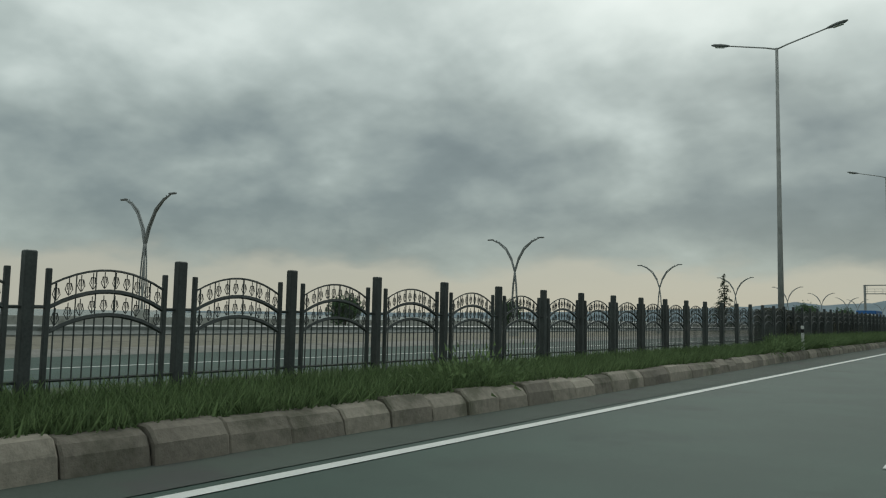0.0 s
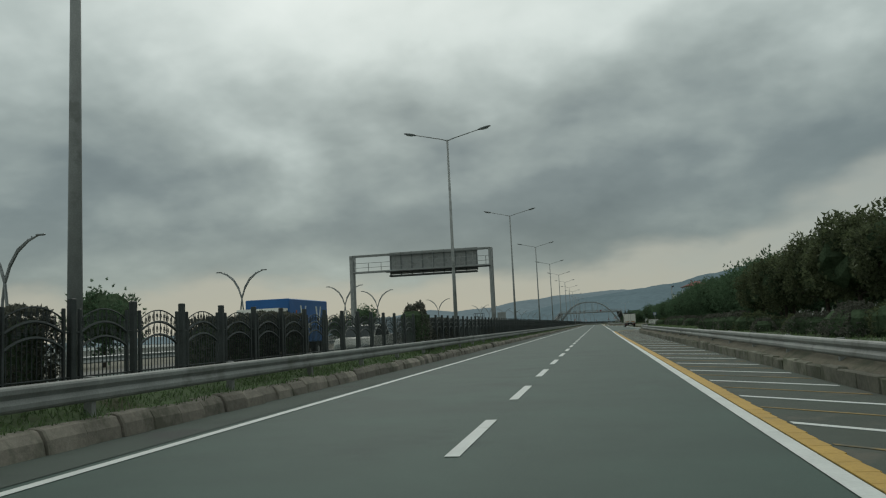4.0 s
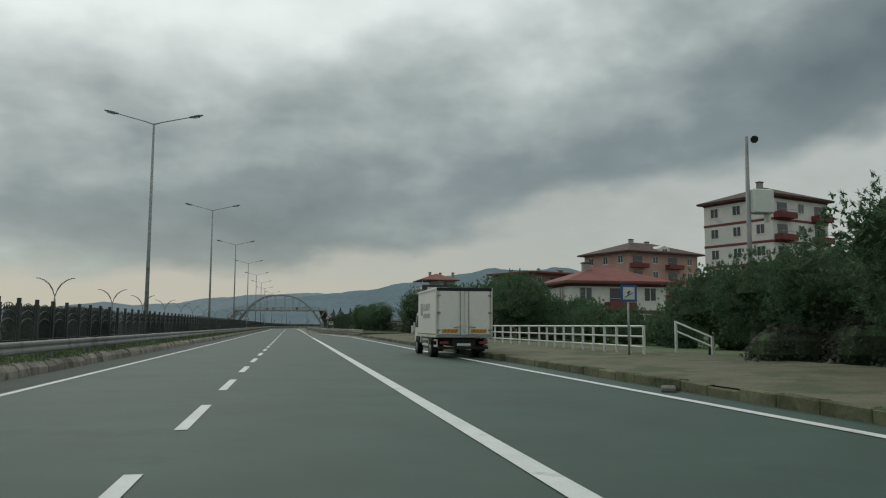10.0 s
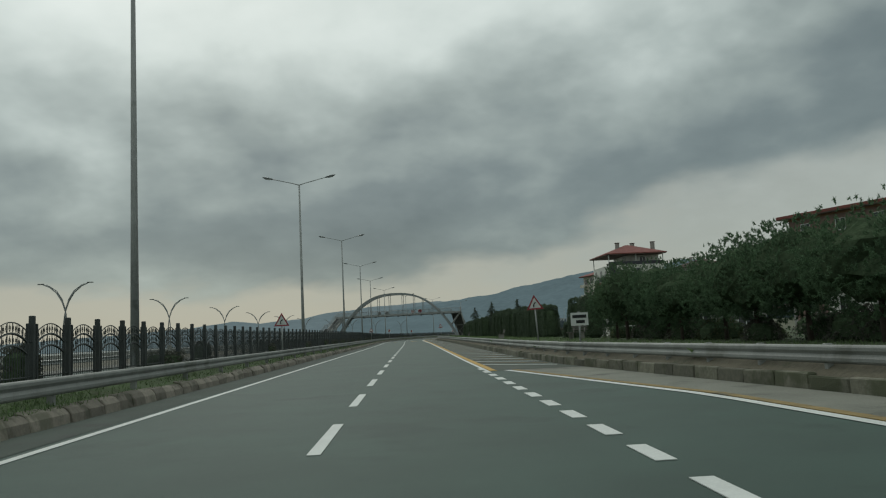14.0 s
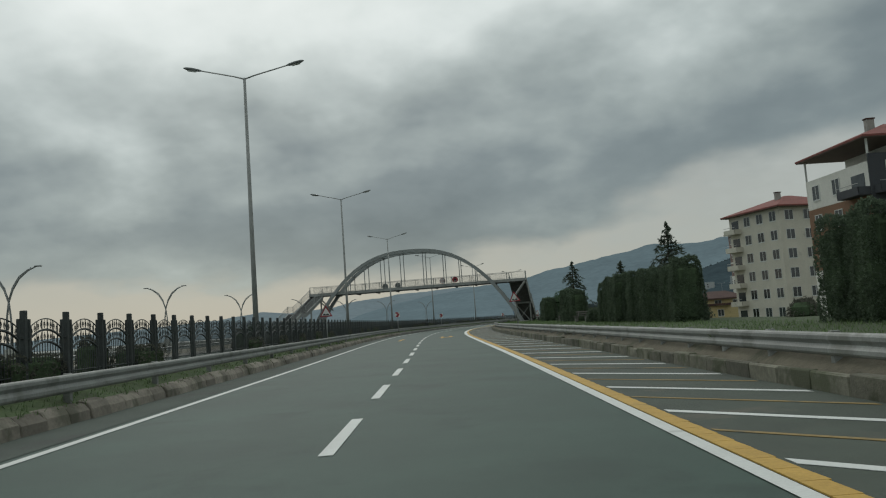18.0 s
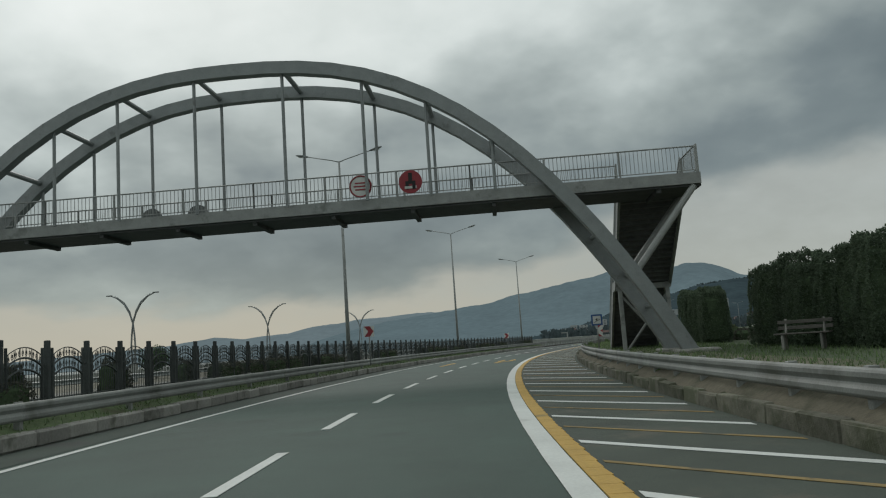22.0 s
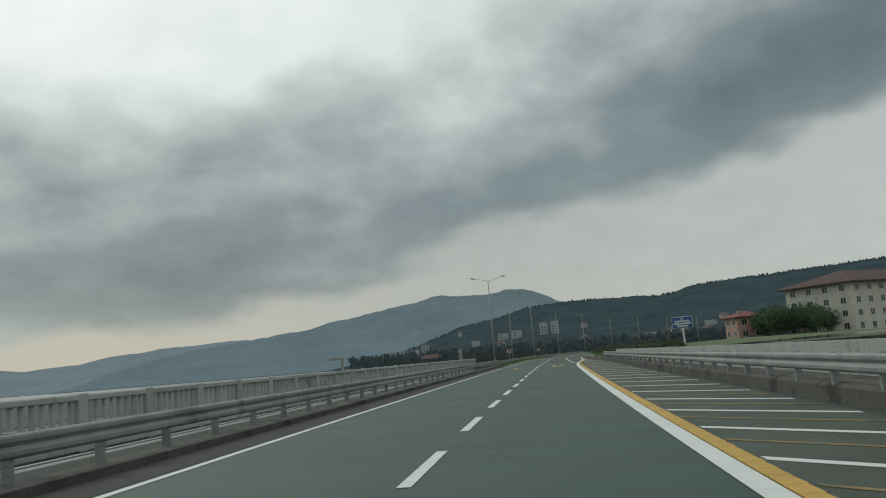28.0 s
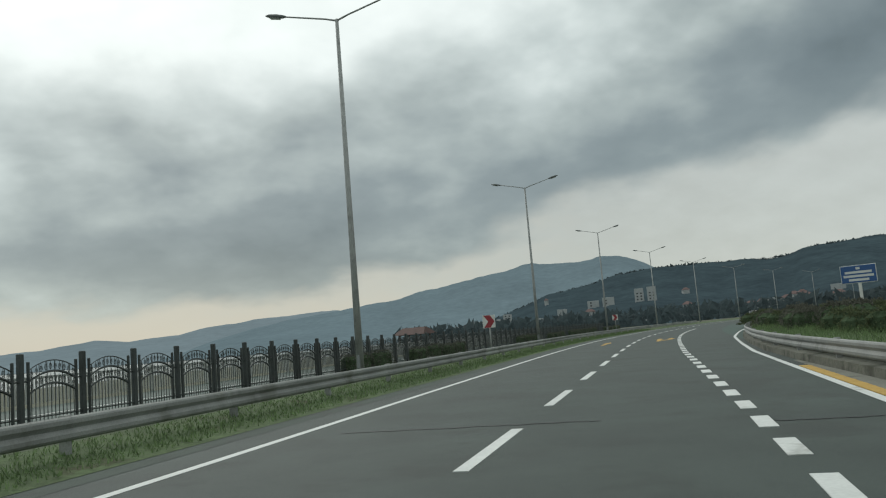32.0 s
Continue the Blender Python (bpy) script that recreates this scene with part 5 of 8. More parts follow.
def bar_railing(p, q, label, posts=9, rows=3, h=1.0, z0=0.25, slope=0.0):
    """A white painted tube railing from p to q (s, n)."""
    t = thing("railing", road_pose(*p, z0), label, "railing")
    inv = t.matrix_world.inverted()
    a, b = inv @ on_road(*p, z0), inv @ on_road(*q, z0)
    for i in range(posts):
        c = a.lerp(b, i / (posts - 1))
        part("post", Geo().box(c.x - 0.04, c.x + 0.04, c.y - 0.04, c.y + 0.04, 0, h + slope * i / (posts - 1), 0.008).mesh("post", M["white_plain"]), t)
    for k in range(rows):
        z = h * (k + 1) / rows - 0.03
        part("rail", Geo().tube([a + Vector((0, 0, z)), b + Vector((0, 0, z + slope))], 0.032, 6).mesh("rail", M["white_plain"]), t)
    return t


bar_railing((252.9, 16.1), (263.2, 15.9), "white painted steel railing at the pavement edge", 11)
bar_railing((263.2, 15.9), (273.4, 15.7), "white painted steel railing at the pavement edge", 8)
bar_railing((252.5, 18.3), (253.6, 17.6), "short slanting white railing at the underpass steps", 2, 2, 0.6, 0.3, 0.5)
for s, n in ((311.2, 17.6), (308.4, 17.2)):
    thing("gate_post", road_pose(s, n, 0.2), "square white plastered gate post under the pines", "gate post", "gate posts", "", Geo().box(-0.16, 0.16, -0.16, 0.16, 0.0, 1.25, 0.02).box(-0.2, 0.2, -0.2, 0.2, 1.25, 1.33, 0.015).mesh("gate_post", M["white_plain"]))
bar_railing((360.4, 16.9), (356.0, 19.6), "thin white post railing before the grey outbuilding", 5, 1, 0.85, 0.3)
bar_railing((300.5, 24.0), (297.5, 28.0), "low white rail in the park", 5, 1, 0.6)

# ---- viaduct ----
structure("viaduct_edge", Geo().band(road_line(596, 700, -1.15, 0.0, 3.0), [(0.05, -0.8), (0.05, 0.13), (-0.45, 0.15), (-0.45, -0.8)], True).mesh("viaduct_edge", M["concrete_grime_shade"]), "concrete edge beam of the viaduct, coloured dark for dirt and shadow", category="edge beam")
structure("viaduct_edge", Geo().band(road_line(596, 700, -3.35, 0.0, 3.0), [(0.15, -0.8), (0.15, 0.02), (-0.15, 0.02), (-0.15, -0.8)], True).mesh("viaduct_edge", M["concrete_pale"]), "pale concrete edge of the opposite deck", category="edge beam")
para = Geo().band(road_line(597, 690, lambda s: right_edge(s) + 0.16, 0.0, 3.0), [(-0.06, 0.0), (-0.02, 0.27), (0.06, 0.32), (0.3, 0.33), (0.34, 0.0)], True)
structure("parapet", para.mesh("parapet", M["concrete_grime_shade"]), "low concrete kerb wall of the viaduct, coloured dark for dirt and shadow", category="parapet")
outer_n = lerp_of([(592, 12.95), (610, 12.3), (640, 11.4), (690, 11.15)])
outer = Geo().band(road_line(592.5, 690, outer_n, 0.0, 3.0), [(-0.1, -0.2), (-0.1, 0.95), (0.1, 0.95), (0.1, -0.8)], True)
structure("parapet", outer.mesh("parapet", M["concrete_pale"]), "pale outer wall of the viaduct footway", category="parapet")
structure("footway", strip(597, 690, lambda s: right_edge(s) + 0.4, lambda s: outer_n(s) - 0.05, 0.2).mesh("footway", M["concrete_grime_shade"]), "footway of the viaduct", category="pavement")
# balustrade of the opposite deck
bal = thing("balustrade", road_pose(597, -4.2), "weathered white concrete balustrade along the viaduct", "balustrade", "", "structure")
inv = bal.matrix_world.inverted()
baluster = Geo().box(-0.05, 0.05, -0.055, 0.055, 0.16, 1.0, 0.02).mesh("baluster", M["concrete_pale"])
pier = Geo().box(-0.105, 0.105, -0.16, 0.16, 0.0, 1.15, 0.02).mesh("pier", M["concrete_pale"])
rail_me = Geo().box(-0.09, 0.09, 0, 2.595, 1.0, 1.13, 0.025).mesh("top_rail", M["concrete_pale"])
foot_me = Geo().box(-0.09, 0.09, 0, 2.595, 0.02, 0.16, 0.02).mesh("bottom_rail", M["concrete_pale"])
s = 597.0
while s < 700.0:
    m = inv @ road_pose(s, -4.2)
    part("top_rail", rail_me, bal, m)
    part("bottom_rail", foot_me, bal, m)
    part("pier", pier, bal, m)
    for j in range(1, 9):
        part("baluster", baluster, bal, inv @ road_pose(s + j * 0.289, -4.2))
    s += 2.6
far_rail = Geo().band(road_line(597, 712, -15.0, 0.0, 4.0), [(-0.08, 0.0), (-0.08, 1.0), (0.08, 1.0), (0.08, 0.0)], True)
structure("parapet", far_rail.mesh("parapet", M["concrete_pale"]), "far parapet of the opposite deck", category="parapet")
sea_rail = thing("sea_railing", road_pose(712, -15.3), "pale painted railing along the sea side", "railing", "", "structure")
inv = sea_rail.matrix_world.inverted()
bars = Geo()
for i in range(26):
    y = 0.08 + i * 0.15
    bars.box(-0.02, 0.02, y - 0.018, y + 0.018, 0.12, 0.95)
bars_me = bars.raw("picket_panel", M["concrete_pale"])
bar_post = Geo().box(-0.07, 0.07, -0.07, 0.07, 0.0, 1.1, 0.015).mesh("post", M["concrete_pale"])
bar_top = Geo().box(-0.04, 0.04, 0.0, 4.0, 0.95, 1.03, 0.012).mesh("handrail", M["concrete_pale"])
for i in range(20):
    m = inv @ road_pose(712 + 4 * i, -15.3)
    part("post", bar_post, sea_rail, m)
    part("handrail", bar_top, sea_rail, m)
    tagged(part("picket_panel", bars_me, sea_rail, m), kind="stuff")
thing("control_cabinet", road_pose(695.2, -5.1), "tall grey steel cabinet at the viaduct end", "cabinet", "", "", Geo().box(-0.15, 0.15, -0.28, 0.28, 0.0, 2.3, 0.03).mesh("control_cabinet", M["galvanised"]))
cam_mast = thing("camera_mast", road_pose(699.5, -19.6), "grey mast with a short arm beyond the opposite carriageway", "mast")
part("pole", Geo().box(-0.14, 0.14, -0.14, 0.14, 0.0, 2.5, 0.02).mesh("pole", M["galvanised"]), cam_mast)
part("arm", Geo().box(-1.6, 0.1, -0.1, 0.1, 2.25, 2.5, 0.02).mesh("arm", M["galvanised"]), cam_mast)

# ---- trees and clipped hedges on the right ----
PINES = [round_tree_meshes(100 + i, 5.2, 5.2, 0.85, M["pine"], 26000, 0.030, 0.5, 90, stretch=6.5, tuft=12) for i in range(5)]
BACK_PINES = [round_tree_meshes(110 + i, 5.2, 5.0, 0.9, M["pine"], 10000, 0.05, 0.5, 60, stretch=5.0, tuft=9) for i in range(4)]
SHOOTS = [round_tree_meshes(120 + i, 6.4, 5.4, 1.5, M["pine_lit"], 26000, 0.032, 0.9, 80, stretch=7.0, tuft=12) for i in range(2)]
BROADS = [round_tree_meshes(140 + i, 5.0, 4.6, 1.3, M["broad"], 9000, 0.105, 0.0, 44) for i in range(3)]
BLOCKS = [clipped_mesh(160 + i, 1.45, 1.85, 2.72, M["cypress"], 0.0, 9000, 0.045, "foliage", 0.2, 0.16) for i in range(5)]


def tree_row(a, b, step, n, z, kinds, label, name, category, lo=0.85, hi=1.12, spread=0.7):
    s = a
    while s < b:
        plant_tree(kinds[rng.randrange(len(kinds))], road_pose(s + rng.uniform(-0.5, 0.5), n + rng.uniform(-spread, spread), z, rng.uniform(0, 360)), name, label, category, "roadside trees", rng.uniform(lo, hi))
        s += step


pine = "dark green roadside pine with a round crown"
tree_row(96, 158, 3.9, 15.6, 0.45, BROADS, "leafy broad roadside tree with a reddish-green crown", "broadleaf_tree", "tree", 0.72, 0.95)
tree_row(100, 160, 4.4, 20.5, 0.4, BACK_PINES, pine, "pine_tree", "tree", 0.8, 1.0)
for a, b, lo, hi in ((158, 206, 0.9, 1.0), (206, 222, 0.83, 0.9), (222, 243, 0.74, 0.84)):
    tree_row(a, b, 2.9, 17.8, 0.35, PINES, pine, "pine_tree", "tree", lo, hi)
tree_row(160, 246, 4.2, 22.5, 0.3, BACK_PINES, pine, "pine_tree", "tree", 0.8, 0.95)
tree_row(244, 256, 3.4, 19.5, 0.2, PINES, "low dark green pine behind the pavement", "pine_tree", "tree", 0.6, 0.7)
tree_row(252, 284, 3.9, 24.0, -0.8, BACK_PINES, "dark green pine on low ground behind the railing", "pine_tree", "tree", 0.56, 0.72)
tree_row(334, 360, 3.3, 16.6, 0.4, PINES, pine, "pine_tree", "tree", 0.64, 0.77, 0.4)
tree_row(282, 311, 3.2, 20.8, 0.2, PINES, pine, "pine_tree", "tree", 0.86, 0.98)
tree_row(311, 337, 3.4, 20.8, 0.2, PINES, pine, "pine_tree", "tree", 0.64, 0.78)
tree_row(314.4, 315, 5.0, 18.6, 0.2, SHOOTS, "dark green pine with upright shoots", "pine_tree", "tree", 0.76, 0.8, 0.1)
tree_row(284, 338, 4.4, 26.0, 0.2, BACK_PINES, "dark green pine with upright shoots", "pine_tree", "tree", 0.64, 0.78)
tree_row(354, 358, 6.0, 15.8, 0.4, SHOOTS, "large pine with upright shoots beside the wall", "pine_tree", "tree", 0.6, 0.63, 0.1)
plant_tree(round_tree_meshes(131, 3.5, 4.7, 1.0, M["pine"], 24000, 0.028, 0.6, 80, stretch=6.5, tuft=12), road_pose(489.3, 18.5, 0.25), "pine_tree", "broad dark umbrella pine with a domed crown", "tree", "roadside trees")
tree_row(600, 690, 9.0, 38.0, -2.3, BACK_PINES, "dark green tree behind the viaduct", "pine_tree", "tree", 0.8, 1.2, 4.0)
CYPRESS = "tall dark green cypress clipped into a block"
for a, b, n, h, label in ((364.8, 369.8, 16.6, 1.0, CYPRESS), (369.9, 371.6, 16.4, 0.42, "low dark green clipped bush"), (380.0, 401.5, 16.6, 1.02, CYPRESS), (403.5, 421.3, 16.5, 1.12, CYPRESS), (433.5, 451.6, 16.4, 1.0, CYPRESS), (452.4, 455.5, 16.4, 0.32, "low dark green clipped bush"), (463.0, 469.8, 16.4, 0.95, CYPRESS), (484.6, 496.0, 16.2, 0.9, CYPRESS), (503.0, 514.4, 16.5, 1.0, CYPRESS), (523.4, 532.0, 16.5, 0.98, CYPRESS), (543.0, 552.8, 14.5, 0.80, CYPRESS), (554.2, 557.2, 16.2, 0.38, "low dark green clipped bush"), (559.6, 586.0, 14.6, 0.74, CYPRESS)):
    count = max(1, round((b - a) / 1.72))
    for i in range(count):
        s = a + (b - a) * (i + 0.5) / count
        thing("clipped_cypress", road_pose(s, n + rng.uniform(-0.2, 0.2), 0.42, rng.uniform(-12, 12) + rng.choice((0, 180))) @ Matrix.Diagonal((rng.uniform(0.92, 1.05), rng.uniform(0.84, 0.95), h * rng.uniform(0.91, 1.09), 1)), label, "hedge", "clipped cypresses", "", BLOCKS[rng.randrange(5)])
FIRS = [fir_meshes(200, 6.0, 5.6, 0.4), fir_meshes(201, 5.2, 5.0, 0.5), fir_meshes(202, 6.0, 3.6, 0.22)]
for s, n, z, k, f in ((476.2, 17.9, 0.3, 0.98, 0), (464.6, 20.4, 0.0, 1.0, 1), (443.3, 18.4, 0.4, 0.93, 0), (418.0, 19.0, 0.3, 0.95, 1), (105.4, -21.0, 0.14, 1.06, 2)):
    plant_tree(FIRS[f], road_pose(s, n, z, s * 7), "fir_tree", "slender fir with drooping dark branches", "tree", "firs", k)
for s, n, k in ((137.5, -19.0, 0.8), (196.0, -23.6, 0.9), (228.0, -24.0, 0.6), (262.0, -25.0, 0.55), (70.0, -27.0, 0.5), (52.0, -27.0, 0.45), (30.0, -26, 0.5), (182.0, -22.0, 0.62), (512, -24, 0.5), (540, -23, 0.5), (500, -22.0, 0.55)):
    plant_tree(BACK_PINES[int(s) % 4], road_pose(s, n, 0.1, s * 3), "pine_tree", "small dark pine on the promenade", "tree", "promenade trees", k)
# shrubs under the trees
UNDER = [clipped_mesh(220 + i, 1.5, 2.3, 1.0, M["broad" if i == 1 else "privet"], 0.0, 2200, 0.06, "leaves", 0.55, 0.6) for i in range(3)]
for a, b, n, step in ((96, 160, 12.9, 2.5), (110, 160, 19.0, 6.5), (160, 221, 14.6, 2.6), (162, 246, 19.3, 4.0), (282, 350, 23.0, 3.0), (224, 250, 18.2, 2.4), (284, 338, 18.6, 2.3), (336, 362, 17.6, 2.4), (376, 590, 18.7, 9.0), (699, 772, 12.2, 2.2), (700, 772, 15.0, 2.6), (705, 770, 19.0, 3.5)):
    s = a
    while s < b:
        thing("shrub", road_pose(s + rng.uniform(-1, 1), n + rng.uniform(-0.8, 0.8), 0.3, rng.uniform(0, 360)) @ Matrix.Scale(rng.uniform(0.6, 1.1), 4), "loose green and yellow shrub under the trees", "shrub", "shrubs", "", UNDER[rng.randrange(3)])
        s += step
structure("retaining_wall", Geo().band(road_line(690, 800, lambda s: right_edge(s) + 0.2, 0.0, 2.0), [(-0.2, -0.1), (-0.18, 0.17), (0.14, 0.19), (0.18, 0.36), (0.3, 0.38), (0.3, -0.1)], True).mesh("retaining_wall", M["concrete_old"]), "low stained concrete wall beside the exit lane", category="wall")
structure("abutment", Geo().box(-3.25, -1.62, 0.0, 7.5, -2.0, -0.01, 0.03).mesh("abutment", M["concrete_grime_shade"]), "dirty concrete slab between the decks at the viaduct end", road_pose(689.0, 0.0), "wall")
structure("abutment", Geo().box(9.9, 40.0, -0.35, 0.0, -3.0, 0.32, 0.03).mesh("abutment", M["concrete_grime_shade"]), "end wall of the viaduct bank", road_pose(690.0, 0.0), "wall")
structure("verge", strip(690, 840, lambda s: right_edge(s) + 0.45, lambda s: right_edge(s) + 30, 0.3, 0.9).mesh("verge", M["grass"]), "overgrown bank beside the exit lane", category="verge")


def bench(m):
    t = thing("bench", m, "weathered wooden park bench on concrete feet", "bench", "park benches")
    for y in (-0.5, 0.5):
        part("leg", Geo().box(-0.2, 0.2, y - 0.035, y + 0.035, 0, 0.42, 0.02).mesh("leg", M["concrete"]), t)
        part("back_support", Geo().tube([(-0.2, y, 0.4), (-0.32, y, 0.85)], 0.03, 5).mesh("back_support", M["concrete"]), t)
    for x in (-0.15, 0.0, 0.15):
        part("slat", Geo().box(x - 0.06, x + 0.06, -0.72, 0.72, 0.42, 0.46, 0.01).mesh("slat", M["bench_wood"]), t)
    for z in (0.6, 0.76):
        part("back_slat", Geo().box(-0.3, -0.26, -0.72, 0.72, z - 0.05, z + 0.05, 0.01).mesh("back_slat", M["bench_wood"]), t)


for s, n, a in ((459.4, 15.9, 40), (478.0, 16.6, 0), (505.5, 14.8, 55), (388.5, 13.2, 0), (363.2, 15.1, 30)):
    bench(road_pose(s, n, 0.45, a + 180))

# weeds and dry grass behind the guard rail
for k, (a, b) in enumerate(((60, 219), (318, 470), (470, 594))):
    grass_stuff(a, b, lambda s: right_edge(s) + 0.6, lambda s: right_edge(s) + 6.6, 0.43, 0.43, 26000, 0.11, "verge_grass", 30 + k)
grass_stuff(691, 790, lambda s: right_edge(s) + 0.5, lambda s: right_edge(s) + 3.0, 0.3, 0.36, 14000, 0.2, "verge_grass", 36)
for i in range(34):
    s = 24.0 + i * 17.0 + rng.uniform(-4, 4)
    if not 214 < s < 320:
        thing("weed_clump", road_pose(s, right_edge(s) + 0.55, 0.42), "ragged green weeds on the wall top", "weeds", "", "stuff", leaf_mesh("weed_clump", np.random.RandomState(i).normal(0, 1, (160, 3)) * (0.1, 0.3, 0.07) + (0, 0, 0.12), np.tile((0, 0, 1.0), (160, 1)), 0.06, M["blade"], i, 2.4))


# ---- arched footbridge ----
# x runs across the road to the right, y along the road
BRIDGE = Matrix.Translation(on_road(509.2, 0.0)) @ Matrix.Rotation(-heading(509.2), 4, "Z") @ Matrix.Translation((0, 1.08, 0)) @ Matrix.Rotation(radians(1.04), 4, "Z")
RIBS_Y = (0.0, 2.83)
ARCH_C, ARCH_HALF, ARCH_TOP = -2.556, 15.915, 11.92


def sag(x):
    """The deck falls very slightly towards the sea."""
    return 0.001 * (x - 14.0)


def arch_z(x):
    u = (x - ARCH_C) / ARCH_HALF
    return ARCH_TOP * (1 - abs(u) ** 2.52)


bridge = thing("footbridge", BRIDGE, "grey steel footbridge hung from two tall arches over the road", "footbridge")
xs = [ARCH_C + ARCH_HALF * math.sin(-1.5708 + 3.1416 * i / 40) for i in range(41)]
for y in RIBS_Y:
    g = Geo()
    k = len(xs)
    vs = []
    for i, x in enumerate(xs):
        z = max(arch_z(x), -0.2)
        x2, x1 = xs[min(i + 1, k - 1)], xs[max(i - 1, 0)]
        d = Vector((x2 - x1, 0, arch_z(x2) - arch_z(x1))).normalized()
        nrm = Vector((-d.z, 0, d.x))
        for a, b in ((0, -0.2), (0, 0.2), (-0.46, 0.2), (-0.46, -0.2)):
            p = Vector((x, y, z)) + nrm * a
            vs.append((p.x, p.y + b, p.z))
    g.add(vs, [(i * 4 + j, i * 4 + (j + 1) % 4, i * 4 + 4 + (j + 1) % 4, i * 4 + 4 + j) for i in range(k - 1) for j in range(4)] + [(3, 2, 1, 0), (4 * k - 4, 4 * k - 3, 4 * k - 2, 4 * k - 1)])
    part("arch_rib", g.mesh("arch_rib", M["steel_grey"]), bridge, None, "riveted grey box-section arch rib")
HANG = [-11.6, -9.42, -6.98, -4.05, -0.74, 2.17, 4.44, 6.71]
for x in HANG:
    if arch_z(x) - 0.5 > 6.5:
        for y in RIBS_Y:
            part("hanger", Geo().tube([(x, y, 6.5 + sag(x)), (x, y, arch_z(x) - 0.38)], 0.06, 8).mesh("hanger", M["steel_grey"]), bridge)
        part("cross_brace", Geo().tube([(x, 0.2, arch_z(x) - 0.25), (x, 2.63, arch_z(x) - 0.25)], 0.1, 8).mesh("cross_brace", M["steel_grey"]), bridge)
for x in (-17.2, -15.6, 10.2, 12.0):
    part("cross_brace", Geo().tube([(x, 0.2, arch_z(x) - 0.25), (x, 2.63, arch_z(x) - 0.25)], 0.08, 8).mesh("cross_brace", M["steel_grey"]), bridge)
for x in (-18.1, 13.0):
    for y in RIBS_Y:
        part("footing", Geo().box(x - 0.7, x + 0.7, y - 0.6, y + 0.6, -0.3, 0.55, 0.05).mesh("footing", M["concrete"]), bridge)
X0, X1 = -17.95, 13.84
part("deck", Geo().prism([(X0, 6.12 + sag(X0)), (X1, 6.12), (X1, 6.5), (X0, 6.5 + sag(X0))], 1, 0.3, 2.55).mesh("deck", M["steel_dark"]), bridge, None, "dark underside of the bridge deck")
for y in (0.22, 2.47):
    part("edge_beam", Geo().prism([(X0, 6.2 + sag(X0)), (X1, 6.2), (X1, 6.6), (X0, 6.6 + sag(X0))], 1, y, y + 0.16).mesh("edge_beam", M["galvanised"]), bridge)
for i in range(11):
    x = X0 + (X1 - X0) * (i + 0.5) / 11
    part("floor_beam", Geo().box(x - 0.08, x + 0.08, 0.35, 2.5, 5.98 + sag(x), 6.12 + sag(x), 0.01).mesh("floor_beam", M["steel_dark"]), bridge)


def baluster_panel(parent, a, b, h=1.05, step=0.13):
    """A railing from a to b: top and bottom rail, and upright bars."""
    a, b = Vector(a), Vector(b)
    up = Vector((0, 0, h))
    part("handrail", Geo().tube([a + up, b + up], 0.028, 6).mesh("handrail", M["galvanised"]), parent)
    part("bottom_rail", Geo().tube([a + up * 0.12, b + up * 0.12], 0.018, 5).mesh("bottom_rail", M["galvanised"]), parent)
    bars = Geo()
    n = max(2, int((b - a).length / step))
    for i in range(1, n):
        p = a.lerp(b, i / n)
        bars.tube([p + up * 0.12, p + up], 0.011, 4, cap=False)
    tagged(part("infill_panel", bars.raw("infill_panel", M["galvanised"]), parent), kind="stuff")
    m = max(1, int((b - a).length / 2.0))
    for i in range(m + 1):
        p = a.lerp(b, i / m)
        part("post", Geo().box(p.x - 0.03, p.x + 0.03, p.y - 0.03, p.y + 0.03, p.z, p.z + h, 0.006).mesh("post", M["galvanised"]), parent)


for y in (0.3, 2.55):
    for i in range(4):
        xa, xb = X0 + 0.1 + (X1 - X0 - 0.2) * i / 4, X0 + 0.1 + (X1 - X0 - 0.2) * (i + 1) / 4
        if y > 2 and i == 3:
            xb -= 2.4
        baluster_panel(bridge, (xa, y, 6.58 + sag(xa)), (xb, y, 6.58 + sag(xb)), 0.96, 0.14)
baluster_panel(bridge, (X1 - 0.05, 0.3, 6.62), (X1 - 0.05, 2.55, 6.62), 0.98)


def disc(x, y, z, r, mat, label, ring=None, marks=None):
    d = part("disc_sign", Geo().prism([(x + r * math.cos(a * 0.2618), z + r * math.sin(a * 0.2618)) for a in range(24)], 1, y, y + 0.03).mesh("disc_sign", mat), bridge, None, label)
    if ring:
        part("ring", Geo().tube([(x + (r - 0.04) * math.cos(a * 0.2618), y - 0.008, z + (r - 0.04) * math.sin(a * 0.2618)) for a in range(25)], 0.03, 4).mesh("ring", ring), d)
    for ox, oz, w, h, mt in marks or ():
        part("emblem", Geo().box(x + ox - w / 2, x + ox + w / 2, y - 0.012, y, z + oz - h / 2, z + oz + h / 2).mesh("emblem", mt), d)


disc(3.72, 0.1, 7.06, 0.42, M["sign_red"], "round red sign on the railing", None, [(0, 0.12, 0.14, 0.4, M["sign_black"]), (-0.12, -0.12, 0.12, 0.3, M["sign_black"]), (0.12, -0.12, 0.12, 0.3, M["sign_black"]), (0, -0.2, 0.42, 0.09, M["sign_white"])])
disc(1.92, 0.1, 7.04, 0.42, M["sign_white"], "round white and red sign on the railing", M["sign_red"], [(0, 0.12, 0.4, 0.05, M["sign_red"]), (0, 0.0, 0.5, 0.05, M["sign_red"]), (0, -0.12, 0.4, 0.05, M["sign_red"])])
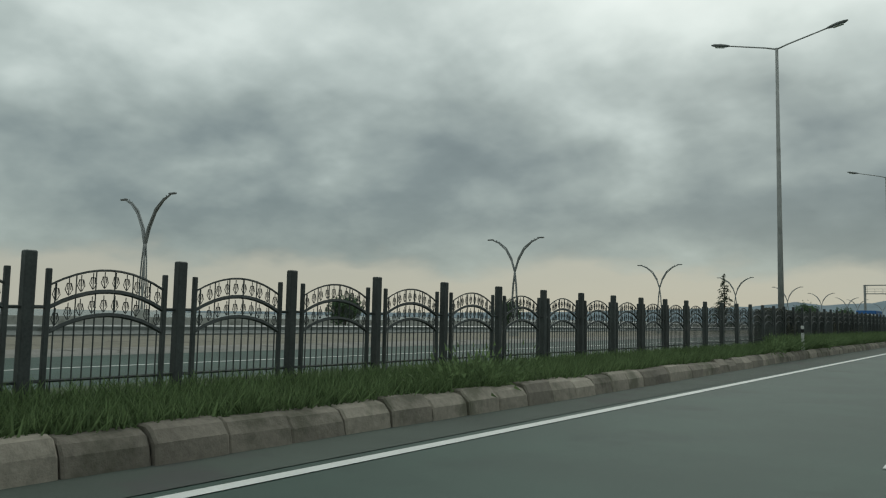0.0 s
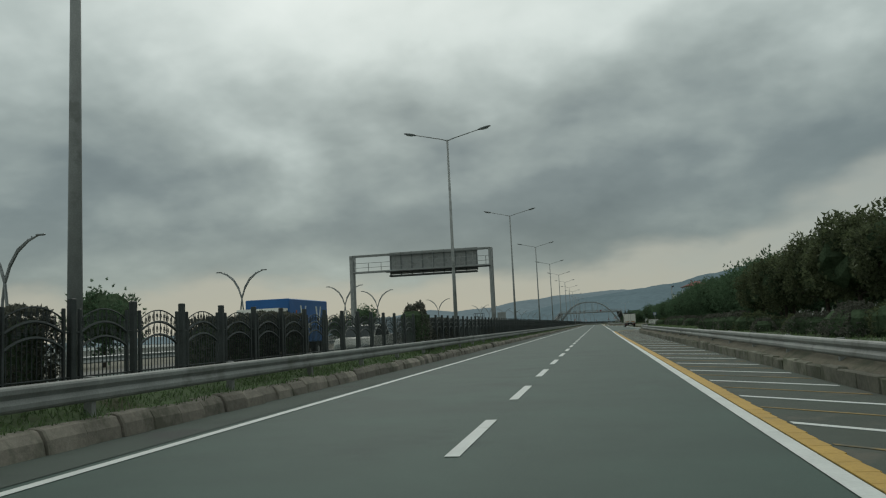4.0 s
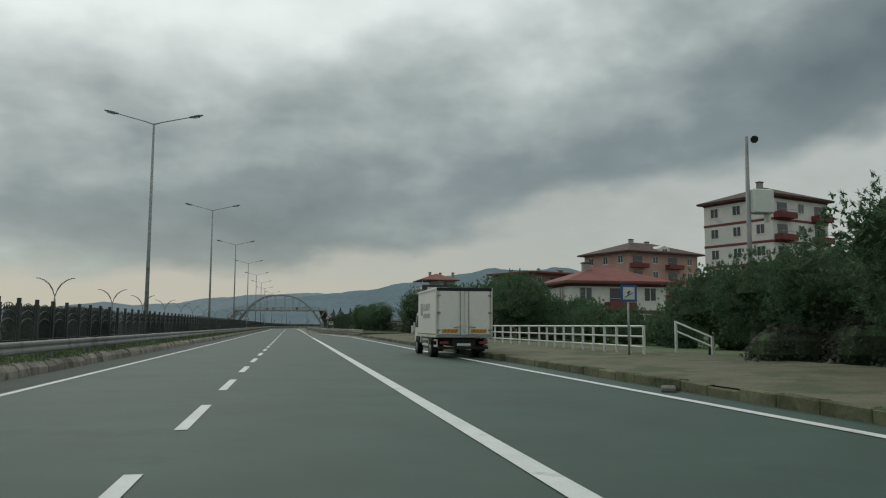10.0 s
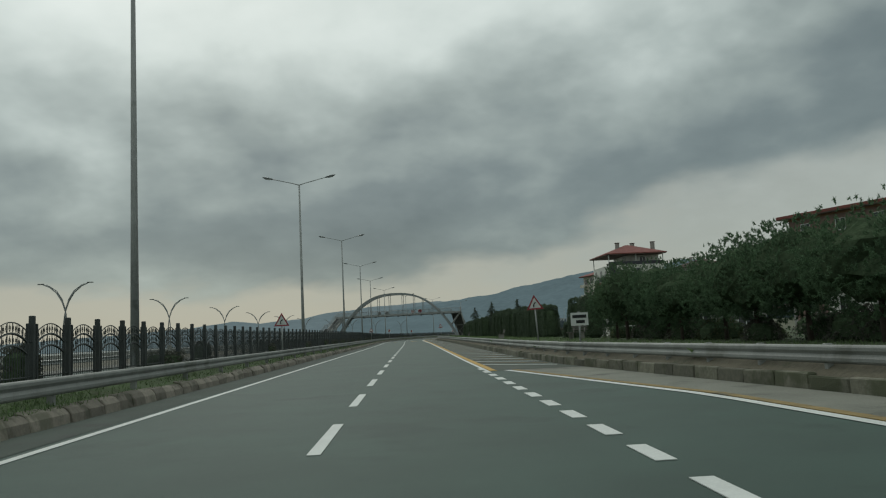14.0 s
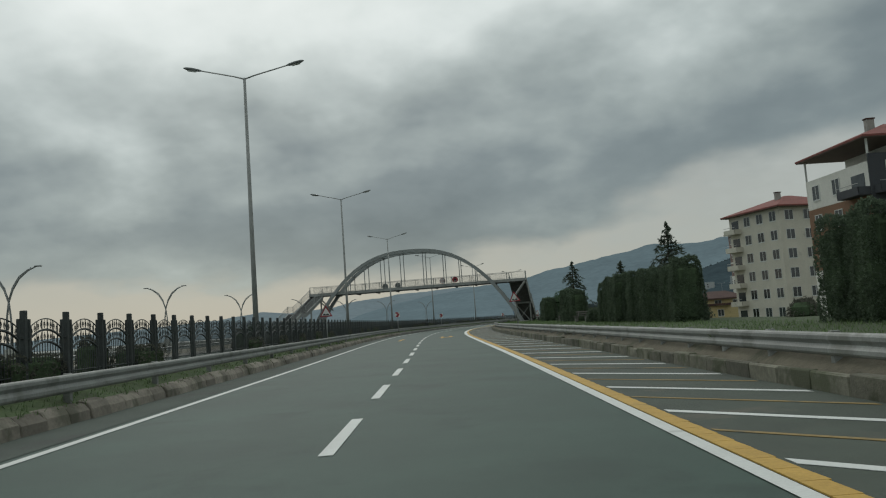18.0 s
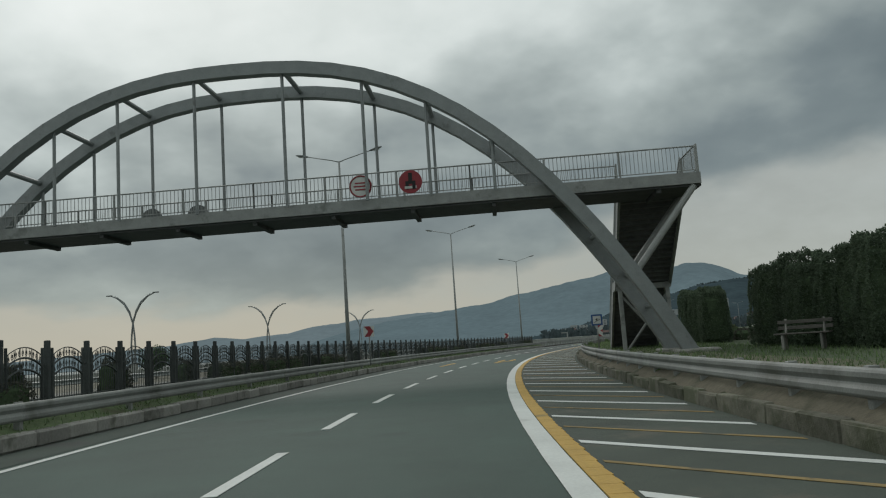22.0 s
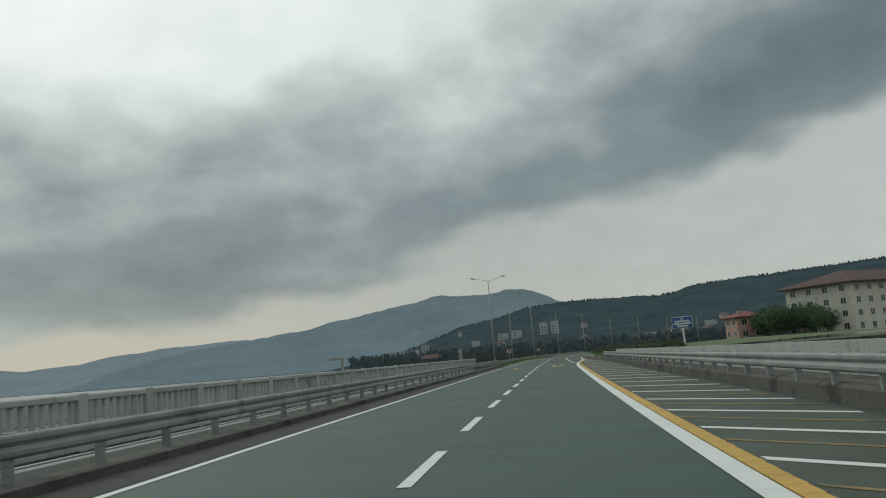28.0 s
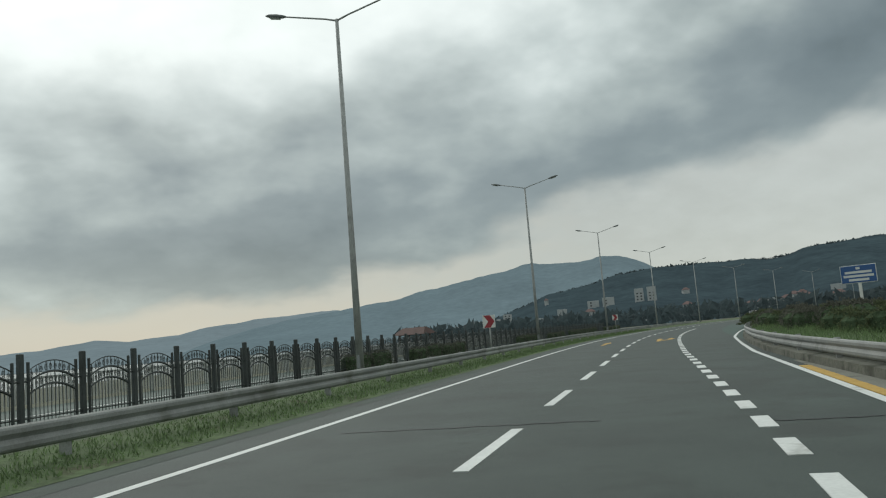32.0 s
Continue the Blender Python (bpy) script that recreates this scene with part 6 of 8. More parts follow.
disc(-7.0, 2.7, 6.95, 0.45, M["lamp_grey"], "grey back of a round sign on the railing")
disc(-5.1, 2.7, 6.95, 0.45, M["lamp_grey"], "grey back of a round sign on the railing")


def stair(name, m, flights, width, label, depth=0.32):
    """Flights of (y0, z0, y1, z1) that run along y, from high to low, between x 0 and width."""
    t = thing(name, m, label, "staircase")
    for y0, z0, y1, z1 in flights:
        n = max(1, round(abs(z0 - z1) / 0.17)) if z0 != z1 else 0
        for x in (0.0, width):
            g = Geo()
            g.prism([(y0, z0 + 0.08), (y1, z1 + 0.08), (y1, z1 - depth), (y0, z0 - depth)], 0, x - 0.05, x + 0.05)
            part("stringer", g.mesh("stringer", M["galvanised"]), t)
            baluster_panel(t, (x, y0, z0 + 0.1), (x, y1, z1 + 0.1), 1.0)
        if n:
            dy, dz = (y1 - y0) / n, (z1 - z0) / n
            for i in range(n):
                ya, zz = y0 + i * dy, z0 + (i + 1) * dz
                part("tread", Geo().box(0.05, width - 0.05, min(ya, ya + dy), max(ya, ya + dy) + 0.02, zz - 0.05, zz, 0.008).mesh("tread", M["stair_steel"]), t)
                part("riser", Geo().box(0.05, width - 0.05, ya - 0.012 * (1 if dy > 0 else -1), ya + 0.012, zz, zz - dz).mesh("riser", M["stair_steel"]), t)
        else:
            part("landing", Geo().box(0.0, width, min(y0, y1), max(y0, y1), z0 - 0.12, z0, 0.01).mesh("landing", M["stair_steel"]), t)
    return t


head = Vector((14.95, 511.4, 0))
right_stair = stair("staircase", Matrix.Translation((head.x, head.y, 0)) @ Matrix.Rotation(radians(-11.7), 4, "Z"), [(-0.3, 6.5, 5.75, 3.45), (5.75, 3.45, 7.15, 3.45), (7.15, 3.45, 13.3, 0.38)], 2.35, "steel staircase with barred railings down from the footbridge")
for x in (0.15, 2.2):
    part("column", Geo().box(x - 0.09, x + 0.09, 5.45, 5.63, 0.2, 3.35, 0.01).mesh("column", M["galvanised"]), right_stair)
part("beam", Geo().box(0.0, 2.35, 5.45, 5.63, 3.1, 3.34, 0.01).mesh("beam", M["galvanised"]), right_stair)
for a, b in (((0.15, 5.54, 0.3), (2.2, 5.54, 2.9)), ((2.2, 5.54, 0.3), (0.15, 5.54, 2.9))):
    part("brace", Geo().tube([a, b], 0.055, 5).mesh("brace", M["galvanised"]), right_stair)
for y in (0.35, 2.5):
    part("inclined_strut", Geo().tube([(11.35, y, 3.3), (13.6, y, 6.15)], 0.12, 10).mesh("inclined_strut", M["galvanised"]), bridge)
left_stair = stair("staircase", BRIDGE @ Matrix.Translation((-15.9, 0.25, 0)) @ Matrix.Rotation(radians(167), 4, "Z"), [(0.0, 6.1, 5.0, 3.65), (5.0, 3.65, 6.4, 3.65), (6.4, 3.65, 12.6, 0.2)], 2.05, "steel staircase with barred railings down to the promenade", 0.48)
for x in (0.15, 1.9):
    for y, z in ((0.3, 5.7), (5.7, 3.5)):
        part("column", Geo().box(x - 0.09, x + 0.09, y - 0.09, y + 0.09, 0.1, z, 0.01).mesh("column", M["galvanised"]), left_stair)
for a, b in (((-17.2, 0.6, 6.1), (-15.0, 0.6, 4.0)), ((-17.2, 2.4, 6.1), (-15.0, 2.4, 4.0))):
    part("inclined_strut", Geo().tube([a, b], 0.1, 8).mesh("inclined_strut", M["galvanised"]), bridge)


# ---- sign gantry over the opposite carriageway ----
gantry = thing("sign_gantry", Matrix.Translation(on_road(168.6, -3.55)), "grey steel gantry with the back of a wide road sign", "gantry")
for x in (0.0, -12.4):
    for y in (-0.3, 0.3):
        part("leg", Geo().box(x - 0.14, x + 0.14, y - 0.12, y + 0.12, 0.0, 8.05, 0.02).mesh("leg", M["galvanised"]), gantry)
    lace = Geo()
    for i in range(7):
        z = 0.6 + i * 1.05
        lace.tube([(x, -0.25, z), (x, 0.25, z)], 0.04, 5)
        lace.tube([(x, -0.25 if i % 2 else 0.25, z), (x, 0.25 if i % 2 else -0.25, z + 1.05)], 0.03, 5)
    part("lacing", lace.mesh("lacing", M["galvanised"]), gantry)
for z in (6.55, 8.0):
    for y in (-0.3, 0.3):
        part("chord", Geo().box(-12.4, 0.0, y - 0.07, y + 0.07, z - 0.07, z + 0.07, 0.01).mesh("chord", M["galvanised"]), gantry)
for i in range(11):
    x = -12.0 + i * 1.16
    part("upright", Geo().tube([(x, -0.3, 6.55), (x, -0.3, 8.0 if i % 3 == 0 else 7.35)], 0.03, 5).mesh("upright", M["galvanised"]), gantry)
for z in (6.95, 7.35):
    part("walkway_rail", Geo().tube([(-12.4, -0.3, z), (0, -0.3, z)], 0.022, 5).mesh("walkway_rail", M["galvanised"]), gantry)
part("walkway", Geo().box(-9.3, 0.0, -0.55, 0.3, 6.42, 6.5, 0.01).mesh("walkway", M["steel_dark"]), gantry)
board = part("sign_board", Geo().box(-9.0, -1.25, 0.42, 0.5, 6.25, 8.2, 0.01).mesh("sign_board", M["galvanised"]), gantry, None, "plain grey back of a wide sign board")
for i in range(9):
    x = -9.0 + 7.75 * i / 8
    part("stiffener", Geo().box(x - 0.05, x + 0.05, 0.33, 0.42, 6.2, 8.2, 0.01).mesh("stiffener", M["lamp_grey"]), board)
part("light_tray", Geo().box(-9.0, -1.25, -0.2, 0.5, 6.02, 6.16, 0.02).mesh("light_tray", M["steel_dark"]), board)
part("equipment_box", Geo().box(0.35, 1.0, -0.4, 0.2, 0.3, 2.45, 0.03).mesh("equipment_box", M["galvanised"]), gantry)


# ---- road signs ----
def sign_post(s, n, z0, h, turn=0.0, name="road_sign", label="", lean=0.0):
    t = thing(name, road_pose(s, n, z0, turn) @ Matrix.Rotation(radians(lean), 4, "Y"), label, "road sign", "road signs")
    part("post", Geo().tube([(0, 0.05, 0), (0, 0.05, h)], 0.035, 8).mesh("post", M["galvanised"], True), t)
    return t


def plate(t, outline, mat, name="plate", y=0.0, thick=0.012, label=""):
    return part(name, Geo().prism(outline, 1, y - thick, y).mesh(name, mat), t, None, label)


def triangle(c, side, inset=0.0):
    h = side * 0.866
    k = 1 - inset
    return [(-side / 2 * k, c - h / 3 * k), (side / 2 * k, c - h / 3 * k), (0, c + h * 2 / 3 * k)]


def warning(s, n, z0, centre, kind, label, lean=0.0):
    c = centre - z0
    t = sign_post(s, n, z0, c + 0.2, 0, "warning_sign", label, lean)
    p = plate(t, triangle(c, 0.78), M["sign_red"])
    plate(p, triangle(c, 0.78, 0.30), M["sign_white"], "face", -0.012, 0.004)
    if kind == "bend":
        g = Geo().tube([(-0.05, -0.02, c - 0.12), (-0.05, -0.02, c + 0.0), (-0.02, -0.02, c + 0.06), (0.06, -0.02, c + 0.09)], 0.028, 5)
        part("pictogram", g.mesh("pictogram", M["sign_black"]), p)
    else:
        ring = [(-0.2, c - 0.13)] + [(-0.2 + 0.4 * i / 12, c - 0.12 + 0.085 * abs(math.sin(2 * math.pi * i / 12))) for i in range(13)] + [(0.2, c - 0.13)]
        plate(p, ring, M["sign_black"], "pictogram", -0.018, 0.004)
    plate(t, [(-0.02, c - 0.2), (0.02, c - 0.2), (0.02, c + 0.1), (-0.02, c + 0.1)], M["galvanised"], "bracket", 0.03, 0.02)
    return t


warning(353.9, -1.85, 0.42, 2.2, "bend", "triangular bend warning sign on a post in the median")
warning(349.4, 10.45, 0.48, 2.32, "bend", "triangular bend warning sign leaning behind the guard rail", -3)
warning(445.4, -1.85, 0.42, 2.22, "bump", "triangular uneven road warning sign in the median")
warning(451.1, 10.2, 0.48, 2.46, "bump", "triangular uneven road warning sign behind the guard rail", -4)


def chevron(s, n, z0, centre, size, label, flip=1, turn=0.0):
    c = centre - z0
    t = sign_post(s, n, z0, c + size * 0.4, turn, "chevron_sign", label)
    a = size / 2
    p = plate(t, [(-a, c - a), (a, c - a), (a, c + a), (-a, c + a)], M["sign_white"])
    f = flip
    plate(p, [(-a * 0.85 * f, c - a * 0.97), (0.2 * a * f, c - a * 0.97), (0.92 * a * f, c), (0.2 * a * f, c + a * 0.97), (-a * 0.85 * f, c + a * 0.97), (-0.12 * a * f, c)], M["sign_red"], "arrow", -0.012, 0.004)
    return t


for s, n, z in ((488.7, -1.2, 2.38), (524.0, -1.1, 2.2), (572.8, -1.0, 1.8)):
    chevron(s, n, 0.42, z, 0.56, "white curve marker with a dark red arrow in the median")
chevron(731.7, -2.4, 0.2, 1.8, 0.6, "white curve marker with a dark red arrow beyond the viaduct")
chevron(784.7, -2.6, 0.2, 1.9, 0.62, "white curve marker with a dark red arrow beyond the viaduct")
marker = sign_post(552.2, 10.8, 0.45, 1.55, 38, "curve_marker", "tall leaning red curve marker with a white chevron", 6)
panel = plate(marker, [(-0.25, 0.62), (0.25, 0.62), (0.25, 1.6), (-0.25, 1.6)], M["sign_red"], "panel")
plate(panel, [(0.25, 0.64), (0.25, 0.98), (-0.02, 1.11), (0.25, 1.26), (0.25, 1.59), (0.1, 1.59), (-0.25, 1.3), (-0.25, 0.92)], M["sign_white"], "chevron", -0.012, 0.004)


def overpass_sign(s, n, z0, c, label):
    t = sign_post(s, n, z0, c - z0 + 0.2, 0, "footbridge_sign", label)
    c -= z0
    p = plate(t, [(-0.28, c - 0.28), (0.28, c - 0.28), (0.28, c + 0.28), (-0.28, c + 0.28)], M["sign_blue"])
    plate(p, [(-0.2, c - 0.2), (0.2, c - 0.2), (0.2, c + 0.2), (-0.2, c + 0.2)], M["sign_white"], "face", -0.012, 0.004)
    g = Geo().tube([(-0.15, -0.02, c - 0.13), (0.15, -0.02, c + 0.02)], 0.012, 4)
    g.tube([(-0.02, -0.02, c - 0.04), (0.01, -0.02, c + 0.08)], 0.02, 5)
    g.tube([(-0.07, -0.02, c + 0.02), (0.08, -0.02, c + 0.05)], 0.012, 4)
    part("pictogram", g.mesh("pictogram", M["sign_black"]), p)


overpass_sign(252.9, 15.6, 0.26, 2.29, "square blue footbridge sign on the lay-by pavement")
overpass_sign(524.8, 10.75, 0.48, 1.98, "square blue footbridge sign beside the stairs")


def bars_on(p, rows, x0, x1, c, h, mat, y=-0.016):
    for i, (a, b) in enumerate(rows):
        z = c + h * (0.5 - (i + 0.5) / len(rows))
        part("lettering", Geo().box(x0 + (x1 - x0) * a, x0 + (x1 - x0) * b, y - 0.004, y, z - h / len(rows) * 0.3, z + h / len(rows) * 0.3).mesh("lettering", mat), p)


t = sign_post(340.6, 10.45, 0.48, 1.25, 0, "notice_sign", "small white notice with two dark lines behind the rail")
p = plate(t, [(-0.3, 0.78), (0.3, 0.78), (0.3, 1.22), (-0.3, 1.22)], M["sign_white"])
bars_on(p, [(0.1, 0.9), (0.3, 0.8)], -0.3, 0.3, 1.0, 0.36, M["sign_black"])
t = sign_post(593.8, 13.95, -0.35, 1.0, 0, "hazard_marker", "black and white striped hazard marker at the viaduct")
p = plate(t, [(-0.2, 0.95), (0.2, 0.95), (0.2, 1.9), (-0.2, 1.9)], M["sign_white"])
for i in range(4):
    z = 0.98 + i * 0.235
    plate(p, [(-0.2, z), (0.2, z + 0.09), (0.2, z + 0.2), (-0.2, z + 0.11)], M["sign_black"], "stripe", -0.012, 0.004)
t = sign_post(594.6, 14.8, -0.6, 2.4, 0, "name_sign", "small blue name board with pale lettering")
p = plate(t, [(-0.7, 2.1), (0.7, 2.1), (0.7, 2.42), (-0.7, 2.42)], M["sign_blue"])
bars_on(p, [(0.12, 0.88)], -0.7, 0.7, 2.26, 0.3, M["sign_white"])
t = thing("information_board", road_pose(873.5, 22.3, 0.0, -6), "wide blue information board on one white post", "road sign")
part("post", Geo().box(-0.28, 0.28, -0.1, 0.2, -0.5, 6.2, 0.03).mesh("post", M["white_plain"]), t)
p = part("board", Geo().box(-3.1, 3.1, -0.2, -0.1, 5.35, 8.65, 0.03).mesh("board", M["sign_blue"]), t)
part("border", Geo().box(-3.22, 3.22, -0.12, -0.06, 5.23, 8.77, 0.03).mesh("border", M["sign_white"]), p)
bars_on(p, [(0.44, 0.56), (0.1, 0.9), (0.05, 0.95), (0.2, 0.8)], -3.0, 3.0, 7.0, 3.0, M["sign_white"], -0.2)
for s in (48.1, 92.0):
    t = thing("delineator_post", road_pose(s, -1.5, 0.3), "white plastic delineator post in the grass", "delineator", "delineators")
    part("body", Geo().box(-0.05, 0.05, -0.03, 0.03, 0, 0.85, 0.012).mesh("body", M["sign_white"]), t)
    part("band", Geo().box(-0.052, 0.052, -0.032, 0.032, 0.6, 0.74, 0.008).mesh("band", M["sign_black"]), t)
mast = thing("camera_pole", road_pose(251.0, 18.8, 0.2), "steel pole with a camera and a white cabinet", "camera pole")
part("pole", Geo().tube([(0, 0, 0), (0, 0, 7.0)], 0.09, 8, 0.06).mesh("pole", M["galvanised"], True), mast)
part("cabinet", Geo().box(0.05, 0.75, -0.25, 0.2, 4.55, 5.3, 0.03).mesh("cabinet", M["white_plain"]), mast)
part("camera", Geo().tube([(0.1, -0.3, 6.85), (0.35, 0.1, 6.95)], 0.12, 8).mesh("camera", M["chassis"]), mast)
part("dome", Geo().tube([(0.65, 0, 4.3), (0.65, 0, 4.55)], 0.1, 8).mesh("dome", M["white_plain"]), mast)


# ---- vehicles ----
def wheel(parent, x, y, r, w, side):
    t = part("wheel", Geo().tube([(x - w / 2, y, r), (x - w * 0.42, y, r), (x + w * 0.42, y, r), (x + w / 2, y, r)], r, 20).mesh("tyre", M["tyre"]), parent, None, "black rubber tyre")
    part("rim", Geo().tube([(x + side * w * 0.44, y, r), (x + side * w * 0.53, y, r)], r * 0.56, 14, r * 0.48).mesh("rim", M["hub"]), t)
    part("hub", Geo().tube([(x + side * w * 0.5, y, r), (x + side * w * 0.62, y, r)], r * 0.2, 8).mesh("hub", M["hub"]), t)


def box_truck(m):
    """A small box lorry: rear at y = 0, cab at the far end."""
    t = thing("box_truck", m, "small white box lorry parked at the lay-by edge, rear doors shut", "truck")
    W2 = 1.06
    body = part("cargo_box", Geo().box(-W2, W2, 0.06, 4.45, 1.02, 3.22, 0.03).mesh("cargo_box", M["van_white"]), t)
    for x in (-W2, W2):
        part("corner_post", Geo().box(x - 0.03, x + 0.03, 0.0, 0.1, 0.95, 3.24, 0.012).mesh("corner_post", M["van_worn"]), body)
        part("top_trim", Geo().box(x - 0.035, x + 0.035, 0.0, 4.47, 3.16, 3.26, 0.012).mesh("top_trim", M["van_white"]), body)
        part("bottom_trim", Geo().box(x - 0.03, x + 0.03, 0.0, 4.47, 0.95, 1.06, 0.01).mesh("bottom_trim", M["van_worn"]), body)
        part("reflector_strip", Geo().box(x - 0.034, x + 0.034, 0.1, 4.4, 1.09, 1.125).mesh("reflector_strip", M["paint_faded"]), body)
    part("header", Geo().box(-W2, W2, -0.01, 0.1, 3.12, 3.26, 0.012).mesh("header", M["chassis"]), body)
    part("sill", Geo().box(-W2, W2, -0.01, 0.1, 0.95, 1.08, 0.012).mesh("sill", M["hub"]), body)
    for sg in (-1, 1):
        d = part("rear_door", Geo().box(min(sg * 0.03, sg * 0.98), max(sg * 0.03, sg * 0.98), 0.0, 0.05, 1.1, 3.1, 0.015).mesh("rear_door", M["van_white"]), t)
        part("lock_bar", Geo().tube([(sg * 0.16, -0.03, 1.08), (sg * 0.16, -0.03, 3.12)], 0.018, 6).mesh("lock_bar", M["hub"]), d)
        part("handle", Geo().tube([(sg * 0.16, -0.05, 1.45), (sg * 0.42, -0.06, 1.42)], 0.016, 5).mesh("handle", M["chassis"]), d)
        for z in (1.3, 2.1, 2.9):
            part("hinge", Geo().box(sg * 0.98 - 0.07, sg * 0.98 + 0.07, -0.02, 0.02, z - 0.04, z + 0.04, 0.006).mesh("hinge", M["hub"]), d)
        pl = part("warning_plate", Geo().box(sg * 0.55 - 0.3, sg * 0.55 + 0.3, -0.012, 0.0, 1.18, 1.34).mesh("warning_plate", M["paint_yellow"]), d)
        for k in range(4):
            x = sg * 0.55 - 0.26 + k * 0.14
            part("stripe", Geo().prism([(x, 1.18), (x + 0.07, 1.18), (x + 0.13, 1.34), (x + 0.06, 1.34)], 1, -0.016, -0.012).mesh("stripe", M["orange"]), pl)
    # faded mark and lettering on both sides
    for x, sg in ((-W2 - 0.004, -1), (W2 + 0.004, 1)):
        logo = Geo().box(x - 0.003, x + 0.003, 3.2, 3.75, 2.0, 2.62)
        part("faded_mark", logo.mesh("faded_mark", M["faded"]), body)
        for row, (z, h, k) in enumerate(((2.4, 0.34, 5), (1.98, 0.23, 7))):
            g = Geo()
            for i in range(k):
                w = 1.65 / k
                y0 = 3.05 - i * w
                g.box(x - 0.003, x + 0.003, y0 - w * 0.68, y0, z - h / 2, z + h / 2)
            part("faded_lettering", g.mesh("faded_lettering", M["faded"]), body)
    ch = part("chassis", Geo().box(-0.45, 0.45, 0.1, 6.0, 0.55, 0.95, 0.02).mesh("chassis", M["chassis"]), t)
    part("under_run_bar", Geo().box(-0.95, 0.95, 0.12, 0.22, 0.42, 0.54, 0.015).mesh("under_run_bar", M["chassis"]), ch)
    part("number_plate", Geo().box(-0.26, 0.26, 0.09, 0.12, 0.58, 0.69).mesh("number_plate", M["sign_white"]), ch)
    for sg in (-1, 1):
        part("tail_lamp", Geo().box(sg * 0.75 - 0.16, sg * 0.75 + 0.16, 0.05, 0.12, 0.66, 0.78, 0.01).mesh("tail_lamp", M["sign_red"]), ch)
        part("mudguard", Geo().box(sg * 0.82 - 0.2, sg * 0.82 + 0.2, 0.95, 1.0, 0.3, 0.9).mesh("mudguard", M["chassis"]), ch)
        for ya, yb in ((0.35, 1.1), (2.2, 3.75)):
            gd = part("side_guard", Geo().box(sg * 0.98 - 0.02, sg * 0.98 + 0.02, ya, yb, 0.78, 0.87, 0.008).mesh("side_guard", M["van_white"]), ch)
            part("side_guard_rail", Geo().box(sg * 0.98 - 0.02, sg * 0.98 + 0.02, ya, yb, 0.5, 0.6, 0.008).mesh("side_guard_rail", M["van_white"]), gd)
            part("side_guard_post", Geo().box(sg * 0.97 - 0.02, sg * 0.97 + 0.02, ya, ya + 0.06, 0.5, 0.87).mesh("side_guard_post", M["van_white"]), gd)
    cab = Geo()
    prof = [(4.6, 0.62), (6.25, 0.62), (6.3, 1.15), (6.15, 1.4), (5.75, 2.1), (5.55, 2.2), (4.75, 2.2), (4.6, 2.1)]
    cab.prism(prof, 0, -0.92, 0.92)
    c = part("cab", cab.mesh("cab", M["van_white"]), t)
    part("windscreen", Geo().add([(-0.8, 6.165, 1.42), (0.8, 6.165, 1.42), (0.74, 5.79, 2.06), (-0.74, 5.79, 2.06), (-0.8, 6.15, 1.41), (0.8, 6.15, 1.41), (0.74, 5.775, 2.05), (-0.74, 5.775, 2.05)], [(0, 1, 2, 3), (4, 5, 6, 7)]).mesh("windscreen", M["window"]), c)
    for sg in (-1, 1):
        part("side_window", Geo().prism([(4.95, 1.42), (6.0, 1.42), (5.66, 2.06), (4.95, 2.06)], 0, sg * 0.915, sg * 0.928).mesh("side_window", M["window"]), c)
        part("mirror", Geo().box(sg * 1.12 - 0.08, sg * 1.12 + 0.08, 5.95, 6.02, 1.5, 1.85, 0.02).mesh("mirror", M["chassis"]), c)
        part("wheel_arch", Geo().box(sg * 0.9 - 0.05, sg * 0.9 + 0.04, 4.75, 5.75, 0.55, 0.95, 0.02).mesh("wheel_arch", M["chassis"]), c)
        part("head_lamp", Geo().box(sg * 0.68 - 0.16, sg * 0.68 + 0.16, 6.26, 6.32, 0.82, 0.98, 0.01).mesh("head_lamp", M["sign_white"]), c)
        wheel(t, sg * 0.88, 5.25, 0.40, 0.24, sg)
        wheel(t, sg * 0.88, 1.7, 0.40, 0.28, sg)
    return t


box_truck(road_pose(257.75, 11.2, 0.0, -0.5) @ Matrix.Diagonal((1.0, 1.02, 0.81, 1)))


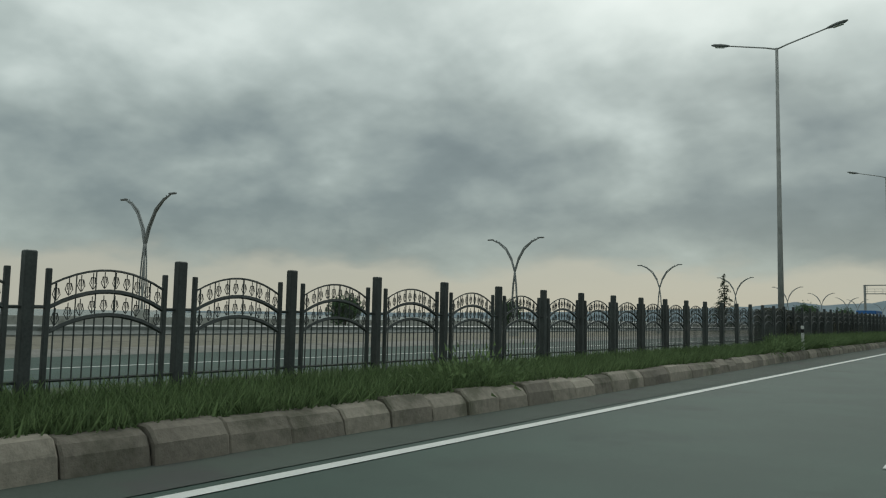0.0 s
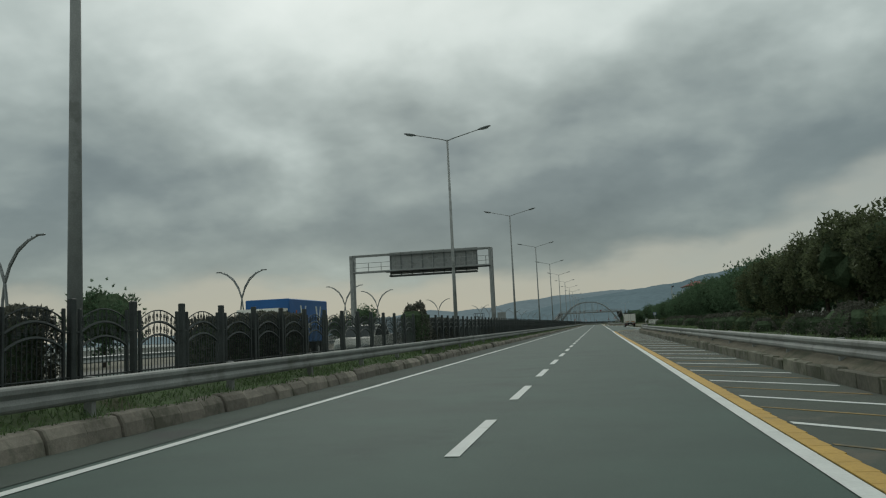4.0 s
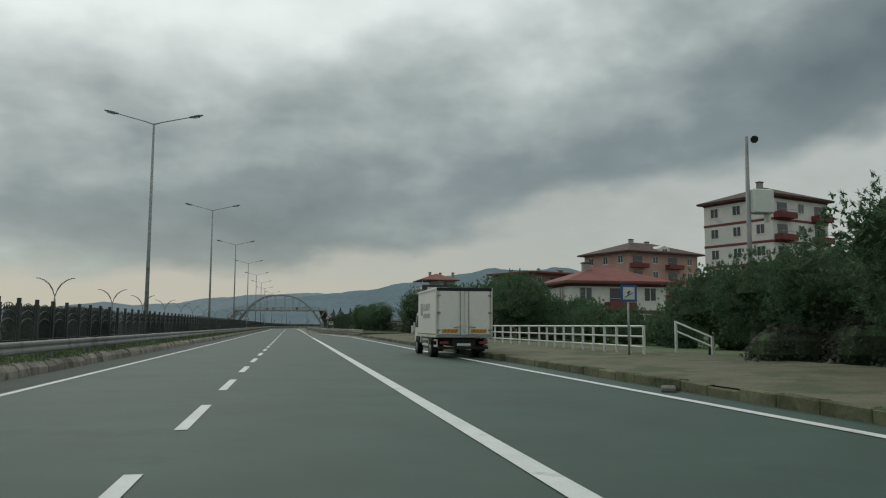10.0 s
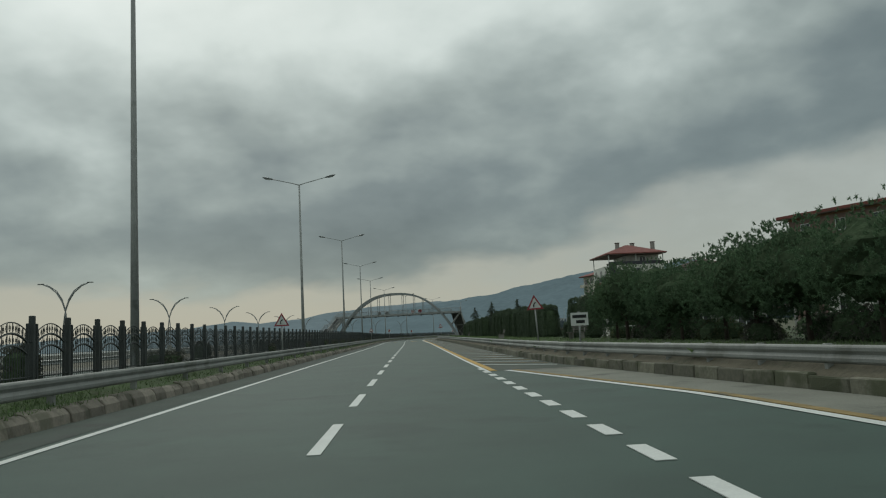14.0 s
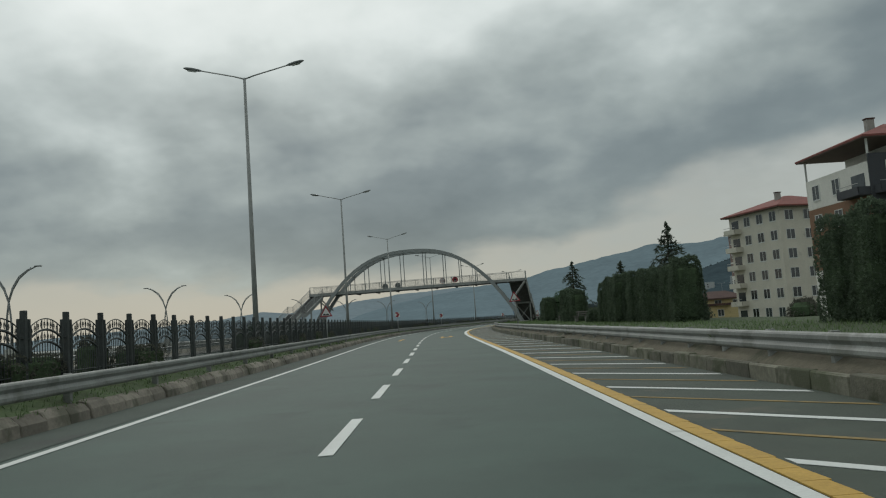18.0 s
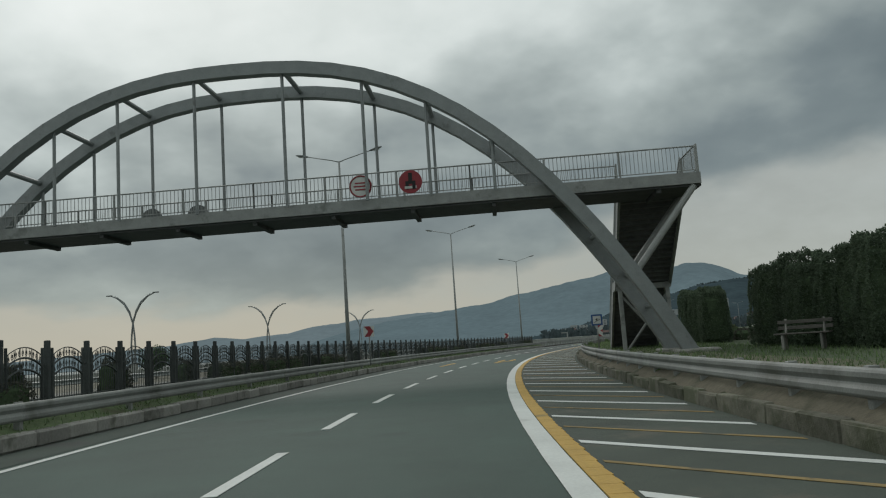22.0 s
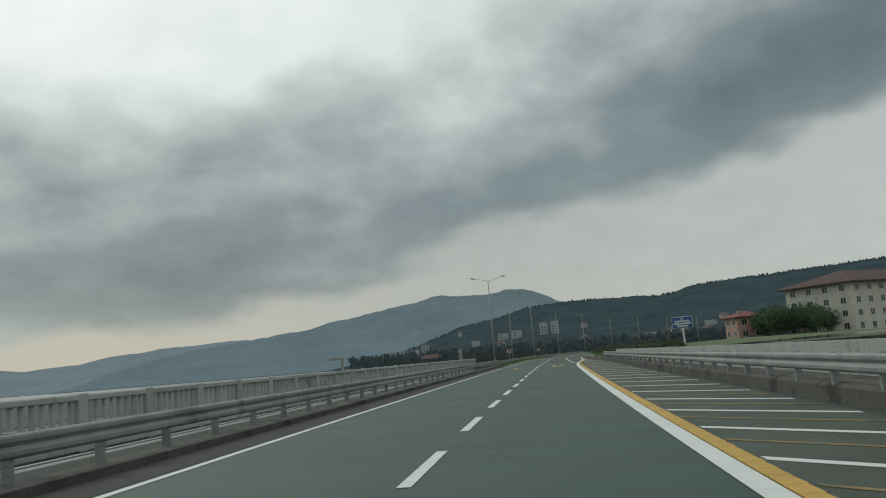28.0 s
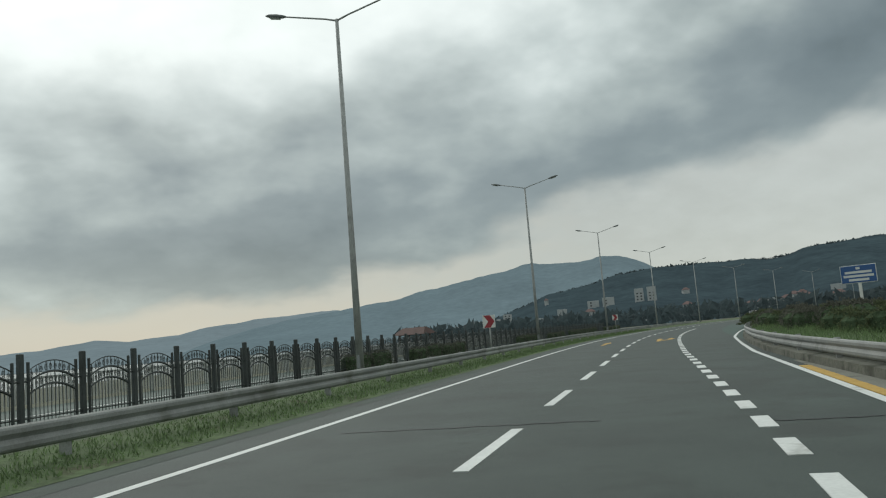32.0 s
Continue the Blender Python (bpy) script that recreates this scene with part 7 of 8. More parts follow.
def lorry(m):
    t = thing("box_lorry", m, "large blue box lorry on the opposite carriageway", "truck")
    b = part("cargo_box", Geo().box(-1.25, 1.25, 0.0, 10.0, 1.0, 3.7, 0.05).mesh("cargo_box", M["van_blue"]), t)
    for x in (-1.256, 1.256):
        g = Geo()
        for y0 in (2.6, 6.6):
            g.prism([(y0, 3.3), (y0 + 0.35, 3.3), (y0 + 0.9, 2.0), (y0 + 0.6, 2.0)], 0, x - 0.004, x + 0.004)
            g.prism([(y0 + 1.3, 3.3), (y0 + 1.6, 3.3), (y0 + 1.1, 2.3), (y0 + 0.9, 2.5)], 0, x - 0.004, x + 0.004)
        part("white_emblem", g.mesh("white_emblem", M["sign_white"]), b)
        part("orange_emblem", Geo().prism([(1.6, 3.0), (1.85, 3.0), (1.4, 2.0), (1.15, 2.0)], 0, x - 0.004, x + 0.004).mesh("orange_emblem", M["orange"]), b)
        part("pale_lettering", Geo().box(x - 0.004, x + 0.004, 4.0, 5.4, 1.9, 2.2).mesh("pale_lettering", M["faded"]), b)
    part("cab", Geo().prism([(-2.4, 0.7), (-0.15, 0.7), (-0.15, 3.1), (-1.9, 3.1), (-2.4, 2.0)], 0, -1.2, 1.2).mesh("cab", M["van_white"]), t)
    part("chassis", Geo().box(-0.6, 0.6, -2.0, 9.6, 0.55, 1.0, 0.02).mesh("chassis", M["chassis"]), t)
    for y in (-1.3, 1.2, 7.4, 8.6):
        for sg in (-1, 1):
            wheel(t, sg * 1.05, y, 0.5, 0.32, sg)


lorry(road_pose(141.7, -12.2, 0.0) @ Matrix.Diagonal((1.0, 0.59, 0.88, 1)))


def car(m, mat, label, tall=False):
    t = thing("car", m, label, "car", "cars on the opposite road")
    k = 1.12 if tall else 1.0
    g = Geo()
    prof = [(-2.1, 0.35), (2.1, 0.35), (2.15, 0.7), (1.9, 0.88 * k), (1.0, 0.95 * k), (-1.95, 0.98 * k), (-2.15, 0.8)]
    g.prism(prof, 0, -0.86, 0.86)
    b = part("body", g.mesh("body", mat), t)
    part("cabin", Geo().prism([(1.05, 0.92 * k), (0.35, 1.42 * k), (-1.3, 1.46 * k), (-1.95, 0.96 * k)], 0, -0.74, 0.74).mesh("cabin", mat), t)
    for sg in (-1, 1):
        part("side_window", Geo().prism([(0.85, 0.98 * k), (0.3, 1.36 * k), (-1.2, 1.4 * k), (-1.7, 1.0 * k)], 0, sg * 0.741, sg * 0.752).mesh("side_window", M["window"]), t)
        part("tail_lamp", Geo().box(sg * 0.68 - 0.12, sg * 0.68 + 0.12, -2.17, -2.08, 0.68, 0.84, 0.01).mesh("tail_lamp", M["sign_red"]), b)
        part("head_lamp", Geo().box(sg * 0.62 - 0.18, sg * 0.62 + 0.18, 2.05, 2.16, 0.6, 0.76, 0.01).mesh("head_lamp", M["sign_white"]), b)
        for y in (-1.3, 1.3):
            wheel(t, sg * 0.78, y, 0.31, 0.2, sg)
    part("windscreen", Geo().prism([(1.07, 0.94 * k), (0.4, 1.40 * k), (0.37, 1.39 * k), (1.03, 0.93 * k)], 0, -0.68, 0.68).mesh("windscreen", M["window"]), t)
    part("rear_window", Geo().prism([(-1.97, 0.99 * k), (-1.34, 1.44 * k), (-1.31, 1.42 * k), (-1.93, 0.98 * k)], 0, -0.66, 0.66).mesh("rear_window", M["window"]), t)


car(road_pose(139.0, -6.0, 0.0, 180), M["van_white"], "white estate car on the opposite carriageway", True)
car(road_pose(249.0, -8.2, 0.0, 180), M["van_white"], "white car behind the median fence", True)
car(road_pose(905.0, -6.0, 0.0, 180), M["van_white"], "distant white van on the opposite carriageway", True)
frame_board = thing("board_frame", road_pose(296.0, -24.0, 0.14), "dark empty hoarding frame on the promenade", "hoarding")
for x in (-0.9, 0.9):
    part("post", Geo().tube([(x, 0, 0), (x, 0, 4.7)], 0.07, 6).mesh("post", M["steel_dark"]), frame_board)
for z in (3.2, 3.95, 4.65):
    part("rail", Geo().tube([(-1.3, 0, z), (1.3, 0, z)], 0.06, 5).mesh("rail", M["steel_dark"]), frame_board)
for x in (-1.3, -0.45, 0.45, 1.3):
    part("upright", Geo().tube([(x, 0, 3.2), (x, 0, 4.65)], 0.05, 5).mesh("upright", M["steel_dark"]), frame_board)
hut = thing("pavilion", road_pose(784.0, -27.0, 0.14), "small dark open pavilion by the sea", "pavilion")
for x in (-1.4, 1.4):
    for y in (-1.4, 1.4):
        part("post", Geo().box(x - 0.08, x + 0.08, y - 0.08, y + 0.08, 0, 1.8, 0.01).mesh("post", M["bark"]), hut)
part("roof", Geo().add([(-2.1, -2.1, 1.75), (2.1, -2.1, 1.75), (2.1, 2.1, 1.75), (-2.1, 2.1, 1.75), (-1.5, -0.2, 2.6), (1.5, -0.2, 2.6), (1.5, 0.2, 2.6), (-1.5, 0.2, 2.6)], [(3, 2, 1, 0), (4, 5, 6, 7), (0, 1, 5, 4), (1, 2, 6, 5), (2, 3, 7, 6), (3, 0, 4, 7)]).mesh("roof", M["roof_brown"]), hut)


# ---- buildings ----
WIN = {}


def window_parts(parent, m, w, h):
    """A framed window with two panes, set in the wall face that m stands on (x along it, -y outwards)."""
    key = (round(w, 2), round(h, 2))
    if key not in WIN:
        xs, zs = [-w / 2, -w / 2 + 0.07, -0.035, 0.035, w / 2 - 0.07, w / 2], [-0.07, 0.07, h - 0.07, h]
        vs = [(x, y, z) for y in (-0.05, 0.02) for z in zs for x in xs]
        fs = [(r * 6 + c, r * 6 + c + 1, r * 6 + c + 7, r * 6 + c + 6) for r in range(3) for c in range(5) if r != 1 or c % 2 == 0]
        rim = [(i, i + 1, i + 25, i + 24) for r in range(4) for c in range(5) for i in (r * 6 + c,) if r in (0, 3) or c in (1, 3)]
        rim += [(i, i + 6, i + 30, i + 24) for r in range(3) for c in range(6) for i in (r * 6 + c,) if r == 1 or c in (0, 5)]
        f = Geo().add(vs, fs + rim)
        WIN[key] = (f.mesh("window", M["sign_white"]), Geo().box(-w / 2 + 0.05, w / 2 - 0.05, -0.02, 0.01, 0.05, h - 0.05).mesh("pane", M["window"]))
    fr = part("window", WIN[key][0], parent, m)
    part("pane", WIN[key][1], fr)


def balcony(parent, m, w, d, mat):
    b = part("balcony", Geo().box(-w / 2, w / 2, -d, 0, -0.16, 0.0, 0.02).mesh("balcony", mat), parent, m)
    front = Geo().box(-w / 2, w / 2, -d, -d + 0.09, 0, 0.62)
    front.box(-w / 2, -w / 2 + 0.09, -d, 0, 0, 0.62)
    front.box(w / 2 - 0.09, w / 2, -d, 0, 0, 0.62)
    part("balcony_wall", front.mesh("balcony_wall", mat), b)
    part("handrail", Geo().tube([(-w / 2, -d + 0.05, 0.95), (w / 2, -d + 0.05, 0.95)], 0.03, 4).mesh("handrail", M["galvanised"]), b)
    part("balcony_door", Geo().box(-w * 0.3, w * 0.3, -0.03, 0.02, 0.02, 2.0).mesh("balcony_door", M["window"]), b)


def apartment(m, w, d, floors, wall, label, roof="hip", roof_mat="roof_brown", floor_h=2.75, base=0.0, band=None, balconies=(), bays=3, side_bays=3, wall2=None, chimneys=2, solar=False, top_open=False, attic=False, balcony_mat=None, overhang=0.7, side_balconies=(), glass=(1.3, 1.35), pale_floors=0):
    """A block of flats; its front looks along -y, its right side along +x."""
    t = thing("apartment_block", m, label, "apartment building", "apartment buildings")
    H = base + floors * floor_h
    if wall2:
        split = H - floor_h
        part("wall", Geo().box(-w / 2, w / 2, 0, d, -4, split, 0.03).mesh("wall", M[wall2]), t, None, "darker rendered lower walls")
        body = part("wall", Geo().box(-w / 2 + 0.002, w / 2 - 0.002, 0.002, d, split, H, 0.03).mesh("wall", M[wall]), t)
    else:
        body = part("wall", Geo().box(-w / 2, w / 2, 0, d, -4, H, 0.04).mesh("wall", M[wall]), t)
    if wall2:
        part("balcony_bay", Geo().box(-w / 2 - 0.03, -w / 2 + w / bays * 0.42, -0.05, 0.1, base + floor_h, H + 0.5, 0.02).mesh("balcony_bay", M["plaster_dark"]), t, None, "dark grey bay behind the balconies")
        part("plinth", Geo().box(-w / 2 - 0.02, w / 2 + 0.02, -0.02, d, -4, base + floor_h - 0.3, 0.02).mesh("plinth", M[wall]), t, None, "white ground floor")
    if pale_floors:
        part("lower_wall", Geo().box(-w / 2 - 0.008, w / 2 + 0.008, -0.008, d, -4, base + pale_floors * floor_h, 0.01).mesh("lower_wall", M["plaster_white"]), t, None, "whitewashed lower floors")
    if band:
        for i in range(1, floors + 1):
            part("floor_band", Geo().box(-w / 2 - 0.04, w / 2 + 0.04, -0.04, d + 0.04, base + i * floor_h - 0.35, base + i * floor_h - 0.02).mesh("floor_band", M[band]), t)
    for i in range(floors):
        z = base + i * floor_h + 0.85
        for j in range(bays):
            x = -w / 2 + w * (j + 0.5) / bays
            if j in balconies:
                balcony(t, Matrix.Translation((x, 0, base + i * floor_h + 0.1)), w / bays * 0.86, 1.1, M[balcony_mat or band or wall])
            else:
                window_parts(t, Matrix.Translation((x, -0.01, z)), *glass)
        for j in range(side_bays):
            y = d * (j + 0.5) / side_bays
            side_turn = Matrix.Rotation(radians(-90), 4, "Z")
            if j in side_balconies:
                balcony(t, Matrix.Translation((-w / 2, y, z - 0.75)) @ side_turn, d / side_bays * 0.95, 1.2, M[balcony_mat or wall])
            else:
                window_parts(t, Matrix.Translation((-w / 2 - 0.01, y, z)) @ side_turn, *glass)
    o = overhang
    rz = H + (2.2 if top_open else 0.0)
    if top_open:
        for x in (-w / 2 + 0.1, 0, w / 2 - 0.1):
            for y in (0.1, d - 0.1):
                part("roof_post", Geo().box(x - 0.08, x + 0.08, y - 0.08, y + 0.08, H, rz).mesh("roof_post", M["sign_white"]), t)
        part("terrace_wall", Geo().box(-w / 2, w / 2, 0, 0.12, H, H + 0.7).mesh("terrace_wall", M[balcony_mat or wall]), t)
        part("attic_room", Geo().box(-w / 2 + w * 0.4, w / 2, d * 0.25, d, H, rz).mesh("attic_room", M["plaster_white"]), t)
        window_parts(t, Matrix.Translation((w * 0.2, d * 0.25 - 0.01, H + 0.5)), 1.2, 1.3)
    rise = 0.34 * min(w, d) / 2 + 0.4
    if roof == "hip":
        e, ridge = [(-w / 2 - o, -o), (w / 2 + o, -o), (w / 2 + o, d + o), (-w / 2 - o, d + o)], max(0.3, (w - d) / 2)
        rd = max(0.3, (d - w) / 2)
        top = [(-ridge, d / 2 - rd), (ridge, d / 2 - rd), (ridge, d / 2 + rd), (-ridge, d / 2 + rd)]
        g = Geo().add([(*p, rz) for p in e] + [(*p, rz + 0.18) for p in e] + [(*p, rz + rise) for p in top], [(3, 2, 1, 0), (0, 1, 5, 4), (1, 2, 6, 5), (2, 3, 7, 6), (3, 0, 4, 7), (4, 5, 9, 8), (5, 6, 10, 9), (6, 7, 11, 10), (7, 4, 8, 11), (8, 9, 10, 11)])
    else:
        g = Geo().box(-w / 2 - o, w / 2 + o, -o, d + o, rz, rz + 0.35, 0.03)
        rise = 0.35
    rf = part("roof", g.mesh("roof", M[roof_mat]), t)
    part("soffit", Geo().box(-w / 2 - o + 0.05, w / 2 + o - 0.05, -o + 0.05, d + o - 0.05, rz - 0.09, rz - 0.004).mesh("soffit", M["plaster_soffit"]), rf)
    for i in range(chimneys):
        x, y = -w * 0.2 + i * w * 0.33, d * (0.55 if i % 2 else 0.4)
        part("chimney", Geo().box(x - 0.4, x + 0.4, y - 0.28, y + 0.28, rz + rise * 0.3, rz + rise + 0.35, 0.03).mesh("chimney", M["plaster_grey"]), rf)
        part("chimney_cap", Geo().box(x - 0.48, x + 0.48, y - 0.36, y + 0.36, rz + rise + 0.352, rz + rise + 0.47, 0.02).mesh("chimney_cap", M["roof_brown"]), rf)
    if attic:
        part("dormer", Geo().prism([(-1.3, rz), (1.3, rz), (1.3, rz + 0.9), (0, rz + 1.5), (-1.3, rz + 0.9)], 1, -0.2, 2.4).mesh("dormer", M["plaster_white"]), rf)
        window_parts(t, Matrix.Translation((0, -0.22, rz + 0.12)), 1.2, 0.75)
    if solar:
        part("water_tank", Geo().tube([(w * 0.2 - 0.7, d * 0.3, rz + rise + 0.9), (w * 0.2 + 0.7, d * 0.3, rz + rise + 0.9)], 0.28, 8).mesh("water_tank", M["galvanised"]), rf)
        part("collector", Geo().add([(w * 0.2 - 0.8, d * 0.3 - 0.2, rz + rise + 0.7), (w * 0.2 + 0.8, d * 0.3 - 0.2, rz + rise + 0.7), (w * 0.2 + 0.8, d * 0.3 - 1.5, rz + rise * 0.6), (w * 0.2 - 0.8, d * 0.3 - 1.5, rz + rise * 0.6)], [(0, 1, 2, 3)]).mesh("collector", M["window"]), rf)
        part("dish", Geo().tube([(-w * 0.25, d * 0.2, rz + rise + 0.5), (-w * 0.25 - 0.1, d * 0.2 - 0.16, rz + rise + 0.6)], 0.1, 12, 0.42).mesh("dish", M["lamp_grey"]), rf)
    return t


def on_plan(s, n, turn):
    return road_pose(s, n, 0.0, turn)


apartment(on_plan(320.7, 71.4, 20), 12, 11, 6, "plaster_white", "white block of flats with dark red balcony bands", "hip", "roof_brown", 2.9, 0.9, "trim_red", (0, 2), 3, 3, balcony_mat="trim_red", top_open=False, chimneys=1)
apartment(on_plan(359.0, 71.0, 18), 17, 12, 5, "plaster_pink", "pink block of flats with a wide brown roof", "hip", "roof_brown", 2.75, 0.6, None, (0, 2), 4, 3, balcony_mat="trim_red", attic=True, chimneys=2, overhang=1.0)
apartment(on_plan(397.4, 65.2, 24), 18, 14, 4, "brick_red", "red brick house with deep eaves and water heaters", "flat", "roof_red", 3.08, 0.7, "plaster_brown", (1,), 4, 3, solar=True, chimneys=1, overhang=1.0)
apartment(on_plan(380.0, 84.0, 18), 12, 12, 4, "plaster_brown", "brown plastered house with a low tiled roof", "hip", "roof_brown", 3.2, 0.7, None, (0,), 3, 3, solar=True, chimneys=1)
apartment(on_plan(471.5, 51.1, 4), 11.5, 11.5, 4, "plaster_white", "white and brown block of flats with a covered roof terrace", "hip", "roof_red", 3.1, 0.9, None, (0,), 3, 3, wall2="plaster_brown", top_open=True, balcony_mat="plaster_dark", chimneys=3, overhang=0.6, side_balconies=(0,), glass=(1.4, 1.6))
apartment(on_plan(530.0, 76.0, -6), 13, 12, 5, "plaster_grey", "grey plastered block of flats with a tiled roof", "hip", "roof_brown", 2.9, 0.8, None, (0,), 4, 3, chimneys=2)
apartment(on_plan(524.0, 56.5, 26), 13, 12, 6, "plaster_cream", "cream block of flats with stacked corner balconies", "hip", "roof_red", 2.82, -2.5, None, (), 4, 4, balcony_mat="plaster_cream", chimneys=1, overhang=0.9, side_balconies=(3,), glass=(1.5, 1.5))
apartment(on_plan(574.9, 57.9, 20), 13, 13, 5, "brick_red", "red brick block of flats with white floor bands and deep balconies", "hip", "roof_brown", 2.95, 0.6, "plaster_white", (1, 2), 3, 4, balcony_mat="plaster_white", chimneys=1, side_balconies=(1,), pale_floors=2)
apartment(on_plan(430.0, 78.0, 15), 14, 12, 4, "plaster_grey", "grey block of flats behind the trees", "hip", "roof_brown", 2.9, 0.5, None, (1,), 3, 3)
apartment(on_plan(330.0, 38.0, 10), 9, 8, 1, "plaster_pink", "low pink house seen under the trees", "hip", "roof_red", 2.6, 0.2, None, (), 3, 2, chimneys=1)
apartment(on_plan(355.0, 36.0, 0), 9, 8, 1, "plaster_white", "low white house seen under the trees", "hip", "roof_red", 2.7, 0.2, None, (), 3, 2, chimneys=1)
apartment(on_plan(373.0, 27.0, 0), 10, 7, 1, "plaster_grey", "low grey plastered outbuilding with a flat roof", "flat", "plaster_grey", 2.4, -0.4, None, (), 3, 2, chimneys=0, overhang=0.3)
apartment(on_plan(300.0, 36.0, 0), 10, 8, 2, "plaster_white", "low white house seen under the trees", "hip", "roof_red", 2.6, 0.2, "trim_red", (1,), 3, 2, chimneys=1)
apartment(on_plan(205.0, 34.0, 0), 9, 8, 2, "plaster_white", "white house half hidden behind the pines", "hip", "roof_red", 2.6, 0.2, None, (), 3, 2, chimneys=1)
apartment(on_plan(168.0, 30.0, 0), 9, 8, 1, "plaster_white", "white house half hidden behind the trees", "hip", "roof_red", 2.7, 0.2, None, (), 3, 2, chimneys=1)
apartment(on_plan(563.0, 39.5, 25), 16, 7, 1, "plaster_yellow", "low yellow park building with a flat roof", "flat", "roof_brown", 3.0, -2.4, None, (), 3, 2, chimneys=0)
apartment(on_plan(566.0, 44.0, 0), 10, 7, 1, "plaster_yellow", "low yellow building with a tiled roof", "hip", "roof_brown", 2.4, -0.6, None, (), 3, 2, chimneys=0)
apartment(on_plan(798.0, 76.0, 42), 40, 16, 4, "plaster_cream", "long cream institutional building with a dark brown roof", "hip", "roof_brown", 2.55, 0.0, None, (), 11, 4, chimneys=0, overhang=1.2)
apartment(on_plan(800.0, 43.0, 20), 6, 7, 2, "plaster_pink", "small pink house with a red roof", "hip", "roof_red", 2.6, 0.2, None, (), 2, 2, chimneys=1)
tree_row(770, 800, 7.0, 52.0, 0.0, BACK_PINES, "dark green tree before the long building", "pine_tree", "tree", 1.0, 1.3, 2.0)
tree_row(778, 800, 7.0, 46.5, 0.0, BACK_PINES, "dark green tree beside the pink house", "pine_tree", "tree", 1.2, 1.5, 1.0)


# ---- hills ----
def hill(name, centre, dist, ridge, mat, label, depth, seed, rough, foot=-2.0):
    """A range of hills: its skyline in degrees (azimuth, height) as seen from centre."""
    g = Geo()
    az = np.arange(ridge[0][0], ridge[-1][0] + 0.01, 0.25)
    hs = np.interp(az, [r[0] for r in ridge], [r[1] for r in ridge])
    rows, k = 14, len(az)
    vs = []
    for r in range(rows):
        u = r / (rows - 1)
        for a, h in zip(az, hs):
            d = dist * (1 - depth * (1 - u)) if u <= 1 else dist
            x, y = centre[0] + d * math.sin(radians(a)), centre[1] + d * math.cos(radians(a))
            top = dist * math.tan(radians(float(h))) + 1.2
            z = foot + (top - foot) * (u ** 1.25)
            w = noise.fractal(Vector((x * 0.0032 + seed, y * 0.0032, seed)), 0.9, 2.1, 5)
            z += w * rough * math.sin(math.pi * min(u, 1.0)) * top * 0.55 + (noise.noise(Vector((float(a) * 0.55, seed, 0.0))) * 0.16 + noise.noise(Vector((float(a) * 1.7, seed, u * 2))) * 0.07 + noise.noise(Vector((float(a) * 6.0, seed, u * 3))) * 0.025) * rough * top * u
            vs.append((x, y, z))
    g.add(vs, [(r * k + i, r * k + i + 1, (r + 1) * k + i + 1, (r + 1) * k + i) for r in range(rows - 1) for i in range(k - 1)])
    back = len(vs) - k
    g.add([vs[back + i] for i in range(k)] + [(vs[back + i][0] * 1.0, vs[back + i][1] + dist * 0.1, foot) for i in range(k)], [(i, i + 1, k + i + 1, k + i) for i in range(k - 1)])
    me = g.mesh(name, mat, True)
    return thing(name, None, label, "hills", "", "structure", me)


hill("backdrop_ridge", (0, 400), 3900, [(-62, 0.0), (-42, 0.25), (-30, 0.55), (-22, 0.9), (-16, 1.2), (-13, 1.6), (-11, 1.35), (-8, 1.6), (-5, 2.05), (-2, 2.25), (1, 2.4), (3.5, 2.45), (8, 2.6), (14, 2.9), (28, 3.0), (36, 3.1), (50, 3.4), (70, 3.0)], M["far_ridge"], "mountain ridge with haze painted in as glowing pale blue", 0.3, 3.0, 0.28)
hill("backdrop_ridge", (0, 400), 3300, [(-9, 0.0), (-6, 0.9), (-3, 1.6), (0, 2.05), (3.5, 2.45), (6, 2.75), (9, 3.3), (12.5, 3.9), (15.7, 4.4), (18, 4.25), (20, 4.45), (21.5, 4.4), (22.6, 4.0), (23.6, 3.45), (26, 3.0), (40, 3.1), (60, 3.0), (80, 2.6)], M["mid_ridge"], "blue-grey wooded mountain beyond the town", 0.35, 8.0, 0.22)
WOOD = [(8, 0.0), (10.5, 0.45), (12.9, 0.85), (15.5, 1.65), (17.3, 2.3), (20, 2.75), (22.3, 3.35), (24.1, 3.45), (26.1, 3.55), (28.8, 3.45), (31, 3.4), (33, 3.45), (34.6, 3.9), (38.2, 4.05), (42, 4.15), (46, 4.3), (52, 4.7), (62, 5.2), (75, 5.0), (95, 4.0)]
hill("wooded_hill", (40, 610), 1350, WOOD, M["hazed_hill"], "dark green wooded hill above the town", 0.52, 5.0, 0.3)
# the wood's uneven skyline
r = np.random.RandomState(11)
pts, nrm = [], []
for i in range(6500):
    a = r.uniform(9, 92)
    h = float(np.interp(a, [w[0] for w in WOOD], [w[1] for w in WOOD]))
    d = 1346 + r.uniform(-6, 4)
    z = 1350 * math.tan(radians(h)) + r.uniform(-9, 1.5)
    pts.append((40 + d * math.sin(radians(a)), 610 + d * math.cos(radians(a)), z))
    nrm.append((0, 0, 1))
thing("far_wood", None, "distant wood along the hill's skyline", "wood", "", "stuff", leaf_mesh("far_wood", pts, nrm, 4.0, M["hazed_wood"], 11, 1.1))


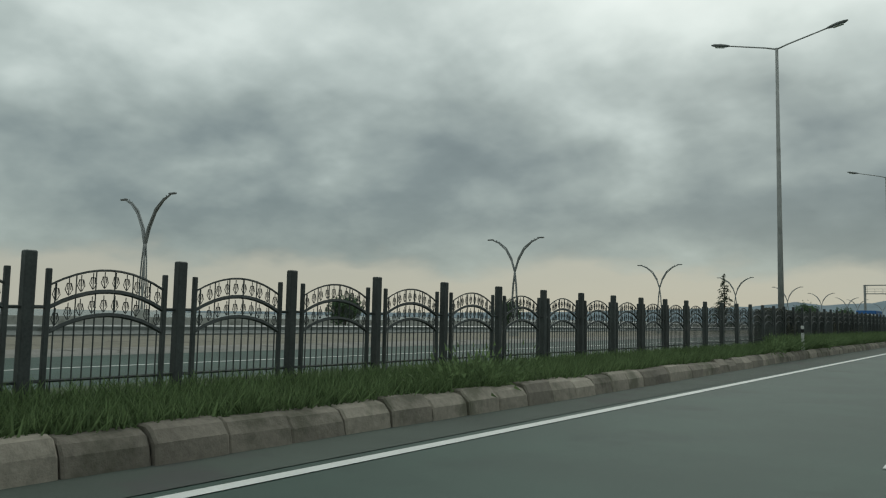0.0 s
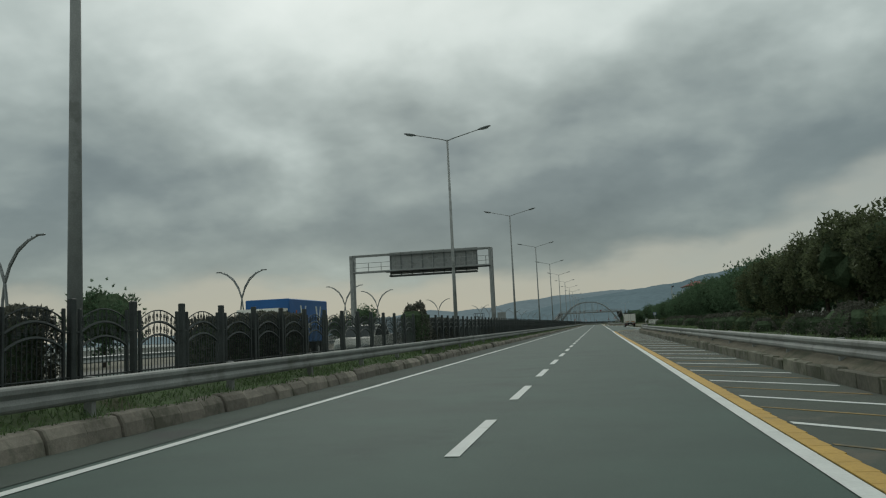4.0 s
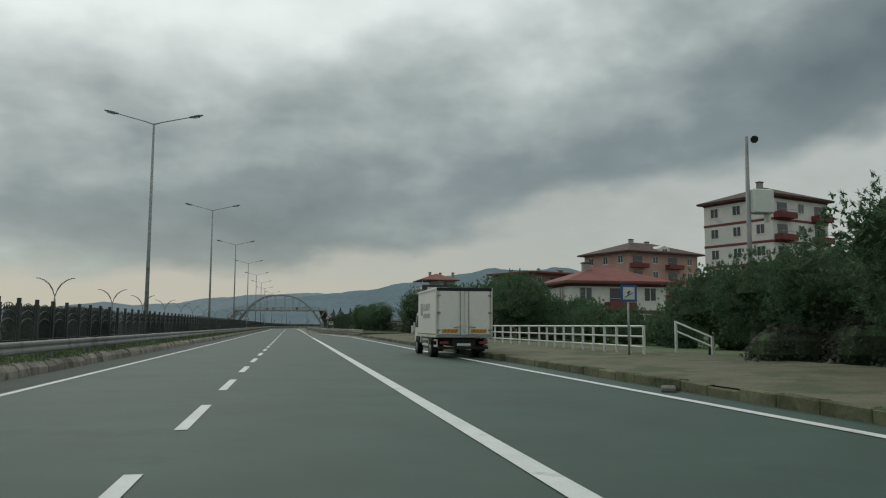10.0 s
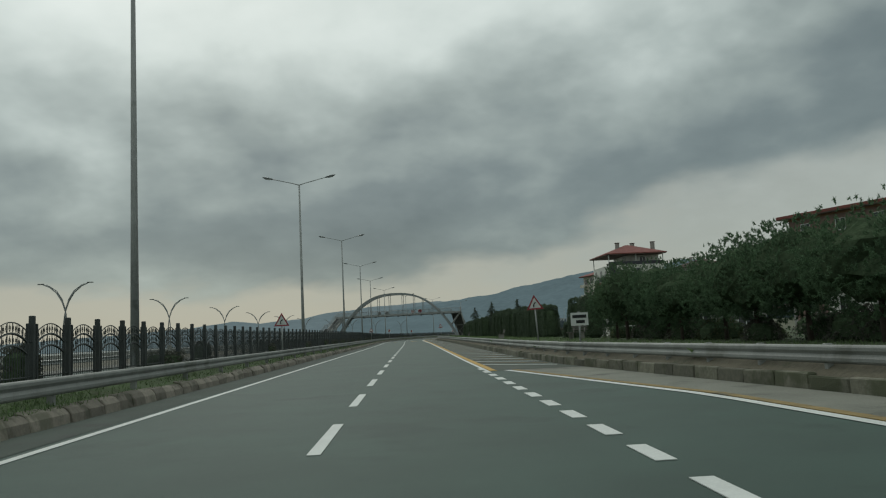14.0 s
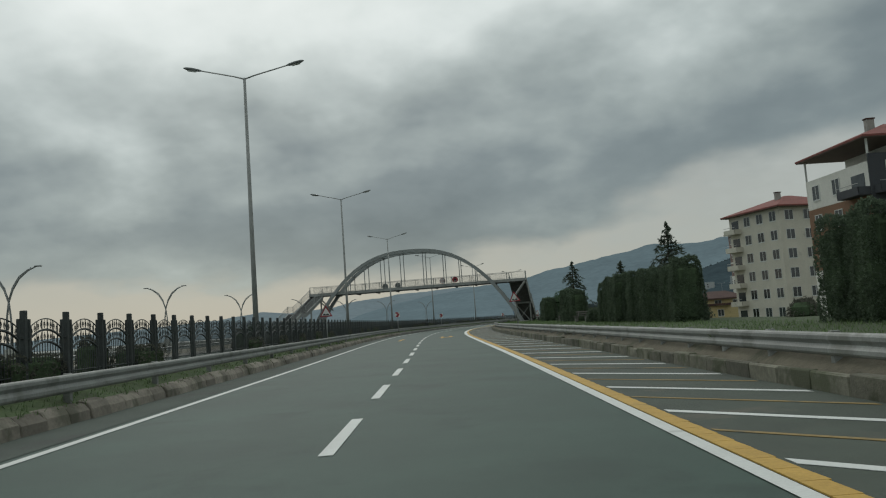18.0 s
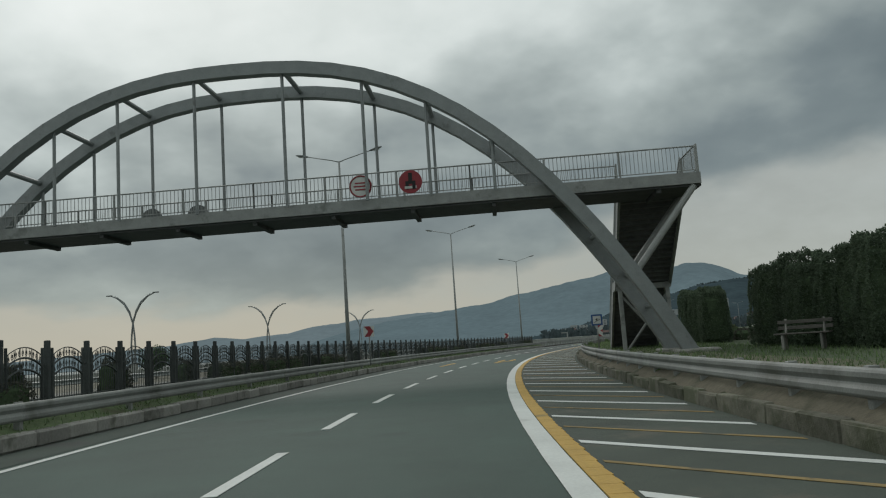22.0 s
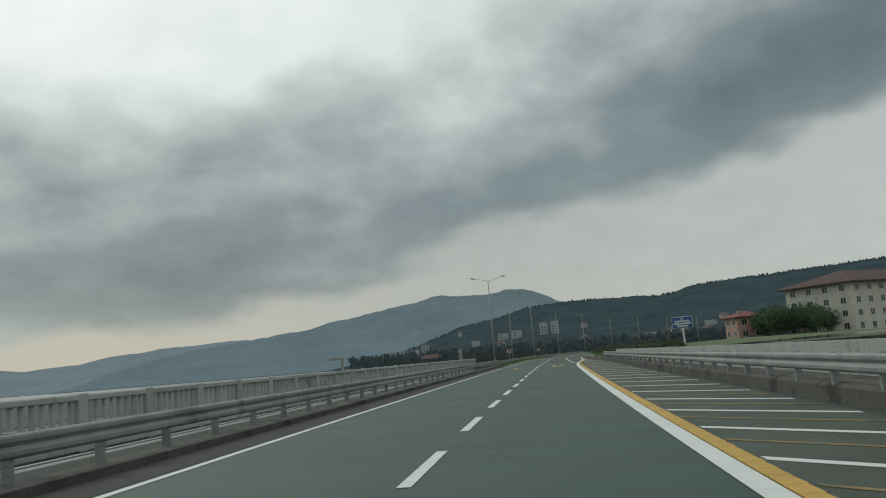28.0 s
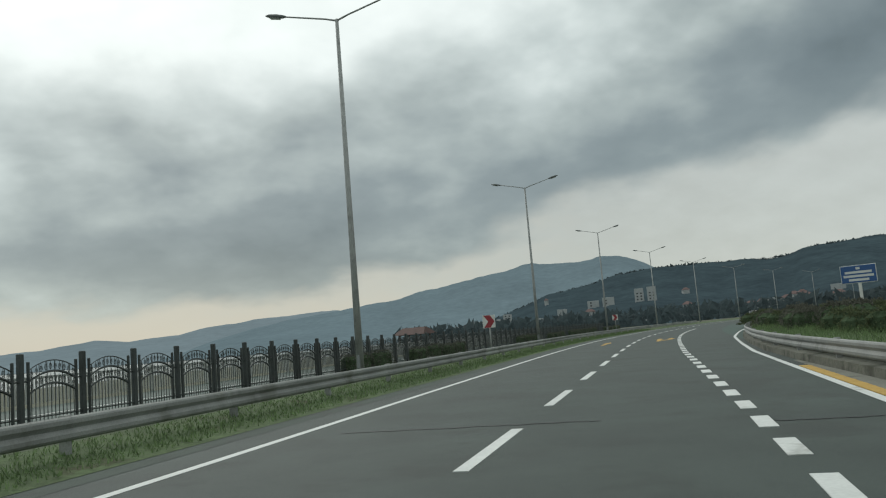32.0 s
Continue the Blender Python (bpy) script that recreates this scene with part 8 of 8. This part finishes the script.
def far_house(m, w, d, h, mat, roof, windows=True):
    t = thing("house", m, "small distant pale house on the hillside", "house", "hillside houses")
    part("wall", Geo().box(-w / 2, w / 2, -d / 2, d / 2, -8, h, 0.1).mesh("wall", M[mat]), t)
    if roof:
        part("roof", Geo().add([(-w / 2 - 0.6, -d / 2 - 0.6, h), (w / 2 + 0.6, -d / 2 - 0.6, h), (w / 2 + 0.6, d / 2 + 0.6, h), (-w / 2 - 0.6, d / 2 + 0.6, h), (-w * 0.2, 0, h + 2.6), (w * 0.2, 0, h + 2.6)], [(3, 2, 1, 0), (0, 1, 5, 4), (1, 2, 5), (2, 3, 4, 5), (3, 0, 4)]).mesh("roof", M[roof]), t)
    for i in range(min(3, int(h / 3)) if windows else 0):
        for x in (-w * 0.2, w * 0.22)[: 1 + (h > 8)]:
            part("window", FAR_WIN, t, Matrix.Translation((x, -d / 2 - 0.03, 1.2 + i * 3)))


FAR_WIN = Geo().box(-0.8, 0.8, -0.05, 0.05, 0, 1.4).mesh("window", M["window"])
bpy.context.view_layer.update()
tree = bpy.context.evaluated_depsgraph_get()
hr = random.Random(5)


def hill_spot(a, d):
    x, y = 40 + d * math.sin(radians(a)), 610 + d * math.cos(radians(a))
    hit, place, *_ = scene.ray_cast(tree, Vector((x, y, 900)), Vector((0, 0, -1)))
    return Vector((x, y, place.z if hit else 0.0))


for i in range(78):
    a = hr.uniform(11, 62)
    d = hr.choice((hr.uniform(640, 720), hr.uniform(640, 760), hr.uniform(640, 900), hr.uniform(700, 1250)))
    w = hr.uniform(5, 10)
    far_house(Matrix.Translation(hill_spot(a, d)) @ Matrix.Rotation(radians(-a + hr.uniform(-30, 30)), 4, "Z"), w, hr.uniform(7, 11), hr.choice((3, 4, 5, 6, 8)), hr.choice(("plaster_haze_tint", "plaster_haze_tint", "plaster_grey")), hr.choice(("roof_haze_tint", "roof_haze_tint", None)), d < 690)
for a, d, h, w in ((23.4, 900, 13, 9), (24.2, 900, 14, 9), (21.4, 900, 8, 12), (20.4, 920, 7, 12), (13.0, 1000, 9, 12), (12.2, 1000, 11, 10), (11.3, 1010, 8, 12), (13.8, 980, 8, 11), (14.6, 990, 10, 10)):
    far_house(Matrix.Translation(hill_spot(a, d)) @ Matrix.Rotation(radians(-a), 4, "Z"), w, 12, h, "plaster_haze_tint", None)
# dark town trees at the hill's foot
pts = [(x, y, z) for x, y, z in ((40 + d * math.sin(radians(a)), 610 + d * math.cos(radians(a)), hr.uniform(0, 7)) for a, d in ((hr.uniform(9, 75), hr.uniform(420, 620)) for _ in range(5200)))]
thing("far_trees", None, "dark trees and gardens of the distant town", "trees", "", "stuff", leaf_mesh("far_trees", pts, [(0, 0, 1)] * len(pts), 3.2, M["hazed_wood"], 12, 1.3))
